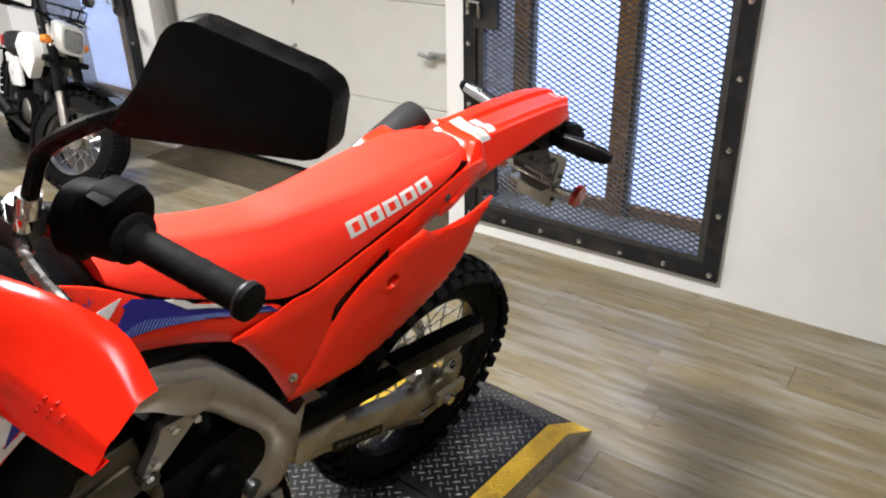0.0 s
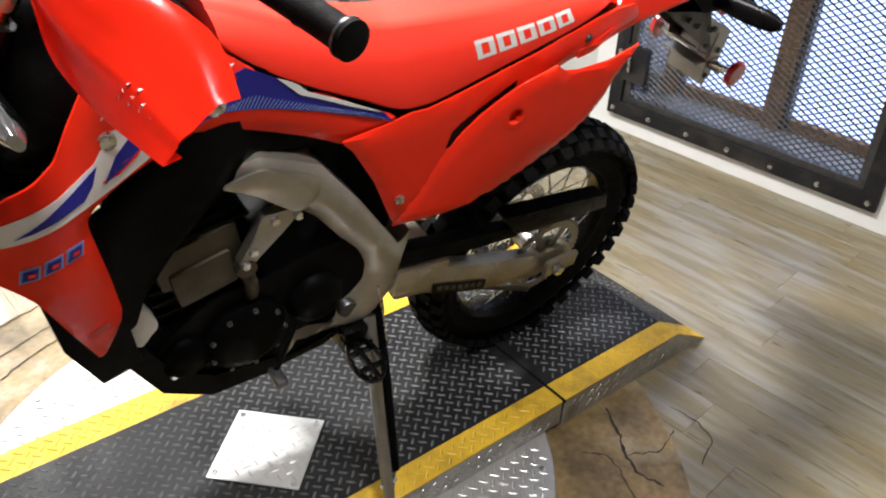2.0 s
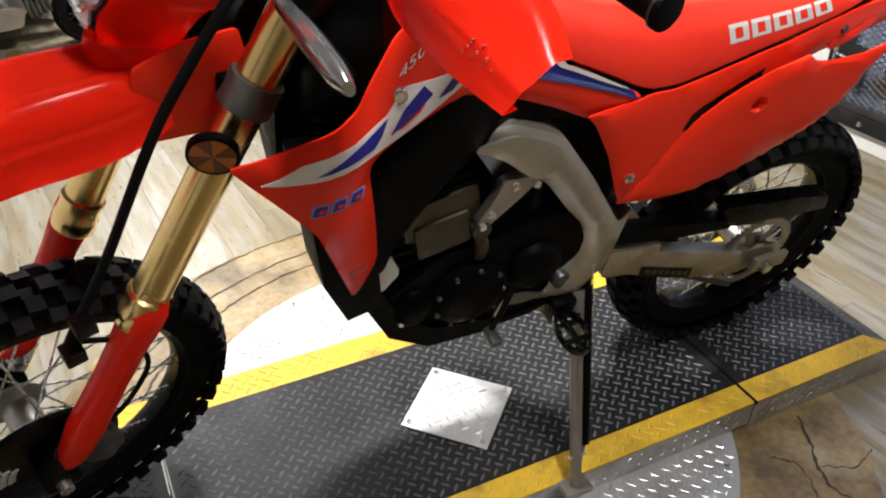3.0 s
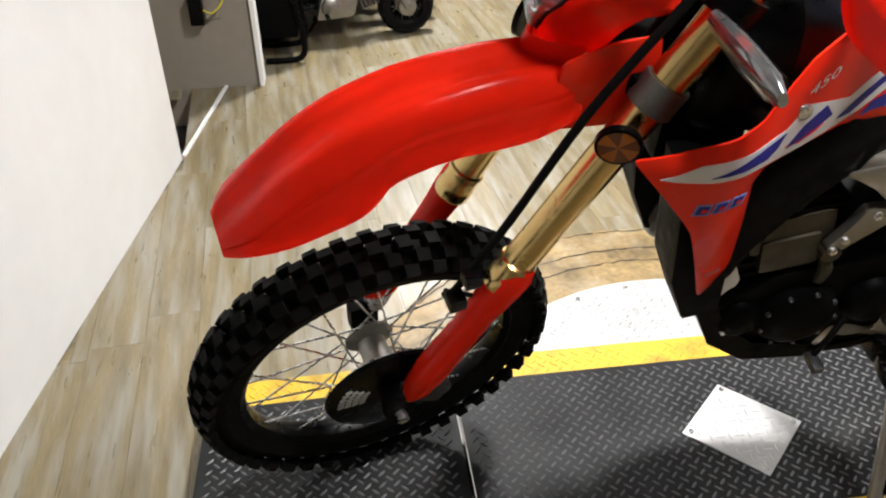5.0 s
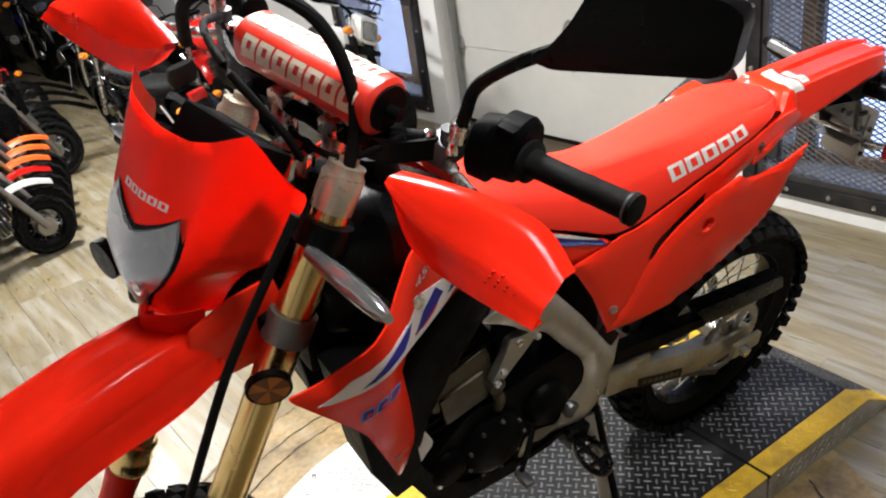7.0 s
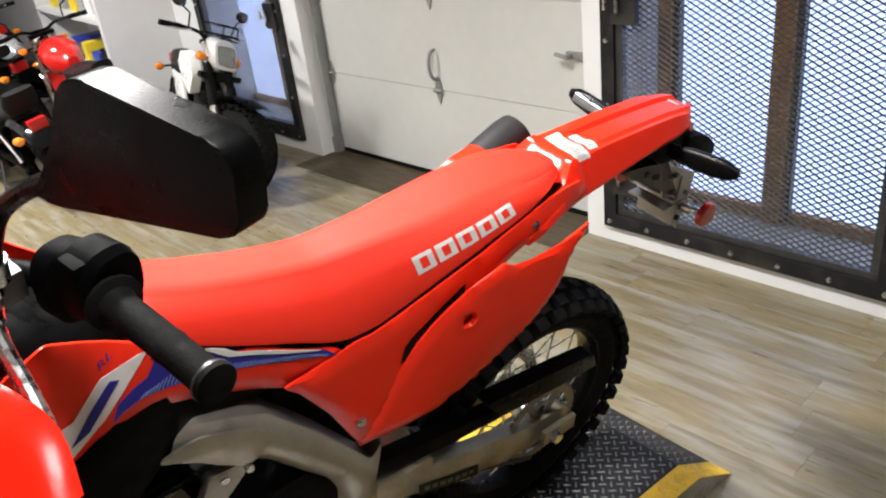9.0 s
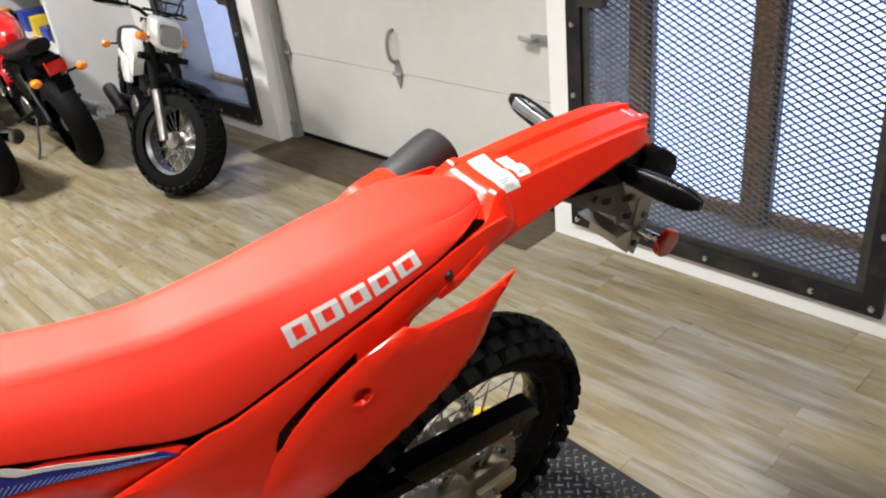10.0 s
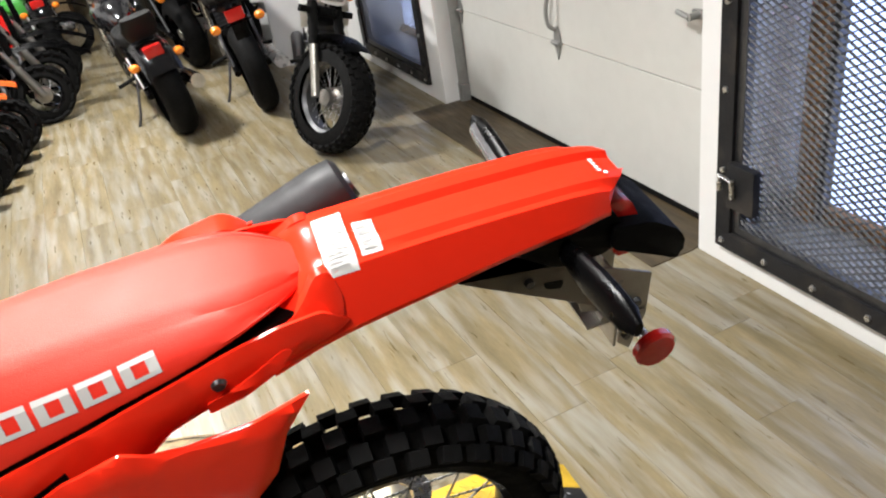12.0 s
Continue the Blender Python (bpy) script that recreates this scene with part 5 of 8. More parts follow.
for x0, x1, y0, y1 in ((0.010, 0.045, -0.058, 0.032), (0.052, 0.076, -0.047, 0.012)):
    bm = B()
    at_ = lambda p, q: (x0 + (x1 - x0) * p + 0.004 * (q - 0.5), y0 + (y1 - y0) * q)
    vs = [[bm.verts.new((*at_(p / 4, q / 16), tail_top(*at_(p / 4, q / 16)) + 0.0012)) for q in range(17)] for p in range(5)]
    for p in range(4):
        for q in range(16):
            bm.faces.new((vs[p][q], vs[p + 1][q], vs[p + 1][q + 1], vs[p][q + 1]))
    st = part("warning_sticker", bm, PALEPRINT, tail, "white printed warning sticker")
    n_l = int((y1 - y0) / 0.0055)
    for k in range(1, n_l - 1):
        bm = B()
        qa, qb = (k + 0.1) / n_l, (k + 0.55) / n_l
        pts = [at_(0.10, qa), at_(0.88 - ((k * 7) % 5) * 0.07, qa), at_(0.88 - ((k * 7) % 5) * 0.07, qb), at_(0.10, qb)]
        bm.faces.new([bm.verts.new((x, y, tail_top(x, y) + 0.0028)) for x, y in pts])
        part("print_line", bm, GREYPRINT, st)
for i in range(6):
    y = -0.030 + i * 0.0075
    bm = B()
    bm.faces.new([bm.verts.new((x, v, tail_top(x, v) + 0.0014)) for x, v in ((0.3575, y), (0.3575, y + 0.0055), (0.3625, y + 0.0055), (0.3625, y))])
    part("mark_bar", bm, PAPER, tail)
# undertail, lamp, plate bracket, mud flap
bm = B()
slab(bm, round_poly([(0.20, 0.985), (0.36, 0.985), (0.385, 0.945), (0.36, 0.915), (0.29, 0.915), (0.235, 0.955)], 0.01), -0.050, 0.050, 0.01)
part("undertail", bm, MATTEBLACK, bike, "black undertail moulding")
bm = B()
slab(bm, round_poly([(0.365, 0.985), (0.392, 0.982), (0.412, 0.940), (0.402, 0.885), (0.378, 0.890), (0.368, 0.94)], 0.008), -0.038, 0.038, 0.008)
part("tail_lamp", bm, REDLENS, bike, "dark red tail lamp")
bm = B()
slab(bm, round_poly([(0.36, 0.962), (0.42, 0.950), (0.462, 0.920), (0.474, 0.892), (0.464, 0.868), (0.446, 0.880), (0.40, 0.905), (0.36, 0.925)], 0.008), -0.058, 0.058, 0.006)
part("mud_flap", bm, MATTEBLACK, bike, "black rear mud flap")
bm = B()
bk = [(0.150, 0.966), (0.158, 0.940), (0.25, 0.925), (0.30, 0.915), (0.435, 0.845), (0.435, 0.765), (0.415, 0.70), (0.395, 0.72), (0.395, 0.79), (0.33, 0.815), (0.315, 0.865), (0.30, 0.945), (0.22, 0.965)]
for s in (-1, 1):
    slab(bm, bk, s * 0.045 - 0.002, s * 0.045 + 0.002)
box(bm, 0.34, 0.43, -0.05, 0.05, 0.776, 0.780)
box(bm, 0.385, 0.389, -0.05, 0.05, 0.72, 0.85)
cyl(bm, (0.36, -0.06, 0.80), (0.36, 0.06, 0.80), 0.007, n=8)
cyl(bm, (0.41, -0.075, 0.76), (0.41, 0.075, 0.76), 0.006, n=8)
br = part("plate_bracket", bm, ALU, bike, "bare aluminium plate bracket")
for x, z in ((0.25, 0.905), (0.36, 0.865), (0.415, 0.80), (0.405, 0.735)):
    bm = B()
    bolt(bm, (x, -0.047, z), 0.007, 0.007)
    part("bracket_bolt", bm, DARKSTEEL, br)
for x0, z0 in ((0.27, 0.895), (0.33, 0.875), (0.345, 0.83)):
    bm = B()
    slab(bm, round_poly([(x0, z0), (x0 + 0.03, z0 - 0.006), (x0 + 0.026, z0 - 0.02), (x0 + 0.004, z0 - 0.012)], 0.004), -0.0482, -0.0472)
    part("slot", bm, BLACK, br)
for s in (1, -1):
    bm = B()
    cyl(bm, (0.405, s * -0.05, 0.770), (0.402, s * -0.112, 0.782), 0.008)
    arm = part("reflector_arm", bm, STEEL, br)
    bm = B()
    lathe(bm, [(0.0001, s * -0.127), (0.026, s * -0.126), (0.030, s * -0.122), (0.030, s * -0.112), (0.0001, s * -0.111)], "y", 24)
    bm.transform(Matrix.Translation((0.402, 0, 0.782)))
    part("red_reflector", bm, REDLENS, br, "round red reflector")


def blinker(parent, root, tip, up, w, material, lens, m=None, name="indicator"):
    root, tip = Vector(root), Vector(tip)
    rows = []
    n = 9
    for i in range(n):
        k = i / (n - 1)
        ww = w * (0.55 + 0.6 * math.sin(math.pi * (0.12 + 0.70 * k)))
        if k > 0.9:
            ww *= 0.55
        rows.append(ring(root.lerp(tip, k), tip - root, up, ww * 0.55, ww, 14, 2.6))
    bm = B()
    loft(bm, rows)
    b = part(name, bm, material, parent, m=m)
    d = (tip - root).normalized()
    a = Vector(up).cross(d).normalized()
    rows = []
    for i in range(6):
        k = 0.22 + 0.66 * i / 5
        rows.append(ring(root.lerp(tip, k) + a * w * 0.34, d, up, w * 0.40, w * 0.62, 12, 2.6))
    bm = B()
    loft(bm, rows)
    part("lens", bm, lens, b, "clear indicator lens", m=m)
    return b


for s in (1, -1):
    blinker(bike, (0.292, s * -0.060, 0.955), (0.292, s * -0.221, 0.974), (0.25, 0, 1), 0.0185, BLACK, SMOKE)
# muffler on the far side
MUFGREY = mat("dark grey muffler metal", (0.022, 0.022, 0.023), 0.55, metal=0.2, var=0.15, scale=14, spec=0.2)
bm = B()
rows = [ring(Vector((-0.20, 0.168, 0.850)).lerp(Vector((0.090, 0.176, 0.958)), k), (0.515, 0.03, 0.19), (0, 0, 1), r, r, 24) for k, r in ((0, 0.03), (0.06, 0.042), (0.9, 0.048), (0.98, 0.045), (1.0, 0.036))]
loft(bm, rows)
muf = part("muffler", bm, MUFGREY, bike, "dark grey metal muffler")
bm = B()
cyl(bm, (0.080, 0.1755, 0.954), (0.094, 0.177, 0.9597), 0.020)
part("tail_pipe", bm, DARKSTEEL, muf)
# fin and guard beside the seat on the far side
bm = B()
slab(bm, round_poly([(-0.24, 0.935), (-0.14, 0.996), (-0.08, 1.008), (-0.05, 0.98), (-0.16, 0.92)], 0.012), 0.095, 0.128, 0.012)
part("exhaust_guard", bm, RED, bike, "red exhaust heat guard")


CLAMP = mat("dull grey clamp", (0.14, 0.135, 0.125), 0.45, metal=0.7, var=0.2, scale=20)
CAPALU = mat("tan anodised cap", (0.50, 0.44, 0.34), 0.35, metal=0.7, var=0.15, scale=20)
# ---- front end, turned with the bars ----
def fork_at(z, y):
    return Vector((-1.366 + (z - 0.704) * 0.545, y, z))


for s in (1, -1):
    y = s * -0.105
    bm = B()
    pts = [(0.676, 0.030), (0.680, 0.033), (0.700, 0.033), (0.704, 0.031), (0.722, 0.031), (0.724, 0.033), (0.730, 0.033), (0.733, 0.0285), (1.24, 0.0285)]
    d = fork_at(1.2, y) - fork_at(0.7, y)
    loft(bm, [ring(fork_at(z, y), d, (0, 1, 0), r, r, 28) for z, r in pts])
    leg = part("fork_leg", bm, GOLD, bike, "gold anodised upside-down fork leg", m=STEER)
    bm = B()
    cyl(bm, fork_at(0.40, y), fork_at(0.69, y), 0.0235, n=20)
    part("inner_tube", bm, STEEL, leg, m=STEER)
    bm = B()
    rows = []
    for z, w, o in ((0.400, 0.018, 0.010), (0.425, 0.028, 0.010), (0.48, 0.033, 0.008), (0.58, 0.030, 0.002), (0.64, 0.031, 0.0), (0.685, 0.035, -0.004), (0.715, 0.035, -0.006), (0.735, 0.026, -0.010)):
        c = fork_at(z, y)
        row = []
        for i in range(13):
            a = math.pi * (0.5 + i / 12) if s == 1 else math.pi * (0.5 + i / 12)
            a2 = math.pi * (-0.12 + 1.24 * i / 12)
            row.append(c + Vector((-w * math.sin(a2) * 0.95 - o * 0.2, -s * -0 + (w * math.cos(a2)) * 1.0 + s * -0.006, 0)))
        rows.append(row)
    loft(bm, rows, False)
    bmesh.ops.solidify(bm, geom=bm.faces[:], thickness=0.004)
    gd = part("fork_guard", bm, RED, leg, "red plastic fork guard", m=STEER)
    bm = B()
    c = fork_at(0.375, y)
    box(bm, c.x - 0.040, c.x + 0.02, y - 0.018, y + 0.018, 0.335, 0.415, 0.012)
    part("axle_lug", bm, MATTEBLACK, leg, m=STEER)
    for zc, zw, r in ((1.035, 0.038, 0.035), (1.165, 0.032, 0.038)):
        bm = B()
        loft(bm, [ring(fork_at(zc - zw / 2, y), d, (0, 1, 0), r, r, 24), ring(fork_at(zc + zw / 2, y), d, (0, 1, 0), r, r, 24)])
        part("fork_clamp", bm, CLAMP if zc < 1.1 else BLACK, leg, "cast fork clamp", m=STEER)
    bm = B()
    loft(bm, [ring(fork_at(z, y), d, (0, 1, 0), r, r, n=16) for z, r in ((1.195, 0.0292), (1.210, 0.0300), (1.238, 0.0300), (1.243, 0.026), (1.252, 0.026), (1.254, 0.014), (1.262, 0.014))])
    part("fork_cap", bm, CAPALU, leg, "silver fork cap", m=STEER)
    # reflector by the clamp
    c = Vector((-1.258, s * -0.140, 1.000))
    nrm = Vector((-0.55, s * -0.83, 0.0)).normalized()
    bm = B()
    loft(bm, [ring(c, nrm, (0, 0, 1), 0.032, 0.032, 28), ring(c + nrm * 0.010, nrm, (0, 0, 1), 0.032, 0.032, 28)])
    rf = part("reflector", bm, BLACK, leg, "amber reflector in a black ring", m=STEER)
    for k in range(8):
        bm = B()
        a0, a1 = 2 * math.pi * k / 8, 2 * math.pi * (k + 1) / 8
        tx = Vector((0, 0, 1)).cross(nrm).normalized()
        tz = nrm.cross(tx)
        q = c + nrm * 0.0112
        arc = [q + tx * 0.0275 * math.cos(a0 + (a1 - a0) * j / 4) + tz * 0.0275 * math.sin(a0 + (a1 - a0) * j / 4) for j in range(5)]
        bm.faces.new([bm.verts.new(p) for p in [q] + arc])
        part("facet", bm, AMBER if k % 2 else AMBERDARK, rf, m=STEER, smooth=False)
bm = B()
for zc, h, xx in ((1.035, 0.036, 0.0), (1.165, 0.028, 0.0)):
    c = fork_at(zc, 0)
    box(bm, c.x - 0.03, c.x + 0.085, -0.09, 0.09, zc - h / 2, zc + h / 2, 0.010)
part("triple_clamp", bm, ENGINE, bike, "dark triple clamp", m=STEER)
bm = B()
cyl(bm, (-1.557, -0.14, 0.358), (-1.557, 0.14, 0.358), 0.012)
part("front_axle", bm, STEEL, bike, m=STEER)
brake_disc(FW, -1.557, 0.358, -0.060, 0.118, STEER)
bm = B()
slab(bm, round_poly([(-1.50, 0.42), (-1.455, 0.40), (-1.44, 0.34), (-1.47, 0.30), (-1.51, 0.33)], 0.01), -0.10, -0.05, 0.008)
part("brake_caliper", bm, DARKSTEEL, bike, m=STEER)
# brake hose along the fork
bm = B()
tube(bm, spline([(-1.19, -0.14, 1.26), (-1.29, -0.140, 1.12), (-1.337, -0.140, 1.04), (-1.405, -0.138, 0.89), (-1.452, -0.136, 0.80), (-1.480, -0.132, 0.74), (-1.475, -0.10, 0.69)], 6), 0.0065, 10)
part("brake_hose", bm, RUBBER, bike, "black brake hose", m=STEER)
bm = B()
tube(bm, spline([(-1.475, -0.10, 0.70), (-1.40, -0.09, 0.62), (-1.37, -0.085, 0.52), (-1.42, -0.085, 0.43), (-1.47, -0.085, 0.40)], 6), 0.0045, 8)
part("brake_hose", bm, RUBBER, bike, m=STEER)
for z in (0.79, 0.74):
    bm = B()
    c = Vector((-1.452 - (0.80 - z) * 0.45, -0.146, z))
    box(bm, c.x - 0.014, c.x + 0.014, -0.160, -0.132, z - 0.012, z + 0.012, 0.004)
    part("hose_clip", bm, BLACK, bike, m=STEER)

# front fender
zc_f = lerp_table([(-1.815, 0.800), (-1.79, 0.874), (-1.74, 0.928), (-1.66, 0.995), (-1.58, 1.035), (-1.50, 1.055), (-1.41, 1.060), (-1.33, 1.055), (-1.27, 1.04)])
ze_f = lerp_table([(-1.79, 0.862), (-1.765, 0.882), (-1.74, 0.888), (-1.70, 0.893), (-1.66, 0.904), (-1.60, 0.922), (-1.580, 0.938), (-1.555, 0.968), (-1.47, 0.980), (-1.36, 0.972), (-1.27, 0.985)])
w_f = lerp_table([(-1.79, 0.040), (-1.775, 0.058), (-1.755, 0.072), (-1.72, 0.080), (-1.62, 0.086), (-1.50, 0.080), (-1.40, 0.078), (-1.30, 0.072), (-1.27, 0.066)])
bm = B()
rows = []
for i in range(40):
    x = -1.788 + 0.518 * i / 39
    a, b, w = zc_f(x), ze_f(x), w_f(x)
    k = a - b
    half = [(0, a - 0.004), (w * 0.22, a - 0.003), (w * 0.34, a + 0.005), (w * 0.55, a + 0.001), (w * 0.74, a - k * 0.22), (w * 0.82, a - k * 0.40), (w * 0.80, a - k * 0.55), (w * 0.92, a - k * 0.78), (w, b)]
    rows.append([Vector((x, -y, z)) for y, z in half[::-1]] + [Vector((x, y, z)) for y, z in half[1:]])
loft(bm, rows, False)
bmesh.ops.solidify(bm, geom=bm.faces[:], thickness=0.004)
part("front_fender", bm, RED, bike, "long red front fender", m=STEER, angle=60)

# headlight mask
mask_w = lerp_table([(0, 0.062), (0.15, 0.076), (0.32, 0.104), (0.42, 0.134), (0.65, 0.146), (0.84, 0.152), (1.0, 0.140)])


def mask_pt(s, v):
    z = 1.060 + v * (1.322 - 1.060) + 0.026 * v ** 2 * clamp01(1 - abs(abs(s) - 0.80) / 0.5) - 0.060 * v ** 3 * clamp01((abs(s) - 0.80) / 0.2)
    w = mask_w(v)
    xc = lerp_table([(0, -1.305), (0.12, -1.318), (0.30, -1.326), (0.55, -1.305), (0.8, -1.270), (1.0, -1.238)])(v)
    xs = lerp_table([(0, -1.245), (0.15, -1.232), (0.40, -1.208), (0.84, -1.155), (1.0, -1.172)])(v)
    a = abs(s)
    k = 0.22 * a if a < 0.55 else 0.121 + (a - 0.55) / 0.45 * 0.879
    return Vector((xc + (xs - xc) * (0.75 * k + 0.25 * a * a), s * w + 0.030, z))


bm = B()
rows = [[mask_pt(-1 + 2 * i / 28, v / 16) for i in range(29)] for v in range(17)]
loft(bm, rows, False)
bmesh.ops.solidify(bm, geom=bm.faces[:], thickness=0.0035)
mask = part("headlight_mask", bm, RED, bike, "red headlight mask with a clear lens", m=STEER, angle=60)
bm = B()
rows = []
for v, z in enumerate((0.985, 1.01, 1.035, 1.060, 1.08)):
    row = []
    for i in range(13):
        q = -1 + 2 * i / 12
        w = (0.072, 0.070, 0.066, 0.060, 0.055)[v]
        row.append(Vector(((-1.312, -1.325, -1.331, -1.334, -1.328)[v] + 0.06 * abs(q) ** 1.7, q * w + 0.020, z)))
    rows.append(row)
loft(bm, rows, False)
bmesh.ops.solidify(bm, geom=bm.faces[:], thickness=0.004)
part("mask_chin", bm, RED, mask, m=STEER)
for s in (1, -1):
    bm = B()
    sheet(bm, round_poly([(-1.305, 1.07), (-1.245, 1.10), (-1.185, 1.11), (-1.168, 1.04), (-1.21, 0.955), (-1.325, 0.950)], 0.006), lambda x, z: -0.052 - 0.03 * clamp01((x + 1.30) / 0.12), 0.004, 0.03, 0.004, 0.008, s)
    part("mask_cheek", bm, RED, mask, m=STEER)
bm = B()
bolt(bm, mask_pt(-0.25, 0.0) + Vector((-0.004, 0, -0.02)), 0.008, 0.004, (-1, 0, 0))
part("mask_bolt", bm, DARKSTEEL, mask, m=STEER)


def lens_grid(e, shrink=1.0):
    out = []
    for j in range(13):
        v = j / 12
        hw = lerp_table([(0, 0.008), (0.10, 0.016), (0.30, 0.030), (0.45, 0.045), (0.72, 0.068), (0.86, 0.070), (1.0, 0.064)])(v) * shrink
        row = []
        for i in range(15):
            q = -1 + 2 * i / 14
            z = 1.082 + 0.128 * (0.5 + (v - 0.5) * shrink) + (0.030 * abs(q) ** 1.5 * clamp01((v - 0.5) / 0.5))
            vv = clamp01((z - 1.060) / 0.262)
            w = mask_w(vv)
            p = mask_pt(q * hw / w, vv)
            row.append(Vector((p.x - e, p.y, z)))
        out.append(row)
    return out


bm = B()
loft(bm, lens_grid(0.0015, 1.06), False)
part("lens_bezel", bm, BLACK, mask, m=STEER)
bm = B()
loft(bm, lens_grid(0.0035, 0.97), False)
hl = part("headlight", bm, HEADGREY, mask, "grey headlight behind a clear lens", m=STEER)
bm = B()
loft(bm, lens_grid(0.008, 0.97), False)
bmesh.ops.solidify(bm, geom=bm.faces[:], thickness=0.002)
ob = part("clear_lens", bm, LENS, hl, m=STEER)
ob.visible_shadow = False
bm = B()
lathe(bm, [(0.0001, 0.0), (0.009, -0.001), (0.012, -0.003), (0.012, 0.003)], "x", 20, mask_pt(-0.16, 0.27) + Vector((-0.005, 0, 0)))
part("bulb_shield", bm, CHROME, hl, m=STEER)


def on_mask(u, v, e):
    s = 0.30 - u * 0.118
    p = mask_pt(s, 0.70 + v * 0.034 - 0.03 * abs(s))
    return p + Vector((-0.0022 - e, 0, 0))


block_word(mask, on_mask, PALEPRINT, 5, 0.16)
for ob in mask.children:
    if ob.name.startswith("mark_block"):
        ob.data.transform(STEER)
bm = B()
box(bm, -0.035, 0.035, -0.075, 0.075, -0.05, 0.05, 0.012, Matrix.Translation((-1.170, 0.02, 1.245)) @ Matrix.Rotation(radians(40), 4, "Y"))
part("instrument", bm, MATTEBLACK, bike, "black instrument behind the mask", m=STEER)
bm = B()
lathe(bm, [(0.0001, 0), (0.03, 0.002), (0.03, 0.018), (0.0001, 0.02)], "x", 20, (-1.312, 0.135, 1.085))
part("horn", bm, BLACK, bike, m=STEER)
# front indicators
for s in (1, -1):
    blinker(bike, (-1.150, s * -0.120, 1.155), (-1.176, s * -0.280, 1.172), (-0.5, 0, 1), 0.023, SMOKE, BLACK, STEER)

# bars, pad, controls
def bar_pts(s):
    return spline([(-1.035, 0.0, 1.262), (-1.035, s * -0.06, 1.262), (-1.010, s * -0.12, 1.275), (-0.965, s * -0.20, 1.285), (-0.936, s * -0.28, 1.287), (-0.947, s * -0.44, 1.306)], 6)


bm = B()
for s in (1, -1):
    tube(bm, bar_pts(s), 0.0125, 12)
cyl(bm, (-1.018, -0.15, 1.324), (-1.018, 0.15, 1.324), 0.009)
bars = part("handlebar", bm, MATTEBLACK, bike, "black braced handlebar", m=STEER)
for s in (1, -1):
    bm = B()
    cyl(bm, (-1.040, s * 0.05, 1.225), (-1.035, s * 0.05, 1.275), 0.018)
    box(bm, -1.054, -1.016, s * 0.05 - 0.016, s * 0.05 + 0.016, 1.262, 1.285, 0.006)
    part("bar_clamp", bm, STEEL, bars, "silver bar clamp", m=STEER)
bm = B()
loft(bm, [ring((-1.018, yy, 1.326), (0, 1, 0), (0, 0, 1), r, r * 0.92, 24, 2.6) for yy, r in ((-0.128, 0.034), (-0.122, 0.040), (0.122, 0.040), (0.128, 0.034))])
pad = part("bar_pad", bm, PADRED, bike, "red vinyl crossbar pad with rows of cream blocks", m=STEER)
for yy in (-0.1285, 0.1285):
    bm = B()
    loft(bm, [ring((-1.018, yy - 0.002, 1.326), (0, 1, 0), (0, 0, 1), 0.033, 0.030, 20), ring((-1.018, yy + 0.002, 1.326), (0, 1, 0), (0, 0, 1), 0.033, 0.030, 20)])
    part("pad_end", bm, MATTEBLACK, pad, m=STEER)
for a0 in (3.20, 1.86):
    for i in range(7):
        bm = B()
        vs = []
        for q in (0.06, 0.36, 0.64, 0.92):
            vs.append([bm.verts.new((-1.018 + 0.0410 * math.copysign(abs(math.cos(a0 - 0.80 * w)) ** 0.77, math.cos(a0 - 0.80 * w)), 0.108 - (i + q) * 0.0305 - 0.006 * w, 1.326 + 0.0378 * math.copysign(abs(math.sin(a0 - 0.80 * w)) ** 0.77, math.sin(a0 - 0.80 * w)))) for w in (0.0, 0.28, 0.50, 0.72, 1.0)])
        for q in range(3):
            for w in range(4):
                if q != 1 or w in (0, 3):
                    bm.faces.new((vs[q][w], vs[q + 1][w], vs[q + 1][w + 1], vs[q][w + 1]))
        part("mark_block", bm, CREAM, pad, m=STEER, smooth=False)
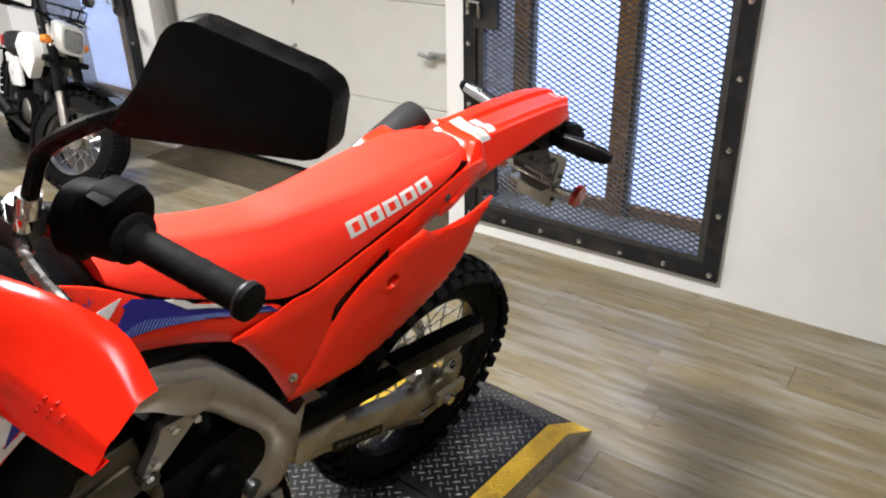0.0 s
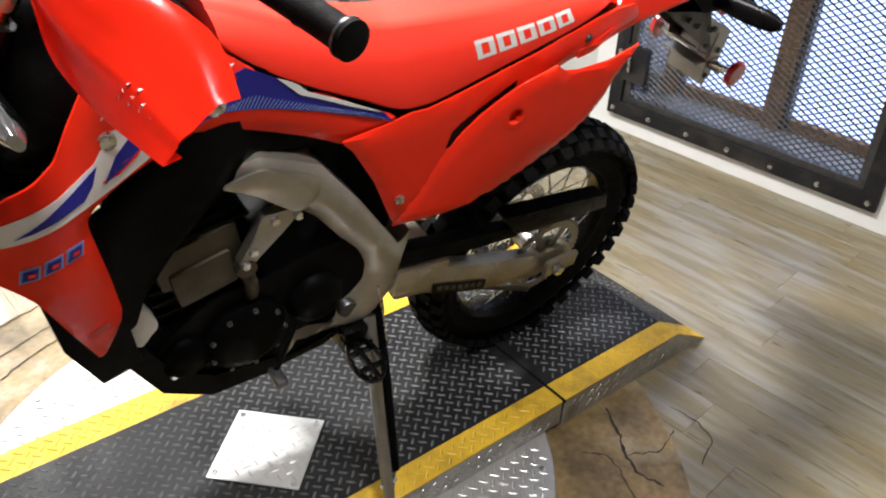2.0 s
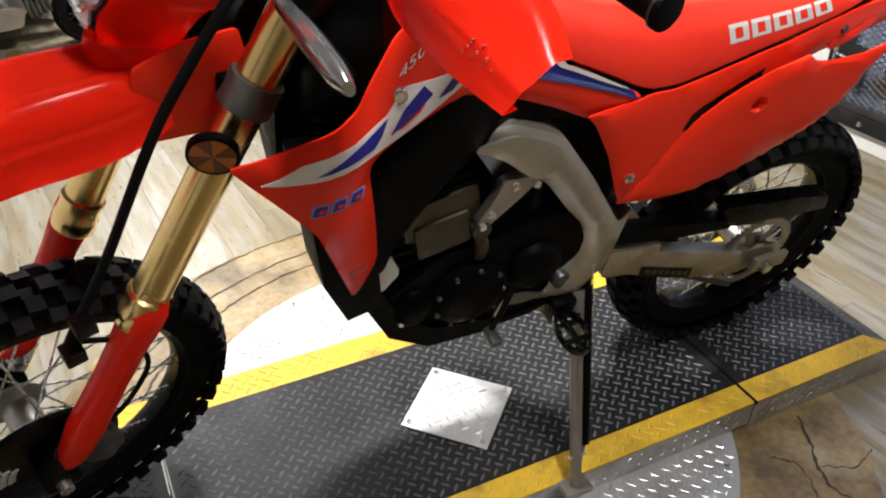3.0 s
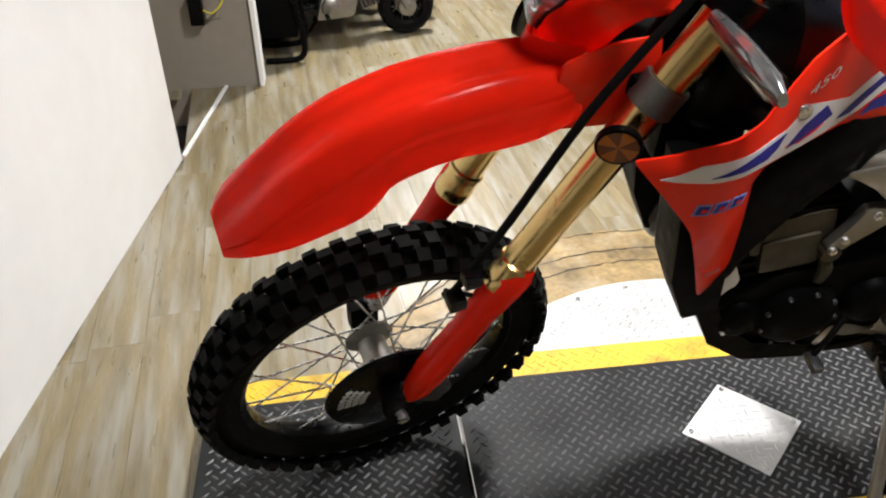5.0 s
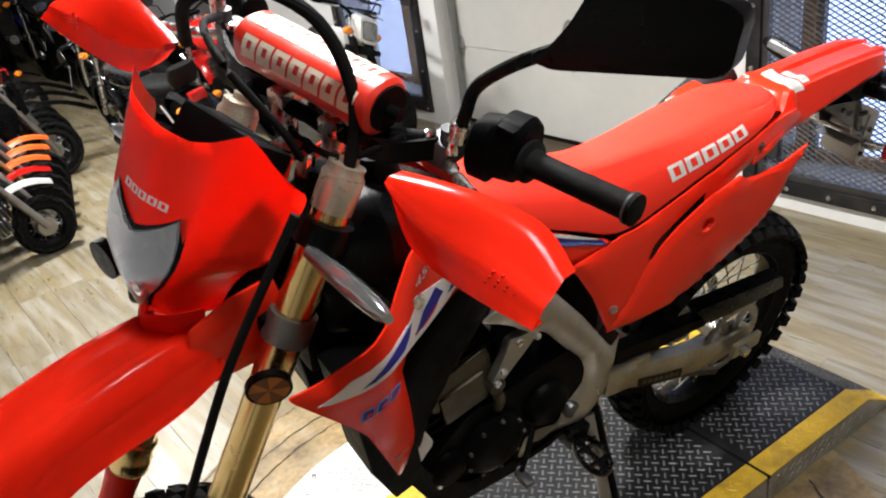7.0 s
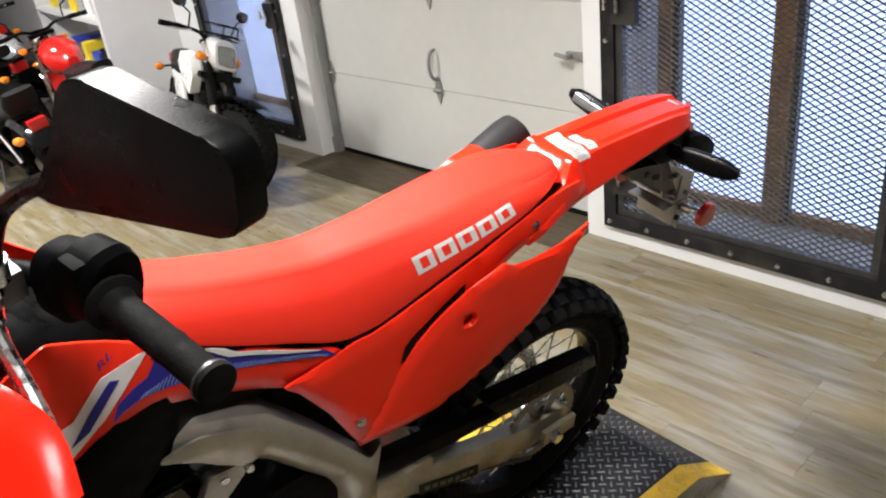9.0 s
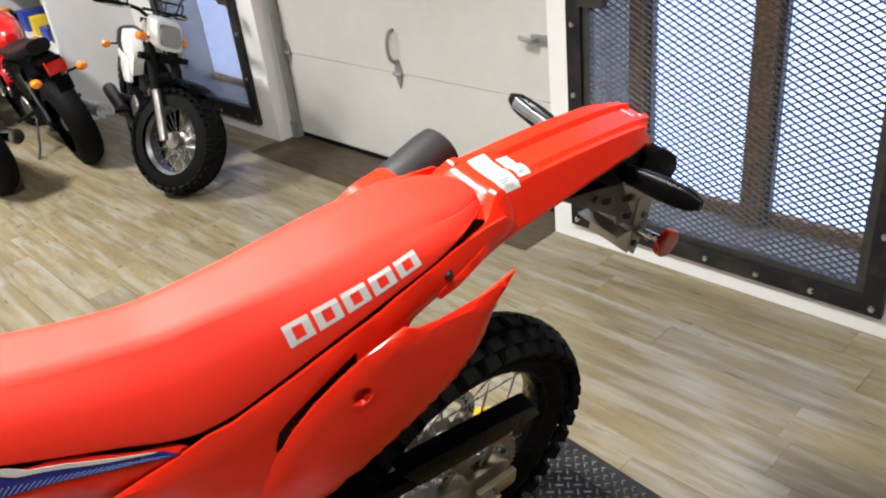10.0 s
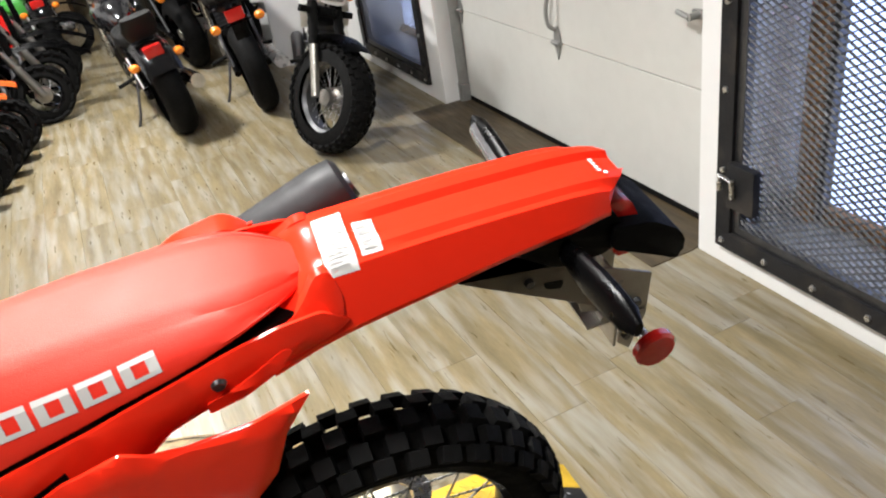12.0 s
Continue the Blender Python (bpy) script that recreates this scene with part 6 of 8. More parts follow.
for s in (1, -1):
    P = [Vector(p) for p in bar_pts(s)]
    e, i0 = Vector((-0.950, s * -0.456, 1.309)), Vector((-0.934, s * -0.295, 1.287))
    d = e - i0
    bm = B()
    loft(bm, [ring(i0.lerp(e, k), d, (0, 0, 1), r, r, 18) for k, r in ((0, 0.029), (0.03, 0.029), (0.05, 0.020), (0.10, 0.0175), (0.55, 0.0168), (0.57, 0.0178), (0.62, 0.0168), (0.93, 0.0172), (0.94, 0.0205), (0.995, 0.0205), (1.0, 0.017))])
    part("grip", bm, RUBBER, bars, "black rubber grip", m=STEER)
    bm = B()
    lathe_ring = [ring(e + d.normalized() * q, d, (0, 0, 1), r, r, 18) for q, r in ((-0.010, 0.0160), (-0.010, 0.0209), (-0.007, 0.0209), (-0.007, 0.0160))]
    loft(bm, lathe_ring)
    part("grip_ring", bm, DARKSTEEL, bars, m=STEER)
    bm = B()
    c = Vector((-0.943, s * -0.258, 1.287))
    loft(bm, [ring((-0.944 + 0.004 * k, s * yy, 1.276 + 0.003 * k), (0, 1, 0), (0, 0, 1), rx, rz, 28, 2.7) for k, (yy, rx, rz) in enumerate(((-0.216, 0.022, 0.036), (-0.222, 0.030, 0.046), (-0.246, 0.032, 0.049), (-0.249, 0.0305, 0.047), (-0.252, 0.032, 0.049), (-0.280, 0.032, 0.047), (-0.288, 0.027, 0.036)))])
    box(bm, -0.014, 0.016, -0.022, 0.004, 0.030, 0.046, 0.005, Matrix.Translation(c))
    cyl(bm, c + Vector((0.025, 0, -0.02)), c + Vector((0.042, 0, -0.02)), 0.010, n=14)
    part("switch_block", bm, MATTEBLACK, bars, "black switch block", m=STEER)
    bm = B()
    box(bm, -0.03, 0.012, -0.018, 0.018, -0.018, 0.018, 0.006, Matrix.Translation((-0.985, s * -0.205, 1.292)))
    cyl(bm, (-1.0, s * -0.215, 1.300), (-1.0, s * -0.215, 1.330), 0.011)
    perch = part("lever_perch", bm, DARKSTEEL, bars, "dark lever perch", m=STEER)
    for q in ((-1.008, -0.192, 1.312), (-1.006, -0.226, 1.312)):
        bm = B()
        lathe(bm, [(0.0001, 0.008), (0.007, 0.007), (0.009, 0.0), (0.009, -0.01)], "z", 14, (q[0], s * q[1], q[2]))
        part("perch_bolt", bm, CHROME, perch, m=STEER)
    bm = B()
    tube(bm, spline([(-1.000, s * -0.210, 1.290), (-1.026, s * -0.26, 1.284), (-1.042, s * -0.325, 1.276), (-1.060, s * -0.385, 1.272), (-1.076, s * -0.418, 1.273)], 6), [0.008] * 20 + [0.0075] * 5, 10)
    bmesh.ops.create_uvsphere(bm, u_segments=12, v_segments=8, radius=0.011, matrix=Matrix.Translation((-1.078, s * -0.422, 1.273)))
    part("lever", bm, STEEL, perch, "silver hand lever", m=STEER)
    # mirror
    bm = B()
    tube(bm, spline([(-1.000, s * -0.228, 1.325), (-0.998, s * -0.235, 1.360), (-0.985, s * -0.238, 1.392), (-0.980, s * -0.280, 1.436), (-0.972, s * -0.325, 1.470)], 5), 0.0085, 10)
    stem = part("mirror_stem", bm, BLACK, bars, "black mirror stem", m=STEER)
    bm = B()
    pts = [(-0.308, 1.452), (-0.340, 1.508), (-0.362, 1.568), (-0.380, 1.581), (-0.488, 1.578), (-0.504, 1.568), (-0.507, 1.516), (-0.496, 1.504), (-0.332, 1.453)]
    rp = round_poly(pts, 0.008)
    slab(bm, rp, -0.016, 0.010, 0.007)
    for v in bm.verts:
        x, y_, z = v.co
        v.co = Vector((-0.968 + (-0.33 - x) * 0.13 + y_, s * x, z))
    mh = part("mirror_housing", bm, BLACK, stem, "black plastic mirror housing", m=STEER)
    bm = B()
    slab(bm, [(a_ * 0.93 - 0.029, (b_ - 1.51) * 0.9 + 1.51) for a_, b_ in rp], 0.0105, 0.0115)
    for v in bm.verts:
        x, y_, z = v.co
        v.co = Vector((-0.968 + (-0.33 - x) * 0.13 + y_, s * x, z))
    part("mirror_glass", bm, CHROME, mh, m=STEER)
    # hand guard: a bent red shell before the grip
    lo = spline([(-1.108, -0.214, 1.300), (-1.122, -0.245, 1.266), (-1.136, -0.290, 1.250), (-1.152, -0.375, 1.262), (-1.158, -0.460, 1.276)], 5)
    up = spline([(-1.106, -0.212, 1.312), (-1.098, -0.265, 1.322), (-1.090, -0.328, 1.330), (-1.082, -0.400, 1.326), (-1.102, -0.456, 1.308)], 5)

    def shell(t, a):
        i = min(len(lo) - 2, int(t * (len(lo) - 1)))
        f = t * (len(lo) - 1) - i
        l, u = Vector(lo[i]).lerp(Vector(lo[i + 1]), f), Vector(up[i]).lerp(Vector(up[i + 1]), f)
        h = 0.016 * math.sin(math.pi * min(1, 0.12 + t * 0.80)) * (1 - (2 * a - 1) ** 2) + 0.006 * clamp01(1 - abs(a - 0.45) / 0.12)
        p = l.lerp(u, a) + Vector((-0.92, 0, 0.25)) * h
        return Vector((p.x, s * p.y, p.z))

    bm = B()
    rows = []
    for k in range(19):
        t = k / 18
        row = [shell(t, 0) + Vector((0.018, 0, 0.0))] + [shell(t, j / 10) for j in range(11)] + [shell(t, 1) + Vector((0.022, 0, -0.004))]
        rows.append(row)
    loft(bm, rows, False)
    bmesh.ops.solidify(bm, geom=bm.faces[:], thickness=0.003)
    hgd = part("hand_guard", bm, RED, bars, "red plastic hand guard", m=STEER, angle=50)
    for r_ in range(3):
        for c_ in range(4 - r_):
            p0 = shell(0.76 + c_ * 0.035, 0.28 + r_ * 0.09 + c_ * 0.02)
            bm = B()
            box(bm, p0.x - 0.0006, p0.x + 0.003, p0.y - 0.0011, p0.y + 0.0011, p0.z - 0.002, p0.z + 0.002)
            part("guard_slot", bm, REDLENS, hgd, m=STEER, smooth=False)
for s in (1, -1):
    # black bracket of the hand guard, bolted at the bar
    bm = B()
    rows = []
    for p in spline([(-1.030, s * -0.085, 1.268), (-1.040, s * -0.120, 1.272), (-1.035, s * -0.165, 1.286), (-1.012, s * -0.205, 1.300)], 5):
        p = Vector(p)
        rows.append([p + Vector((-0.004, 0, -0.016)), p + Vector((0.004, 0, -0.016)), p + Vector((0.004, 0, 0.016)), p + Vector((-0.004, 0, 0.016))])
    loft(bm, rows)
    part("guard_bracket", bm, BLACK, bars, "dark bent guard bracket", m=STEER, smooth=False)
    bm = B()
    cyl(bm, (-1.000, s * -0.226, 1.318), (-0.999, s * -0.230, 1.345), 0.0125, n=16)
    part("mirror_socket", bm, STEEL, bars, "silver mirror socket", m=STEER)
# cables at the bars
for pts, r in (([(-1.10, 0.17, 1.33), (-1.13, 0.11, 1.42), (-1.10, 0.03, 1.46), (-1.06, -0.05, 1.43), (-1.05, -0.10, 1.34), (-1.08, -0.115, 1.24), (-1.13, -0.12, 1.16)], 0.0088),
               ([(-1.02, 0.20, 1.33), (-1.09, 0.14, 1.36), (-1.12, 0.05, 1.34), (-1.10, -0.03, 1.27), (-1.08, -0.04, 1.20)], 0.006),
               ([(-1.02, -0.16, 1.30), (-1.07, -0.10, 1.26), (-1.06, 0.0, 1.24), (-1.02, 0.06, 1.22)], 0.005)):
    bm = B()
    tube(bm, spline(pts, 6), r, 10)
    part("cable", bm, RUBBER, bars, "black control cable", m=STEER)
bm = B()
lathe(bm, [(0.0001, 0.03), (0.014, 0.03), (0.016, 0.026), (0.030, 0.026), (0.032, 0.020), (0.030, -0.03)], "z", 24, (-1.083, -0.015, 1.215))
part("stem_nut", bm, CHROME, bars, "silver stem nut", m=STEER)


# ---- the other bikes ----
ORANGE = mat("orange plastic", (0.80, 0.16, 0.02), 0.35, var=0.05)
WHITEPL = mat("white plastic", (0.78, 0.78, 0.76), 0.32, var=0.05, scale=6)
GREEN = mat("green plastic", (0.06, 0.36, 0.05), 0.35, var=0.06)
BLUEPL = mat("blue plastic", (0.03, 0.06, 0.40), 0.35, var=0.06)
GLOSSRED = mat("glossy red paint", (0.62, 0.015, 0.012), 0.16, var=0.03, coat=0.8)
GLOSSBLACK = mat("glossy black paint", (0.008, 0.008, 0.009), 0.12, var=0.05, coat=0.6)
SILVERPL = mat("silver paint", (0.55, 0.56, 0.57), 0.3, metal=0.5, var=0.06)
LEATHER = mat("black seat leather", (0.006, 0.006, 0.006), 0.5, var=0.2, bump=0.2, bscale=300, spec=0.2)
ORANGELENS = mat("orange indicator lens", (0.85, 0.24, 0.02), 0.2, var=0.05, coat=0.5)
YELLOWTAG = mat("yellow tag", (0.80, 0.58, 0.03), 0.5, var=0.05)


def plain_wheel(name, parent, cx, R, w, rim_mat, spokes=14, knob=True):
    rim_r = R * (0.62 if R < 0.22 or w > 0.14 else 0.70)
    bm = B()
    lathe(bm, [(rim_r - 0.014, -w * 0.22), (rim_r - 0.014, w * 0.22), (rim_r + 0.006, w * 0.32), (rim_r + 0.006, -w * 0.32), (rim_r - 0.014, -w * 0.22)], "y", 32, (cx, 0, R))
    rim = part(name, bm, rim_mat, parent)
    prof = []
    for a in range(9):
        k = math.pi * a / 8
        prof.append((rim_r + 0.002 + (R - (0.010 if knob else 0) - rim_r) * math.sin(k) ** 0.7, -w / 2 * math.cos(k)))
    bm = B()
    lathe(bm, prof, "y", 40, (cx, 0, R), False)
    part("tyre", bm, RUBBER, rim)
    if knob:
        v, f = knobs(cx, R, R, w, int(R * 95), [(0, 0, 1.1), (-w * 0.30, 0.5, 0.9), (w * 0.30, 0.5, 0.9), (-w * 0.45, 0, 0.7), (w * 0.45, 0, 0.7)], 0.04, 0.012)
        me = bpy.data.meshes.new("tread")
        me.from_pydata(v, [], f)
        me.materials.append(RUBBER)
        o = new("tread", me)
        o.parent = rim
        tagged(o, kind="stuff")
    bm = B()
    lathe(bm, [(0.01, -0.06), (0.05, -0.055), (0.055, -0.03), (0.03, -0.02), (0.03, 0.02), (0.055, 0.03), (0.05, 0.055), (0.01, 0.06)], "y", 16, (cx, 0, R))
    part("hub", bm, ALU, rim)
    for i in range(spokes):
        a = 2 * math.pi * i / spokes
        b = a + (0.5 if i % 2 else -0.5)
        bm = B()
        cyl(bm, (cx + 0.045 * math.cos(b), 0.03 * (1 if i % 2 else -1), R + 0.045 * math.sin(b)), (cx + rim_r * math.cos(a), 0, R + rim_r * math.sin(a)), 0.0028 if spokes > 8 else 0.016, n=5)
        part("spoke", bm, STEEL if spokes > 8 else rim_mat, rim)
    return rim


def moto(name, m, label, style, body, base, rf, rr, wf, wr, seat_z, bar_z, fender, frame=None, group="", tag=False, spokes=14, knob=True, rim=None, forkm=None, lens=None, bar_w=0.36, steer=0):
    """A small-scale motorcycle: x ahead, rear contact at the origin. style: dirt, cruiser, naked or trail."""
    th = thing(name, m, label, "motorcycle", group)
    frame = frame or BLACK
    rim = rim or BLACK
    P = lambda n, bm, ma, lb="", par=None: part(n, bm, ma, par or th, lb)
    k = base / 1.2
    plain_wheel("rear_wheel", th, 0, rr, wr, rim, spokes, knob)
    fw = plain_wheel("front_wheel", th, base, rf, wf, rim, spokes, knob)
    rake = {"dirt": 0.48, "cruiser": 0.62, "naked": 0.42, "trail": 0.48}[style]
    top = Vector((base - (bar_z - 0.06 - rf) * math.tan(rake) + 0.03, 0, bar_z - 0.06))
    fm = forkm or STEEL
    for s in (-1, 1):
        bm = B()
        a, b = Vector((base, s * (wf / 2 + 0.035), rf)), top + Vector((0, s * 0.085, 0))
        mid = a.lerp(b, 0.45)
        cyl(bm, a, mid, 0.026)
        cyl(bm, mid, b, 0.020)
        leg = P("fork_leg", bm, fm)
        if style == "trail":
            bm = B()
            loft(bm, [ring(a.lerp(b, 0.42 + 0.035 * i), b - a, (0, 1, 0), 0.034 if i % 2 else 0.028, 0.034 if i % 2 else 0.028, 14) for i in range(12)])
            P("fork_gaiter", bm, RUBBER, "black rubber fork gaiter", leg)
        bm = B()
        cyl(bm, (0, s * (wr / 2 + 0.03), rr), (0.36 * k, s * 0.10, rr + 0.06), 0.022)
        P("swingarm", bm, frame)
        bm = B()
        cyl(bm, (0.04, s * (wr / 2 + 0.035), rr + 0.05), (0.16 * k, s * 0.12, seat_z - 0.12), 0.022 if style == "cruiser" else 0.014)
        P("shock", bm, CHROME if style == "cruiser" else DARKSTEEL)
        bm = B()
        cyl(bm, (0.42 * k, s * 0.10, rr + 0.02), (0.42 * k, s * 0.24, rr + 0.0), 0.014)
        P("foot_peg", bm, RUBBER)
    bm = B()
    for z in (top.z - 0.12, top.z):
        c = top + Vector((0.05 * (top.z - z) / 0.12, 0, z - top.z))
        box(bm, c.x - 0.03, c.x + 0.03, -0.10, 0.10, z - 0.015, z + 0.015, 0.006)
    P("triple_clamp", bm, BLACK if style == "trail" else frame)
    bm = B()
    hb = []
    bx = top.x - 0.02
    for s in (1, -1):
        tube(bm, spline([(bx, 0, top.z + 0.03), (bx, s * 0.06, top.z + 0.03), (bx - 0.01, s * 0.14, bar_z), (bx - 0.07, s * bar_w * 0.7, bar_z + 0.005), (bx - 0.10, s * bar_w, bar_z)], 4), 0.012, 8)
    hbp = P("handlebar", bm, frame if style != "cruiser" else CHROME)
    for s in (1, -1):
        bm = B()
        cyl(bm, (bx - 0.055, s * (bar_w - 0.13), bar_z + 0.004), (bx - 0.102, s * (bar_w + 0.01), bar_z), 0.018)
        P("grip", bm, RUBBER, "", hbp)
        bm = B()
        tube(bm, [(bx - 0.01, s * (bar_w - 0.17), bar_z), (bx + 0.03, s * (bar_w - 0.08), bar_z - 0.01), (bx - 0.02, s * bar_w, bar_z - 0.015)], 0.006, 6)
        P("lever", bm, STEEL, "", hbp)
        if style != "dirt":
            bm = B()
            tube(bm, [(bx - 0.02, s * (bar_w - 0.16), bar_z), (bx - 0.01, s * (bar_w - 0.14), bar_z + 0.10), (bx - 0.03, s * (bar_w - 0.07), bar_z + 0.14)], 0.006, 6)
            st = P("mirror_stem", bm, BLACK, "", hbp)
            bm = B()
            loft(bm, [ring((bx - 0.03 + d, s * (bar_w - 0.06), bar_z + 0.16), (1, 0, 0), (0, 0, 1), r, r * 0.62, 16) for d, r in ((-0.012, 0.058), (0.0, 0.062), (0.02, 0.035))])
            P("mirror", bm, GLOSSBLACK, "", st)
    # engine
    bm = B()
    slab(bm, round_poly([(0.30 * k, rr - 0.06), (0.78 * k, rr - 0.08), (0.84 * k, rr + 0.06), (0.70 * k, rr + 0.20), (0.36 * k, rr + 0.16)], 0.04), -0.11, 0.11, 0.02)
    P("engine", bm, SILVERPL if style == "dirt" and body is WHITEPL else ENGINE)
    for s in (-1, 1):
        bm = B()
        lathe(bm, [(0.0001, s * 0.135), (0.06, s * 0.132), (0.085, s * 0.118), (0.09, s * 0.10)], "y", 20, (0.50 * k, 0, rr + 0.04))
        P("engine_cover", bm, CHROME if style == "cruiser" else ALU)
    bm = B()
    box(bm, -0.07, 0.07, -0.075, 0.075, -0.10, 0.12, 0.015, Matrix.Translation((0.68 * k, 0, rr + 0.24)) @ Matrix.Rotation(0.35, 4, "Y"))
    for i in range(6):
        box(bm, -0.085, 0.085, -0.09, 0.09, -0.08 + i * 0.03, -0.07 + i * 0.03, 0, Matrix.Translation((0.68 * k, 0, rr + 0.24)) @ Matrix.Rotation(0.35, 4, "Y"))
    tagged(P("cylinder", bm, DARKSTEEL), kind="stuff")
    bm = B()
    tube(bm, spline([(0.76 * k, -0.05, rr + 0.22), (0.90 * k, -0.10, rr + 0.10), (0.70 * k, -0.15, rr - 0.06), (0.30 * k, -0.17, rr - 0.02)], 5), 0.02, 10)
    P("exhaust_pipe", bm, CHROME if style == "cruiser" else DARKSTEEL)
    bm = B()
    z1 = rr + (0.02 if style != "dirt" else 0.22)
    cyl(bm, (0.34 * k, -0.175, rr - 0.02 if style != "dirt" else rr + 0.10), (-0.16, -0.185, z1), 0.042, 0.05)
    P("muffler", bm, SILVERPL if style == "naked" else (CHROME if style == "cruiser" else DARKSTEEL))
    # tank and seat
    tz = seat_z + (0.10 if style != "dirt" else 0.04)
    bm = B()
    rows = []
    for t, w, h in ((0, 0.05, 0.05), (0.10, 0.11, 0.10), (0.35, 0.155, 0.13), (0.65, 0.14, 0.12), (0.92, 0.08, 0.09), (1, 0.04, 0.05)):
        x = (0.88 - 0.42 * t) * k
        rows.append(ring((x, 0, tz - 0.02 - 0.06 * t), (1, 0, 0), (0, 0, 1), w * {"dirt": 0.75, "trail": 0.62}.get(style, 1.0), h * (0.8 if style == "trail" else 1.0), 18, 2.4))
    loft(bm, rows)
    P("tank", bm, body)
    bm = B()
    rows = []
    back = -0.14 if style != "cruiser" else 0.02
    lift = {"dirt": 0.05, "cruiser": 0.03, "naked": 0.10, "trail": 0.04}[style]
    for i in range(10):
        t = i / 9
        x = 0.52 * k + (back - 0.52 * k) * t
        w = 0.075 + 0.06 * math.sin(math.pi * min(1, t * 0.9 + 0.1)) if style != "dirt" else 0.07 + 0.02 * math.sin(math.pi * t)
        z = seat_z + lift * t * t + (0.0 if t > 0.1 else -0.02)
        rows.append(ring((x, 0, z - 0.03), (1, 0, 0), (0, 0, 1), w, 0.045 if style != "cruiser" else 0.06, 16, 2.8))
    loft(bm, rows)
    P("seat", bm, LEATHER)
    # fenders
    bm = B()
    rows = []
    span = (-0.5, 0.75) if style in ("dirt", "trail") else (-0.2, 1.3)
    for i in range(14):
        a = math.pi / 2 + span[0] * 1.0 + (span[1] - span[0]) * i / 13
        gap = (rf + 0.20 if style == "dirt" else rf + 0.035)
        wv = wf / 2 + 0.02
        if style == "dirt":
            x = base + 0.36 - 0.62 * i / 13
            z = rf * 2 + 0.06 + 0.10 * math.sin(math.pi * min(1, 0.15 + i / 13 * 0.8)) - 0.10 * (1 - i / 13) ** 2
            c = Vector((x, 0, z))
            rows.append([c + Vector((0, -wv, -0.03)), c + Vector((0, -wv * 0.6, 0)), c, c + Vector((0, wv * 0.6, 0)), c + Vector((0, wv, -0.03))])
        else:
            c = Vector((base, 0, rf))
            er = Vector((math.cos(a), 0, math.sin(a)))
            rows.append([c + er * (gap - 0.02) + Vector((0, -wv, 0)), c + er * gap + Vector((0, -wv * 0.6, 0)), c + er * (gap + 0.006), c + er * gap + Vector((0, wv * 0.6, 0)), c + er * (gap - 0.02) + Vector((0, wv, 0))])
    loft(bm, rows, False)
    bmesh.ops.solidify(bm, geom=bm.faces[:], thickness=0.004)
    P("front_fender", bm, fender)
    bm = B()
    rows = []
    for i in range(12):
        t = i / 11
        if style == "cruiser":
            a = 0.55 + 1.5 * t
            er = Vector((-math.cos(a), 0, math.sin(a)))
            c = Vector((0, 0, rr)) + er * (rr + 0.04)
            wv = wr / 2 + 0.03
        else:
            c = Vector((0.05 - 0.42 * t, 0, seat_z - 0.03 + 0.06 * t - (0.10 * t * t if style == "trail" else 0)))
            wv = 0.075 - 0.02 * t
        rows.append([c + Vector((0, -wv, -0.035)), c + Vector((0, -wv * 0.7, 0)), c + Vector((0, 0, 0.008)), c + Vector((0, wv * 0.7, 0)), c + Vector((0, wv, -0.035))])
    loft(bm, rows, False)
    bmesh.ops.solidify(bm, geom=bm.faces[:], thickness=0.004)
    P("rear_fender", bm, fender if style != "naked" else BLACK)
    for s in (-1, 1):
        bm = B()
        slab(bm, round_poly([(0.08 * k, seat_z - 0.06), (0.40 * k, seat_z - 0.04), (0.46 * k, rr + 0.20), (0.20 * k, rr + 0.16)], 0.03), min(s * 0.10, s * 0.125), max(s * 0.10, s * 0.125), 0.008)
        P("side_panel", bm, body if style in ("dirt", "trail") else BLACK)
        if style == "dirt":
            bm = B()
            slab(bm, round_poly([(0.50 * k, seat_z + 0.01), (0.86 * k, seat_z + 0.06), (0.98 * k, seat_z - 0.02), (0.88 * k, seat_z - 0.20), (0.70 * k, seat_z - 0.14)], 0.03), min(s * 0.115, s * 0.14), max(s * 0.115, s * 0.14), 0.008)
            P("shroud", bm, body)
    hx, hz = top.x + 0.10, top.z - 0.06
    if style == "dirt":
        bm = B()
        slab(bm, round_poly([(hx - 0.01, hz - 0.12), (hx + 0.03, hz - 0.10), (hx + 0.01, hz + 0.11), (hx - 0.02, hz + 0.11)], 0.01), -0.09, 0.09, 0.008)
        P("number_plate", bm, body if body in (WHITEPL, GREEN) else fender)
    else:
        bm = B()
        if style == "trail":
            loft(bm, [ring((hx + d, 0, hz + u), (1, 0, 0.25), (0, 0, 1), w_, h_, 20, 4.5) for d, u, w_, h_ in ((-0.12, 0.03, 0.05, 0.05), (-0.06, 0.02, 0.105, 0.085), (0.0, 0.0, 0.115, 0.098), (0.028, -0.004, 0.105, 0.088))])
        else:
            lathe(bm, [(0.02, -0.10), (0.07, -0.06), (0.088, 0.0), (0.085, 0.012)], "x", 24, (hx + 0.02, 0, hz))
        hl = P("headlight", bm, body if style == "trail" else CHROME)
        bm = B()
        if style == "trail":
            loft(bm, [ring((hx + d, 0, hz - 0.002), (1, 0, 0.25), (0, 0, 1), w_, h_, 20, 6) for d, w_, h_ in ((0.026, 0.084, 0.066), (0.040, 0.082, 0.064), (0.044, 0.070, 0.054))])
        else:
            lathe(bm, [(0.0001, 0.022), (0.05, 0.020), (0.083, 0.010)], "x", 24, (hx + 0.02, 0, hz))
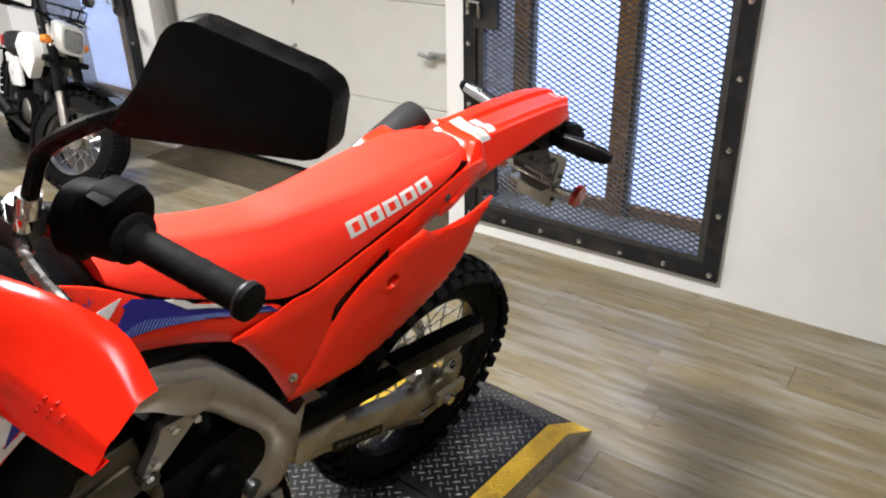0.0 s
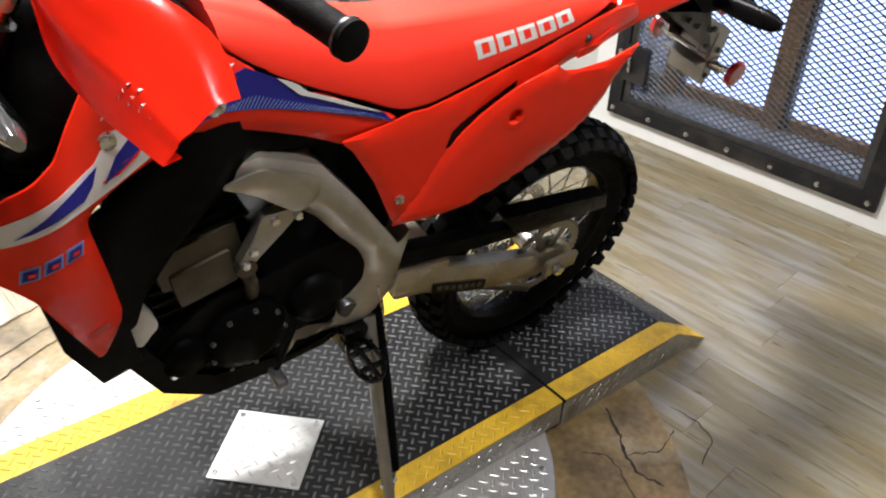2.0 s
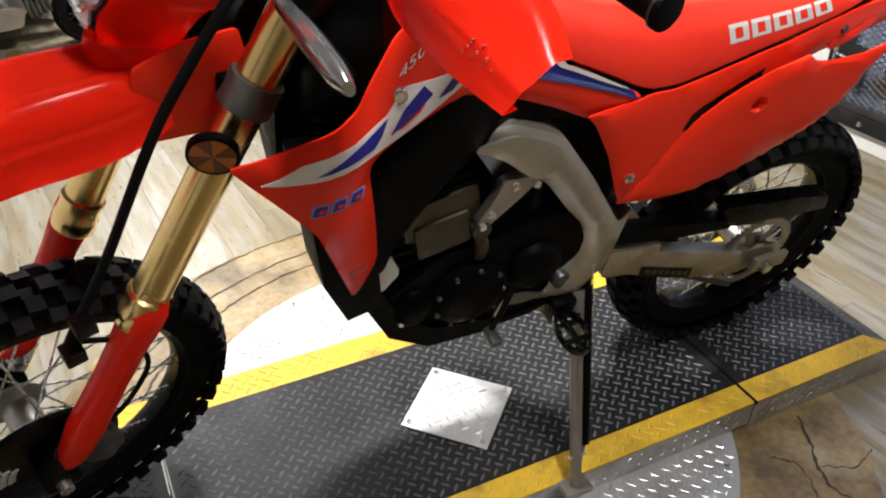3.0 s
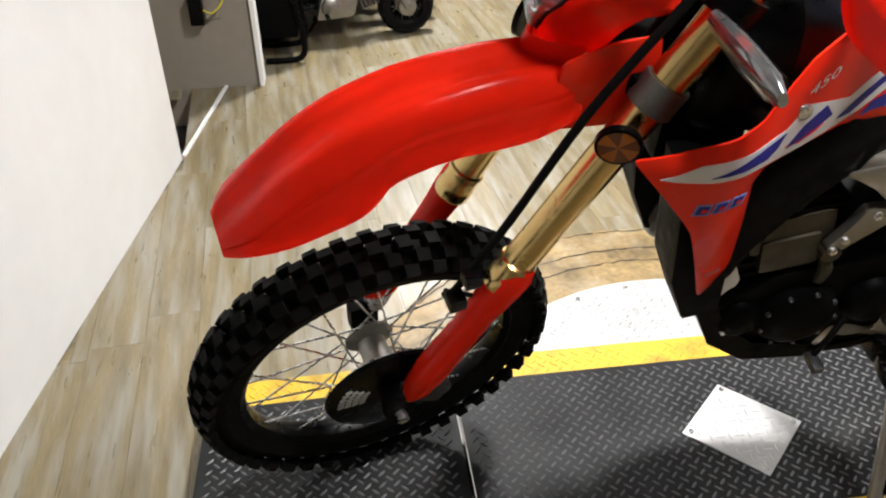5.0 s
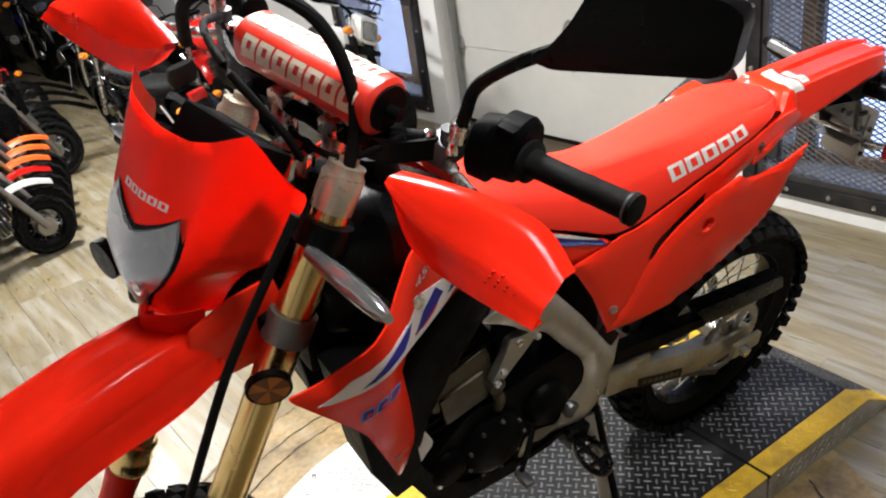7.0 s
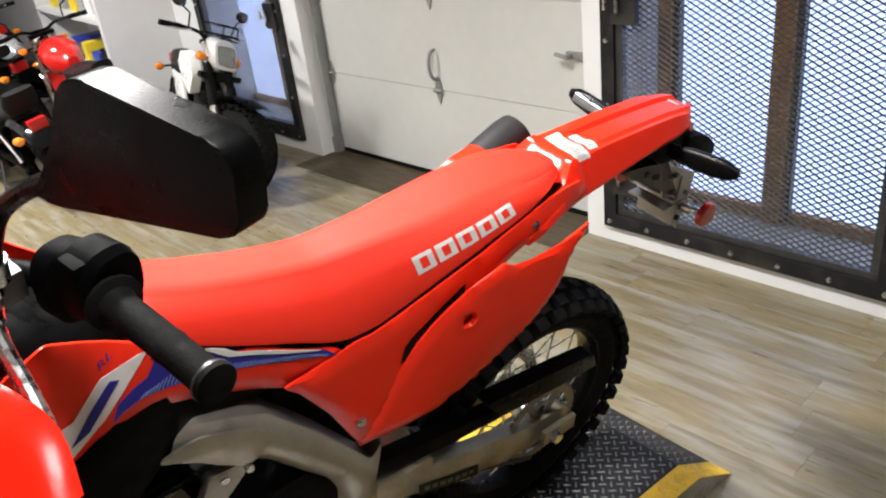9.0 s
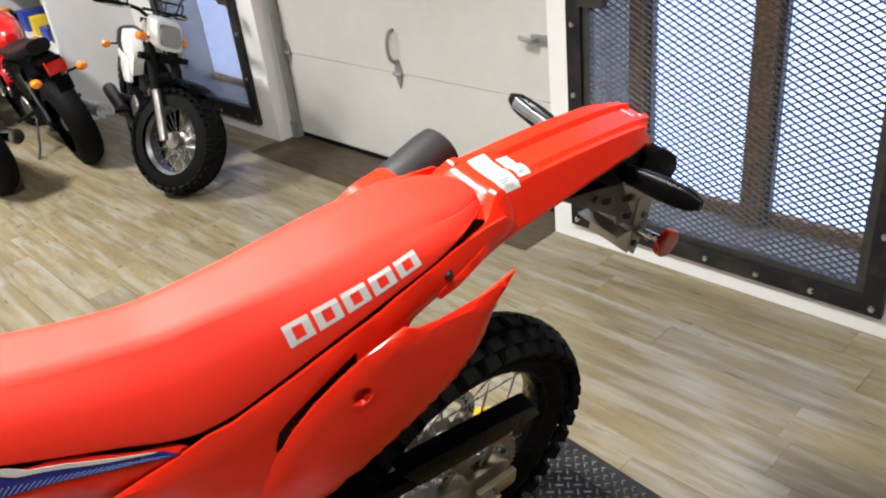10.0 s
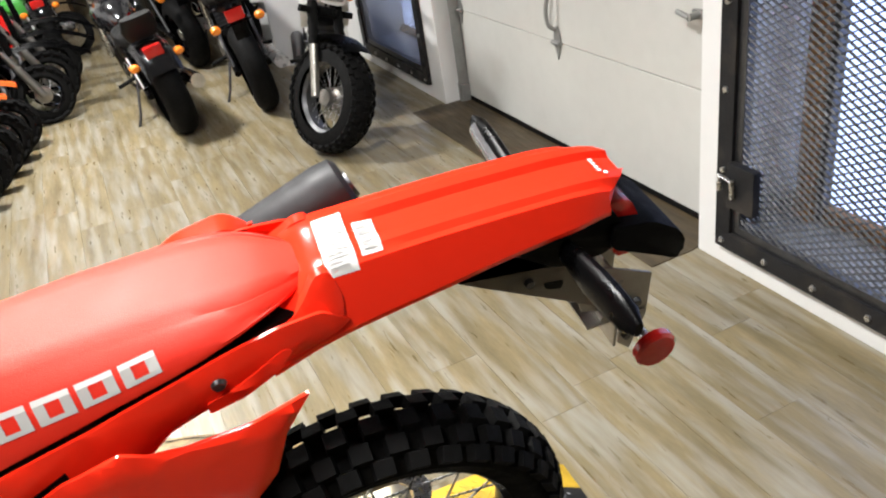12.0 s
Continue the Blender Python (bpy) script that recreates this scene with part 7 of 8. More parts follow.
        P("lens", bm, SMOKE, "", hl)
        if style == "trail":
            for s in (-1, 1):
                bm = B()
                slab(bm, round_poly([(0.46 * k, seat_z + 0.06), (0.60 * k, seat_z + 0.16), (0.84 * k, seat_z + 0.18), (0.90 * k, seat_z + 0.04), (0.76 * k, seat_z - 0.12), (0.58 * k, seat_z - 0.05)], 0.03), min(s * 0.085, s * 0.15), max(s * 0.085, s * 0.15), 0.02)
                P("tank_shroud", bm, body)
            bm = B()
            for s in (-1, 1):
                tube(bm, [(hx - 0.16, s * 0.07, hz + 0.12), (hx + 0.03, s * 0.07, hz + 0.13), (hx + 0.03, s * 0.07, hz + 0.19), (hx - 0.16, s * 0.07, hz + 0.19)], 0.006, 6)
            for d in (-0.15, -0.06, 0.03):
                cyl(bm, (hx + d, -0.07, hz + 0.13), (hx + d, 0.07, hz + 0.13), 0.005, n=6)
            cyl(bm, (hx + 0.03, -0.07, hz + 0.19), (hx + 0.03, 0.07, hz + 0.19), 0.006, n=6)
            P("headlight_rack", bm, BLACK, "black wire rack over the headlight")
            bm = B()
            box(bm, hx - 0.02, hx + 0.035, -0.07, 0.07, hz - 0.17, hz - 0.11, 0.012)
            for s in (-1, 1):
                box(bm, hx - 0.01, hx + 0.02, min(s * 0.13, s * 0.20), max(s * 0.13, s * 0.20), hz - 0.16, hz - 0.12, 0.008)
                cyl(bm, (hx, s * 0.06, hz - 0.14), (hx, s * 0.14, hz - 0.14), 0.007, n=8)
            P("reflector_bar", bm, BLACK, "black reflector bar under the headlight")
            for q in range(3):
                bm = B()
                lathe(bm, [(0.0001, 0.004), (0.010, 0.003), (0.010, 0.0)], "x", 10, (hx + 0.033, -0.035 + 0.035 * q, hz - 0.095))
                P("cowl_vent", bm, BLACK)
        # indicators, lamps and number plate holder
        zt = seat_z - 0.05 if style != "cruiser" else rr + rr * 0.95
        xb = -0.30 if style != "cruiser" else -rr * 0.55
        for s in (-1, 1):
            for cx, cy, cz in ((xb, 0.15, zt - 0.05), (hx - 0.03, 0.17, hz - 0.03)):
                bm = B()
                cyl(bm, (cx, s * 0.05, cz), (cx, s * (cy - 0.03), cz), 0.008)
                sh = P("indicator_stalk", bm, BLACK)
                bm = B()
                loft(bm, [ring((cx + d, s * cy, cz), (1, 0, 0), (0, 0, 1), r, r * 0.8, 12) for d, r in ((-0.03, 0.02), (-0.015, 0.034), (0.02, 0.034), (0.03, 0.022))])
                P("indicator", bm, lens or ORANGELENS, "orange indicator lens", sh)
        bm = B()
        box(bm, xb - 0.05, xb + 0.02, -0.06, 0.06, zt - 0.03, zt + 0.05, 0.015)
        P("tail_lamp", bm, REDLENS)
        bm = B()
        box(bm, xb - 0.035, xb - 0.030, -0.05, 0.05, zt - 0.15, zt - 0.05, 0.003)
        P("plate_holder", bm, BLACK)
        if style == "cruiser":
            bm = B()
            rows = [ring((-0.06 - 0.06 * t, 0, seat_z + 0.03 + 0.15 * t), (-0.2, 0, 1), (0, 1, 0), 0.035, 0.10 + 0.02 * math.sin(math.pi * t), 16, 3) for t in (0, 0.15, 0.5, 0.85, 1)]
            loft(bm, rows)
            P("backrest", bm, LEATHER, "black leather backrest")
    bm = B()
    tube(bm, [(0.42 * k, 0.11, rr - 0.02), (0.36 * k, 0.20, 0.10), (0.33 * k, 0.26, 0.012)], 0.010, 8)
    P("side_stand", bm, DARKSTEEL)
    if tag:
        bm = B()
        box(bm, bx + 0.02, bx + 0.023, 0.05, 0.11, bar_z - 0.13, bar_z - 0.03)
        P("price_tag", bm, YELLOWTAG, "yellow hang tag")
    if steer:
        ax = (top - Vector((base, 0, rf))).normalized()
        m2 = Matrix.Translation(top) @ Matrix.Rotation(radians(steer), 4, ax) @ Matrix.Translation(-top)
        front = ("front_wheel", "fork_leg", "triple_clamp", "handlebar", "front_fender", "headlight", "headlight_rack", "reflector_bar", "cowl_vent", "number_plate", "price_tag")
        for ob in list(th.children):
            far = max((v.co.x for v in ob.data.vertices), default=0) if ob.name.startswith("indicator") else 0
            if ob.name.split(".")[0] in front or far > 0.5:
                for q in [ob] + list(ob.children_recursive):
                    q.data.transform(m2)
    return th


def kid_bike(m, label, body, tail, fender, group, forkm, k=1.0):
    """A very small dirt bike: x ahead, rear contact at the origin."""
    th = thing("pit_bike", m, label, "motorcycle", group)
    P = lambda n, bm, ma, lb="", par=None: part(n, bm, ma, par or th, lb)
    S3 = lambda x, y, z: Vector((x * k, y * k, z * k))
    base, rw = 0.84 * k, 0.165 * k
    plain_wheel("rear_wheel", th, 0, rw, 0.075 * k, BLACK, 14)
    plain_wheel("front_wheel", th, base, rw, 0.068 * k, BLACK, 14)
    head = S3(0.60, 0, 0.60)
    for s in (-1, 1):
        bm = B()
        a, b = S3(0.84, s * 0.062, 0.165), S3(0.60, s * 0.062, 0.61)
        cyl(bm, a, a.lerp(b, 0.5), 0.021 * k)
        cyl(bm, a.lerp(b, 0.45), b, 0.016 * k)
        P("fork_leg", bm, forkm)
        bm = B()
        tube(bm, [S3(0, s * 0.065, 0.165), S3(0.16, s * 0.07, 0.20), S3(0.32, s * 0.07, 0.22)], 0.015 * k, 8)
        P("swingarm", bm, BLACK)
        bm = B()
        tube(bm, spline([S3(0.60, s * 0.03, 0.52), S3(0.50, s * 0.08, 0.43), S3(0.36, s * 0.085, 0.36), S3(0.30, s * 0.08, 0.20)], 4), 0.013 * k, 8)
        P("frame_tube", bm, BLACK)
        bm = B()
        tube(bm, [S3(0.32, s * 0.07, 0.40), S3(0.10, s * 0.07, 0.44), S3(-0.14, s * 0.05, 0.50)], 0.010 * k, 8)
        P("rear_rail", bm, BLACK)
        # side panel and open shroud
        bm = B()
        slab(bm, round_poly([(0.10 * k, 0.44 * k), (0.34 * k, 0.43 * k), (0.38 * k, 0.34 * k), (0.30 * k, 0.31 * k), (0.20 * k, 0.36 * k)], 0.02 * k), min(s * 0.085, s * 0.100) * k, max(s * 0.085, s * 0.100) * k, 0.005)
        P("side_panel", bm, body if body is WHITEPL else BLACK)
        bm = B()
        tube(bm, [S3(0.34, s * 0.10, 0.44), S3(0.60, s * 0.11, 0.46), S3(0.50, s * 0.105, 0.31), S3(0.40, s * 0.10, 0.36)], 0.014 * k, 8)
        slab(bm, round_poly([(0.36 * k, 0.48 * k), (0.62 * k, 0.51 * k), (0.68 * k, 0.46 * k), (0.60 * k, 0.43 * k), (0.38 * k, 0.43 * k)], 0.015 * k), min(s * 0.095, s * 0.112) * k, max(s * 0.095, s * 0.112) * k, 0.005)
        P("shroud", bm, body)
        bm = B()
        cyl(bm, S3(0.36, s * 0.08, 0.16), S3(0.36, s * 0.19, 0.15), 0.012 * k)
        P("foot_peg", bm, RUBBER)
    bm = B()
    rows = [ring(S3(0.50 - 0.46 * t, 0, 0.455 + 0.03 * math.cos(t * 2.2) + 0.115 * t * t), (1, 0, 0), (0, 0, 1), (0.055 + 0.03 * math.sin(math.pi * min(1, 0.2 + t))) * k, (0.034 - 0.012 * t) * k, 16, 2.8) for t in (0, 0.05, 0.2, 0.4, 0.6, 0.8, 0.95, 1.0)]
    loft(bm, rows)
    P("seat", bm, LEATHER)
    for nm, ma, f in (("rear_fender", tail, lambda t: (0.16 - 0.25 * t, 0.475 + 0.125 * t, 0.060 - 0.012 * t)), ("front_fender", fender, lambda t: (0.955 - 0.25 * t, 0.375 + 0.055 * math.sin(math.pi * (0.1 + 0.7 * t)), 0.035 + 0.02 * t))):
        bm = B()
        rows = []
        for i in range(9):
            x, z, w = f(i / 8)
            rows.append([S3(x, -w, z - 0.02), S3(x, -w * 0.7, z), S3(x, 0, z + 0.008), S3(x, w * 0.7, z), S3(x, w, z - 0.02)])
        loft(bm, rows, False)
        bmesh.ops.solidify(bm, geom=bm.faces[:], thickness=0.004)
        P(nm, bm, ma)
    bm = B()
    slab(bm, round_poly([(0.30 * k, 0.13 * k), (0.52 * k, 0.14 * k), (0.55 * k, 0.24 * k), (0.34 * k, 0.26 * k)], 0.025 * k), -0.07 * k, 0.07 * k, 0.01)
    eng = P("engine", bm, ALU, "cast aluminium engine")
    for s in (-1, 1):
        bm = B()
        lathe(bm, [(0.0001, s * 0.094 * k), (0.040 * k, s * 0.092 * k), (0.052 * k, s * 0.085 * k), (0.056 * k, s * 0.068 * k)], "y", 18, (0.39 * k, 0, 0.20 * k))
        P("engine_cover", bm, ALU, "", eng)
    bm = B()
    for i in range(5):
        c = S3(0.56 + 0.025 * i, 0, 0.215 + 0.006 * i)
        loft(bm, [ring(c, (1, 0, 0.2), (0, 0, 1), 0.05 * k, 0.05 * k, 12, 3.5), ring(c + Vector((0.010 * k, 0, 0.002)), (1, 0, 0.2), (0, 0, 1), 0.05 * k, 0.05 * k, 12, 3.5)])
    tagged(P("cylinder", bm, DARKSTEEL, "", eng), kind="stuff")
    bm = B()
    tube(bm, spline([S3(0.60, -0.03, 0.26), S3(0.62, -0.08, 0.33), S3(0.40, -0.11, 0.33), S3(0.12, -0.11, 0.37)], 4), 0.014 * k, 8)
    cyl(bm, S3(0.12, -0.11, 0.37), S3(-0.12, -0.11, 0.43), 0.030 * k)
    P("exhaust", bm, BLACK)
    bm = B()
    for s in (-1, 1):
        tube(bm, spline([S3(0.585, 0, 0.63), S3(0.585, s * 0.04, 0.63), S3(0.57, s * 0.10, 0.70), S3(0.52, s * 0.27, 0.71)], 4), 0.010 * k, 8)
    hb = P("handlebar", bm, BLACK)
    for s in (-1, 1):
        bm = B()
        cyl(bm, S3(0.545, s * 0.18, 0.707), S3(0.52, s * 0.28, 0.71), 0.016 * k)
        P("grip", bm, RUBBER, "", hb)
    bm = B()
    slab(bm, round_poly([(0.625 * k, 0.50 * k), (0.66 * k, 0.51 * k), (0.635 * k, 0.65 * k), (0.61 * k, 0.65 * k)], 0.008 * k), -0.07 * k, 0.07 * k, 0.006)
    P("number_plate", bm, fender)
    bm = B()
    tube(bm, [S3(0.36, 0.08, 0.15), S3(0.30, 0.15, 0.06), S3(0.27, 0.18, 0.006)], 0.008 * k, 8)
    P("side_stand", bm, BLACK)
    return th


def at(x, y, heading, lean=6):
    return pose(x, y, 0, 0, 0, heading) @ pose(0, 0, 0, -lean)


def lesser(m, k):
    return m @ Matrix.Scale(k, 4)


row = "small dirt bikes along the wall"
for i, (cn, bc, tc_, fc) in enumerate((("white and black", WHITEPL, BLACK, WHITEPL), ("red tailed black", BLACK, GLOSSRED, GLOSSRED), ("orange tailed black", BLACK, ORANGE, ORANGE), ("orange tailed", BLACK, ORANGE, ORANGE), ("blue tailed black", BLUEPL, BLUEPL, ORANGE))):
    kid_bike(at(-1.98 + 0.02 * i, 3.19 + 0.215 * i, 8, 4), "very small " + cn + " dirt bike parked in the row", bc, tc_, fc, row, ALU if i != 2 else GOLD, 0.95 + 0.015 * i)
for i, (bx_, by_, bc, fc) in enumerate(((-1.70, 4.50, BLACK, BLACK), (-1.68, 4.90, BLACK, BLACK), (-1.68, 5.35, GLOSSRED, BLACK))):
    cn = ("black", "black", "dark red")[i]
    moto("pit_bike", at(bx_, by_, 10), "small " + cn + " pit bike parked in the row", "dirt", bc, 0.82, 0.19, 0.18, 0.075, 0.085, 0.54 + 0.01 * i, 0.70 + 0.02 * i, fc, group=row, forkm=ALU, tag=i in (0, 2))
moto("dirt_bike", lesser(at(-1.56, 6.42, 8), 0.55), "green dirt bike parked far down the wall", "dirt", GREEN, 1.4, 0.34, 0.33, 0.08, 0.11, 0.92, 1.2, BLACK)
moto("cruiser_motorcycle", lesser(at(-0.90, 6.4, 100), 0.84), "black cruiser with a round red tail lamp", "cruiser", GLOSSBLACK, 1.55, 0.32, 0.31, 0.11, 0.15, 0.70, 1.08, GLOSSBLACK, rim=CHROME, knob=False)
moto("cruiser_motorcycle", lesser(at(-0.95, 8.0, 96), 0.84), "black cruiser parked far down the aisle", "cruiser", GLOSSBLACK, 1.55, 0.32, 0.31, 0.11, 0.15, 0.70, 1.08, SILVERPL, rim=CHROME, knob=False)
moto("cruiser_motorcycle", lesser(at(-0.10, 3.76, 100, 8), 0.84), "black cruiser with a padded backrest and orange indicators", "cruiser", GLOSSBLACK, 1.55, 0.32, 0.32, 0.12, 0.18, 0.68, 1.05, GLOSSBLACK, rim=BLACK, knob=False)
moto("naked_motorcycle", lesser(at(0.40, 3.80, 91, 8), 0.84), "red sport motorcycle seen from its tail with orange indicators", "naked", GLOSSRED, 1.42, 0.30, 0.31, 0.12, 0.17, 0.80, 1.05, GLOSSRED, rim=BLACK, knob=False, spokes=6)
moto("naked_motorcycle", lesser(at(0.12, 5.2, 105, 8), 0.84), "black motorcycle with a silver muffler", "naked", GLOSSBLACK, 1.42, 0.30, 0.31, 0.12, 0.17, 0.80, 1.05, GLOSSBLACK, rim=BLACK, knob=False, spokes=6)
moto("cruiser_motorcycle", lesser(at(0.52, 5.3, 108, 8), 0.84), "silver and black cruiser with chrome bars", "cruiser", SILVERPL, 1.55, 0.32, 0.32, 0.11, 0.15, 0.68, 1.05, GLOSSBLACK, rim=CHROME, knob=False)
moto("naked_motorcycle", at(-0.02, 6.9, 100, 8), "black motorcycle parked behind the others", "naked", GLOSSBLACK, 1.42, 0.30, 0.31, 0.12, 0.17, 0.80, 1.05, GLOSSBLACK, rim=BLACK, knob=False, spokes=6)
moto("cruiser_motorcycle", at(0.45, 7.2, 104, 8), "black cruiser with chrome parts parked at the back", "cruiser", GLOSSBLACK, 1.55, 0.32, 0.32, 0.11, 0.15, 0.68, 1.05, GLOSSBLACK, rim=CHROME, knob=False)
moto("naked_motorcycle", at(0.02, 8.6, 98, 8), "blue sport motorcycle parked at the back", "naked", BLUEPL, 1.42, 0.30, 0.31, 0.12, 0.17, 0.80, 1.05, BLUEPL, rim=BLACK, knob=False, spokes=6)
moto("trail_motorcycle", lesser(at(0.775, 3.93, -101, 9), 0.82), "white trail motorcycle with fat knobbly tyres and orange indicators", "trail", WHITEPL, 1.33, 0.335, 0.33, 0.17, 0.18, 0.76, 1.06, BLACK, steer=38, forkm=ALU, spokes=26, rim=DARKSTEEL, tag=True)
for i in range(4):
    moto("naked_motorcycle", at(-1.2 + 0.62 * i, 9.6 + 0.1 * (i % 2), 95, 7), "dark motorcycle in the unlit back of the room", "naked", (GLOSSBLACK, SILVERPL, GLOSSBLACK, GLOSSRED)[i], 1.42, 0.30, 0.31, 0.12, 0.17, 0.80, 1.05, GLOSSBLACK, rim=BLACK, knob=False, spokes=6, group="bikes in the dark back")
# black stand beside the stub wall
stand = thing("bike_stand", pose(-1.80, 2.90, 0), "black tubular bike stand with a padded top, beside the stub wall", "stand")
for s, dy in ((1, 0.0), (1, 0.26)):
    bm = B()
    tube(bm, spline([(-0.16, dy, 0.018), (-0.04, dy, 0.018), (0.02, dy, 0.03), (0.045, dy, 0.08), (0.035, dy, 0.20), (0.0, dy, 0.40)], 5), 0.016, 10)
    part("leg", bm, BLACK, stand)
bm = B()
rows = [ring((-0.17 + 0.22 * t, 0.13, 0.40 + 0.06 * math.sin(math.pi * t)), (1, 0, 0), (0, 0, 1), 0.14, 0.06 + 0.03 * math.sin(math.pi * t), 18, 3) for t in (0, 0.1, 0.35, 0.65, 0.9, 1)]
loft(bm, rows)
part("pad", bm, LEATHER, stand)
bm = B()
box(bm, -0.18, 0.02, 0.01, 0.25, 0.13, 0.36, 0.02)
part("body", bm, MATTEBLACK, stand)


# ---- small things at the walls ----
outlet = thing("wall_outlet", pose(-2.17, 2.618, 0.40), "black power adapter plugged into a beige outlet plate", "outlet")
bm = B()
box(bm, -0.05, 0.06, -0.006, 0.0, -0.06, 0.06, 0.002)
part("plate", bm, BEIGE_SHADED, outlet)
bm = B()
box(bm, -0.075, -0.01, -0.06, -0.005, -0.075, 0.055, 0.012)
part("adapter", bm, BLACK, outlet, "black power adapter")
bm = B()
tube(bm, spline([(-0.03, -0.03, 0.0), (0.03, -0.05, -0.02), (0.09, -0.04, 0.05), (0.13, -0.02, 0.22), (0.12, -0.012, 0.55), (0.11, -0.012, 1.2)], 6), 0.005, 8)
part("cord", bm, mat("yellow cord", (0.55, 0.50, 0.05), 0.5), outlet, "yellow extension cord")
sw = thing("switch_box", pose(-2.30, 2.618, 0.72), "dark metal switch box on the stub wall", "switch")
bm = B()
box(bm, -0.09, 0.07, -0.03, 0.0, -0.05, 0.05, 0.006)
part("box", bm, DARKSTEEL, sw)
bm = B()
box(bm, -0.02, 0.02, -0.036, -0.03, -0.02, 0.02, 0.003)
part("rocker", bm, BLACK, sw)
# goods on the shelves
random.seed(4)
for zz in (0.45, 0.83, 1.23):
    y = 4.78
    while y < 6.2:
        w, h, d = random.uniform(0.08, 0.2), random.uniform(0.08, 0.26), random.uniform(0.15, 0.3)
        bm = B()
        box(bm, 0, d, 0, w, 0, h, 0.008)
        solo("parts_box", bm, random.choice([BLACK, GREYPRINT, BLUEPL, DARKSTEEL, PAPER, YELLOWTAG]), "small parts box standing on the white shelf", "box", "goods on the shelves", m=pose(0.72, y, zz), smooth=False)
        y += w + random.uniform(0.02, 0.15)
# wire panel leaning on the far wall
wp = thing("wire_rack", pose(-1.70, 6.67, 0), "thin black wire rack leaning on the white wall", "rack")
for p, q in (((-0.20, -0.06, 0), (-0.135, 0.018, 0.67)), ((0.165, -0.06, 0), (0.155, 0.018, 0.70)), ((-0.135, 0.018, 0.67), (0.155, 0.018, 0.70))):
    bm = B()
    cyl(bm, p, q, 0.006, n=8)
    part("bar", bm, BLACK, wp)
for x, y, z, ma in ((-1.33, 7.6, 0.0, STONE), (-1.40, 7.66, 0.402, PAPER)):
    bm = B()
    box(bm, 0, 0.5, 0, 0.4, 0, 0.4, 0.006)
    solo("carton", bm, ma, "plain carton stacked at the far end", "carton", "cartons", m=pose(x, y, z), smooth=False)


# ---- floor ----
bm = B()
for a in ((-1.9, 3.4, -3.5, 12.7), (-4.2, -1.9, -3.5, 1.84), (-4.2, -1.9, 2.66, 12.7), (-2.15, -1.9, 1.84, 2.66)):
    box(bm, a[0], a[1], a[2], a[3], -0.12, -0.008)
floor = solo("floor", bm, FLOORWOOD, "wood look vinyl plank floor, worn and streaky", "floor", "", "structure", smooth=False)
stairs = thing("stairs", pose(-2.20, 1.84, 0), "dark stairs going down beside the wall", "stairs", kind="structure")
for i in range(4):
    bm = B()
    box(bm, -0.06 - 0.26 * (i + 1), -0.03 - 0.26 * i, 0.0, 0.80, -1.0, -0.19 * (i + 1), 0.004)
    part("step", bm, DARKSTEEL, stairs, smooth=False)
DARKWOOD = mat("dark stained floor boards", (0.055, 0.038, 0.018), 0.5, var=0.4, scale=5, stretch=(0.6, 6, 1), bump=0.2, bscale=60)
bm = B()
box(bm, 1.065, 3.075, -0.20, 0.02, -0.006, 0.0035)
box(bm, 1.06, 3.10, 0.02, 0.20, -0.006, 0.0030)
solo("threshold", bm, DARKWOOD, "dark worn floor strip before the garage door", "floor", "", "structure", E_AXIS, smooth=False)
PW, PL = 0.152, 0.914
random.seed(11)
plank_mesh = {}


def plank(length, width):
    key = (round(length, 3), round(width, 3))
    if key not in plank_mesh:
        bm = B()
        g, e = 0.0003, 0.0004
        x0, x1, y0, y1 = g, length - g, g, width - g
        lo = [bm.verts.new((x, y, -0.006)) for x, y in ((x0, y0), (x1, y0), (x1, y1), (x0, y1))]
        mi = [bm.verts.new((x, y, -0.0005)) for x, y in ((x0, y0), (x1, y0), (x1, y1), (x0, y1))]
        hi = [bm.verts.new((x, y, 0.0)) for x, y in ((x0 + e, y0 + e), (x1 - e, y0 + e), (x1 - e, y1 - e), (x0 + e, y1 - e))]
        for a, b in ((lo, mi), (mi, hi)):
            for i in range(4):
                bm.faces.new((a[i], a[(i + 1) % 4], b[(i + 1) % 4], b[i]))
        bm.faces.new(hi)
        me = bpy.data.meshes.new("plank")
        bm.to_mesh(me)
        bm.free()
        me.materials.append(FLOORWOOD)
        plank_mesh[key] = me
    return plank_mesh[key]


def west_limit(u):
    """How far from the door wall the boards run."""
    return 4.16 - 0.225 * u if u < 2.72 else 4.2


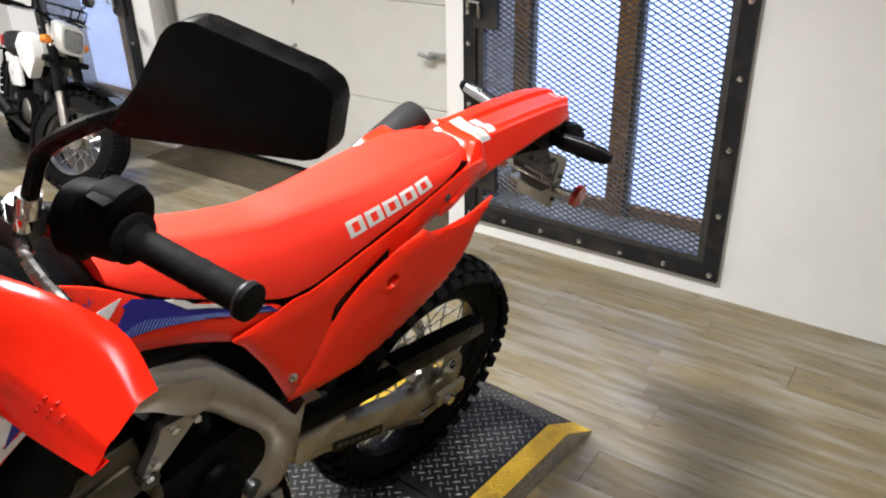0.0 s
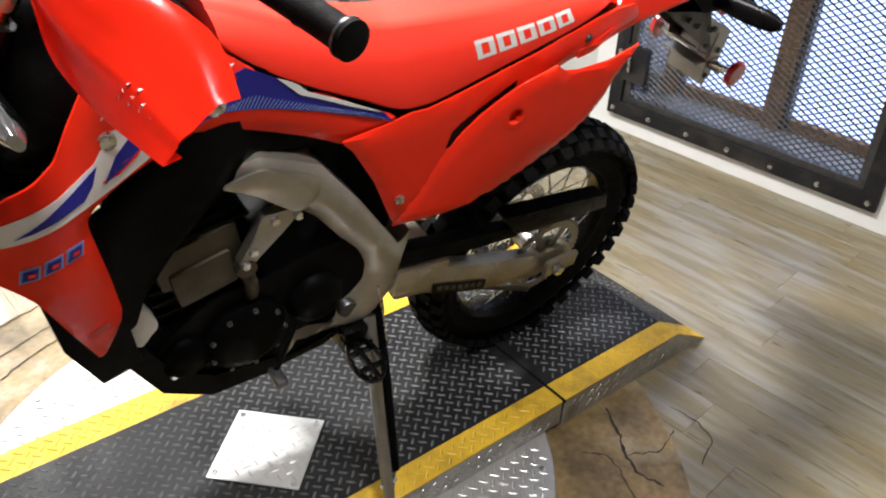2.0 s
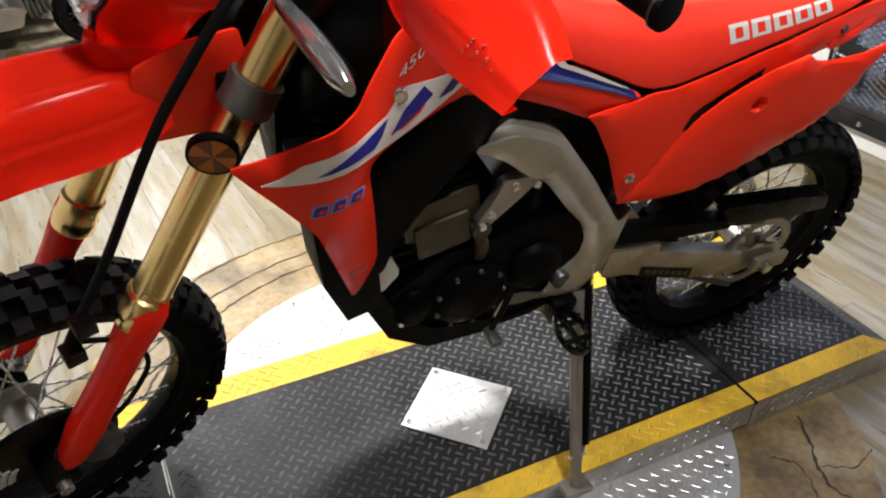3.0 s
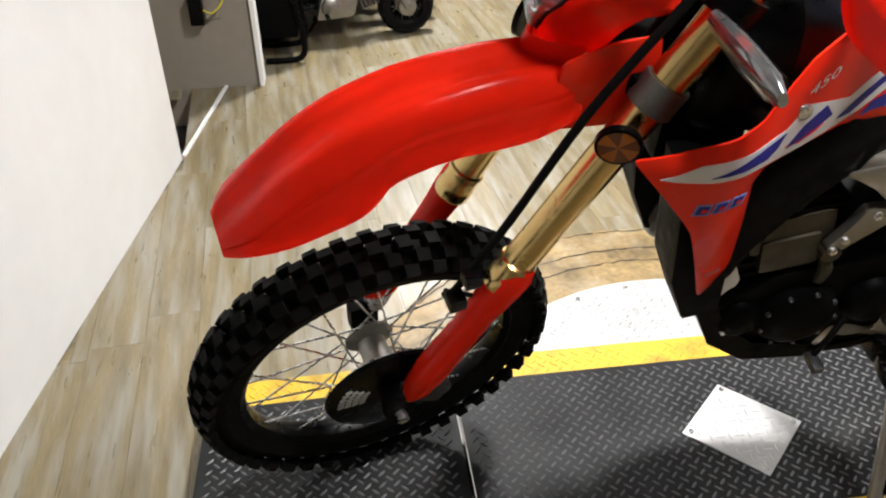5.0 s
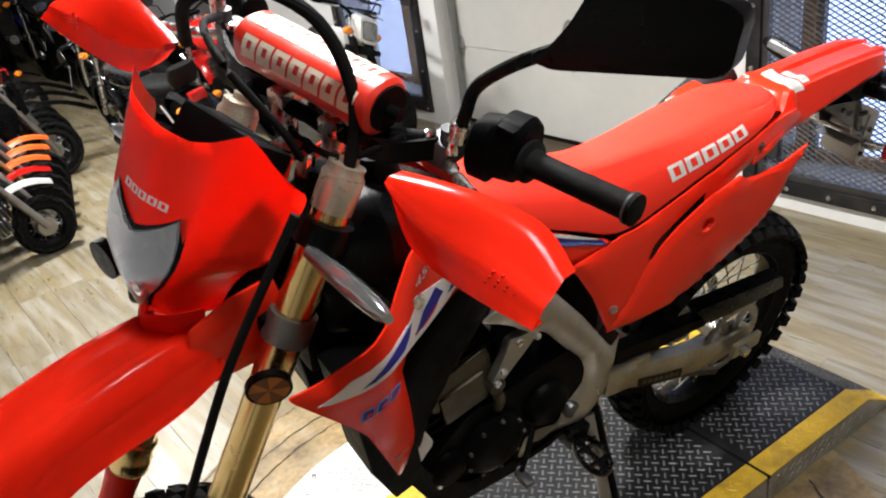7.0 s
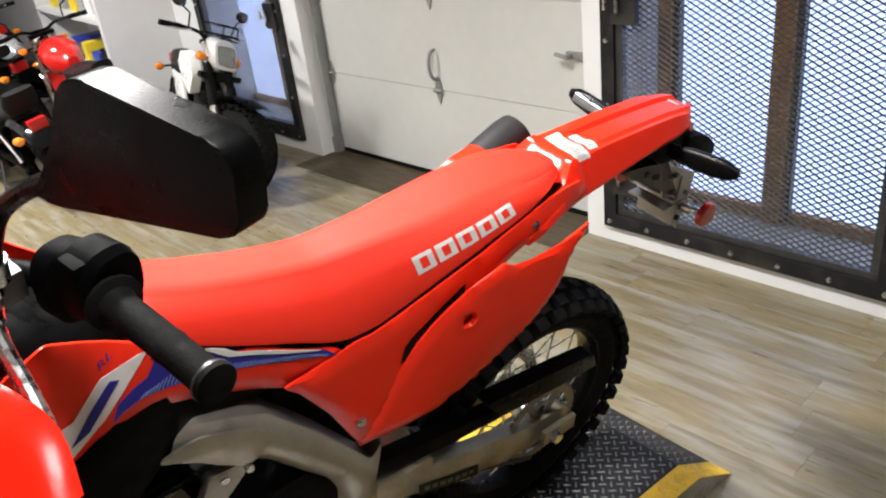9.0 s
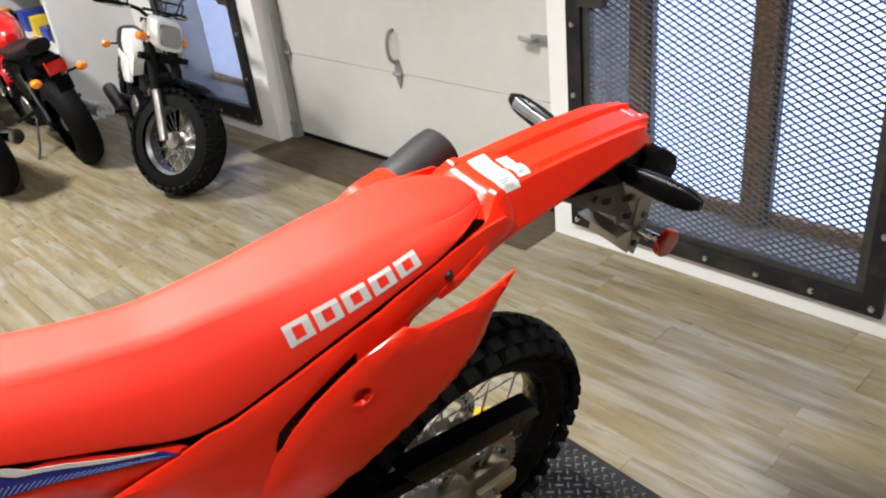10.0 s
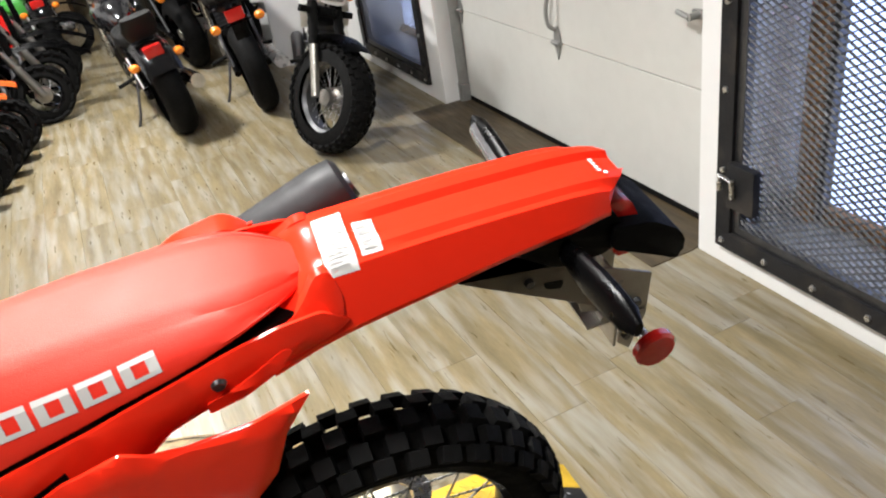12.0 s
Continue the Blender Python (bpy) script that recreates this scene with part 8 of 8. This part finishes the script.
rest_v, rest_f = [], []
count = 0
for c in range(28):
    u = -3.4 - random.random() * PL
    while u < 12.5:
        u1 = u + PL
        width = PW
        lim = west_limit(u + PL / 2)
        if c * PW < lim and u > -3.15:
            width = min(PW, lim - c * PW)
            if -1.3 < u and u1 < 6.0 and count < 215 and width > 0.02:
                ob = new("plank", plank(PL, width))
                ob.matrix_basis = E_AXIS @ pose(u, c * PW, 0)
                ob.parent = floor
                count += 1
            elif width > 0.02:
                b = len(rest_v)
                for x, y, z in ((u + 0.001, c * PW + 0.001, 0), (u1 - 0.001, c * PW + 0.001, 0), (u1 - 0.001, c * PW + width - 0.001, 0), (u + 0.001, c * PW + width - 0.001, 0)):
                    rest_v.append((x, y, z))
                for x, y, z in ((u + 0.001, c * PW + 0.001, -0.006), (u1 - 0.001, c * PW + 0.001, -0.006), (u1 - 0.001, c * PW + width - 0.001, -0.006), (u + 0.001, c * PW + width - 0.001, -0.006)):
                    rest_v.append((x, y, z))
                rest_f.append((b, b + 1, b + 2, b + 3))
                rest_f += [(b + i, b + 4 + i, b + 4 + (i + 1) % 4, b + (i + 1) % 4) for i in range(4)]
        u = u1
me = bpy.data.meshes.new("far_planks")
me.from_pydata(rest_v, [], rest_f)
me.materials.append(FLOORWOOD)
ob = new("far_planks", me)
ob.matrix_basis = E_AXIS
ob.parent = floor
tagged(ob, kind="stuff")
# worn ring of patched floor round the turntable, with dark cracks
PATCH = mat("worn patched floor", (0.24, 0.165, 0.07), 0.45, var=0.6, scale=6, bump=0.5, bscale=25, dirt=(0.38, 0.33, 0.23), ddirt=0.9, dscale=5)
CRACK = mat("dark crack", (0.03, 0.024, 0.018), 0.8, var=0.2)
bm = B()
n = 96
rows = [[Vector((DC[0] + r * math.cos(2 * math.pi * i / n), DC[1] + r * math.sin(2 * math.pi * i / n), z)) for i in range(n)] for r, z in ((DR + 0.004, 0.0), (DR + 0.004, 0.0026), (0.97, 0.0026), (0.985, 0.0))]
loft(bm, rows, True, False)
solo("worn_ring", bm, PATCH, "worn tan patched floor ring round the turntable", "floor", "", "structure")


def crack(pts, w=0.004):
    bm = B()
    p = spline([(x, y, 0.0042) for x, y in pts], 6)
    rng = random.Random(len(pts) * 7 + int(p[0].x * 1000))
    a, b = [], []
    for i, q in enumerate(p):
        t = (p[min(i + 1, len(p) - 1)] - p[max(i - 1, 0)]).normalized()
        nn = Vector((-t.y, t.x, 0))
        j = rng.uniform(-0.004, 0.004)
        ww = w * rng.uniform(0.4, 1.3) * (0.3 if i in (0, len(p) - 1) else 1)
        a.append(bm.verts.new(q + nn * (ww + j)))
        b.append(bm.verts.new(q + nn * (-ww + j)))
    for i in range(len(p) - 1):
        bm.faces.new((a[i], a[i + 1], b[i + 1], b[i]))
    part("floor_crack", bm, CRACK, floor, smooth=False)


crack([(0.10, -0.26), (0.06, -0.34), (0.02, -0.40), (0.0, -0.46), (0.02, -0.52)])
crack([(0.24, -0.36), (0.25, -0.44), (0.22, -0.50), (0.14, -0.53)], 0.002)
crack([(0.02, -0.40), (0.10, -0.44), (0.18, -0.42)], 0.0015)
crack([(-0.06, -0.33), (-0.02, -0.38), (-0.05, -0.47), (-0.10, -0.55)], 0.002)
for r, a0, a1 in ((0.86, 0.35, 2.6), (0.97, 0.5, 2.4), (0.79, 1.2, 2.7)):
    crack([(DC[0] + r * math.cos(a0 + (a1 - a0) * i / 12), DC[1] + r * math.sin(a0 + (a1 - a0) * i / 12)) for i in range(13)], 0.003)
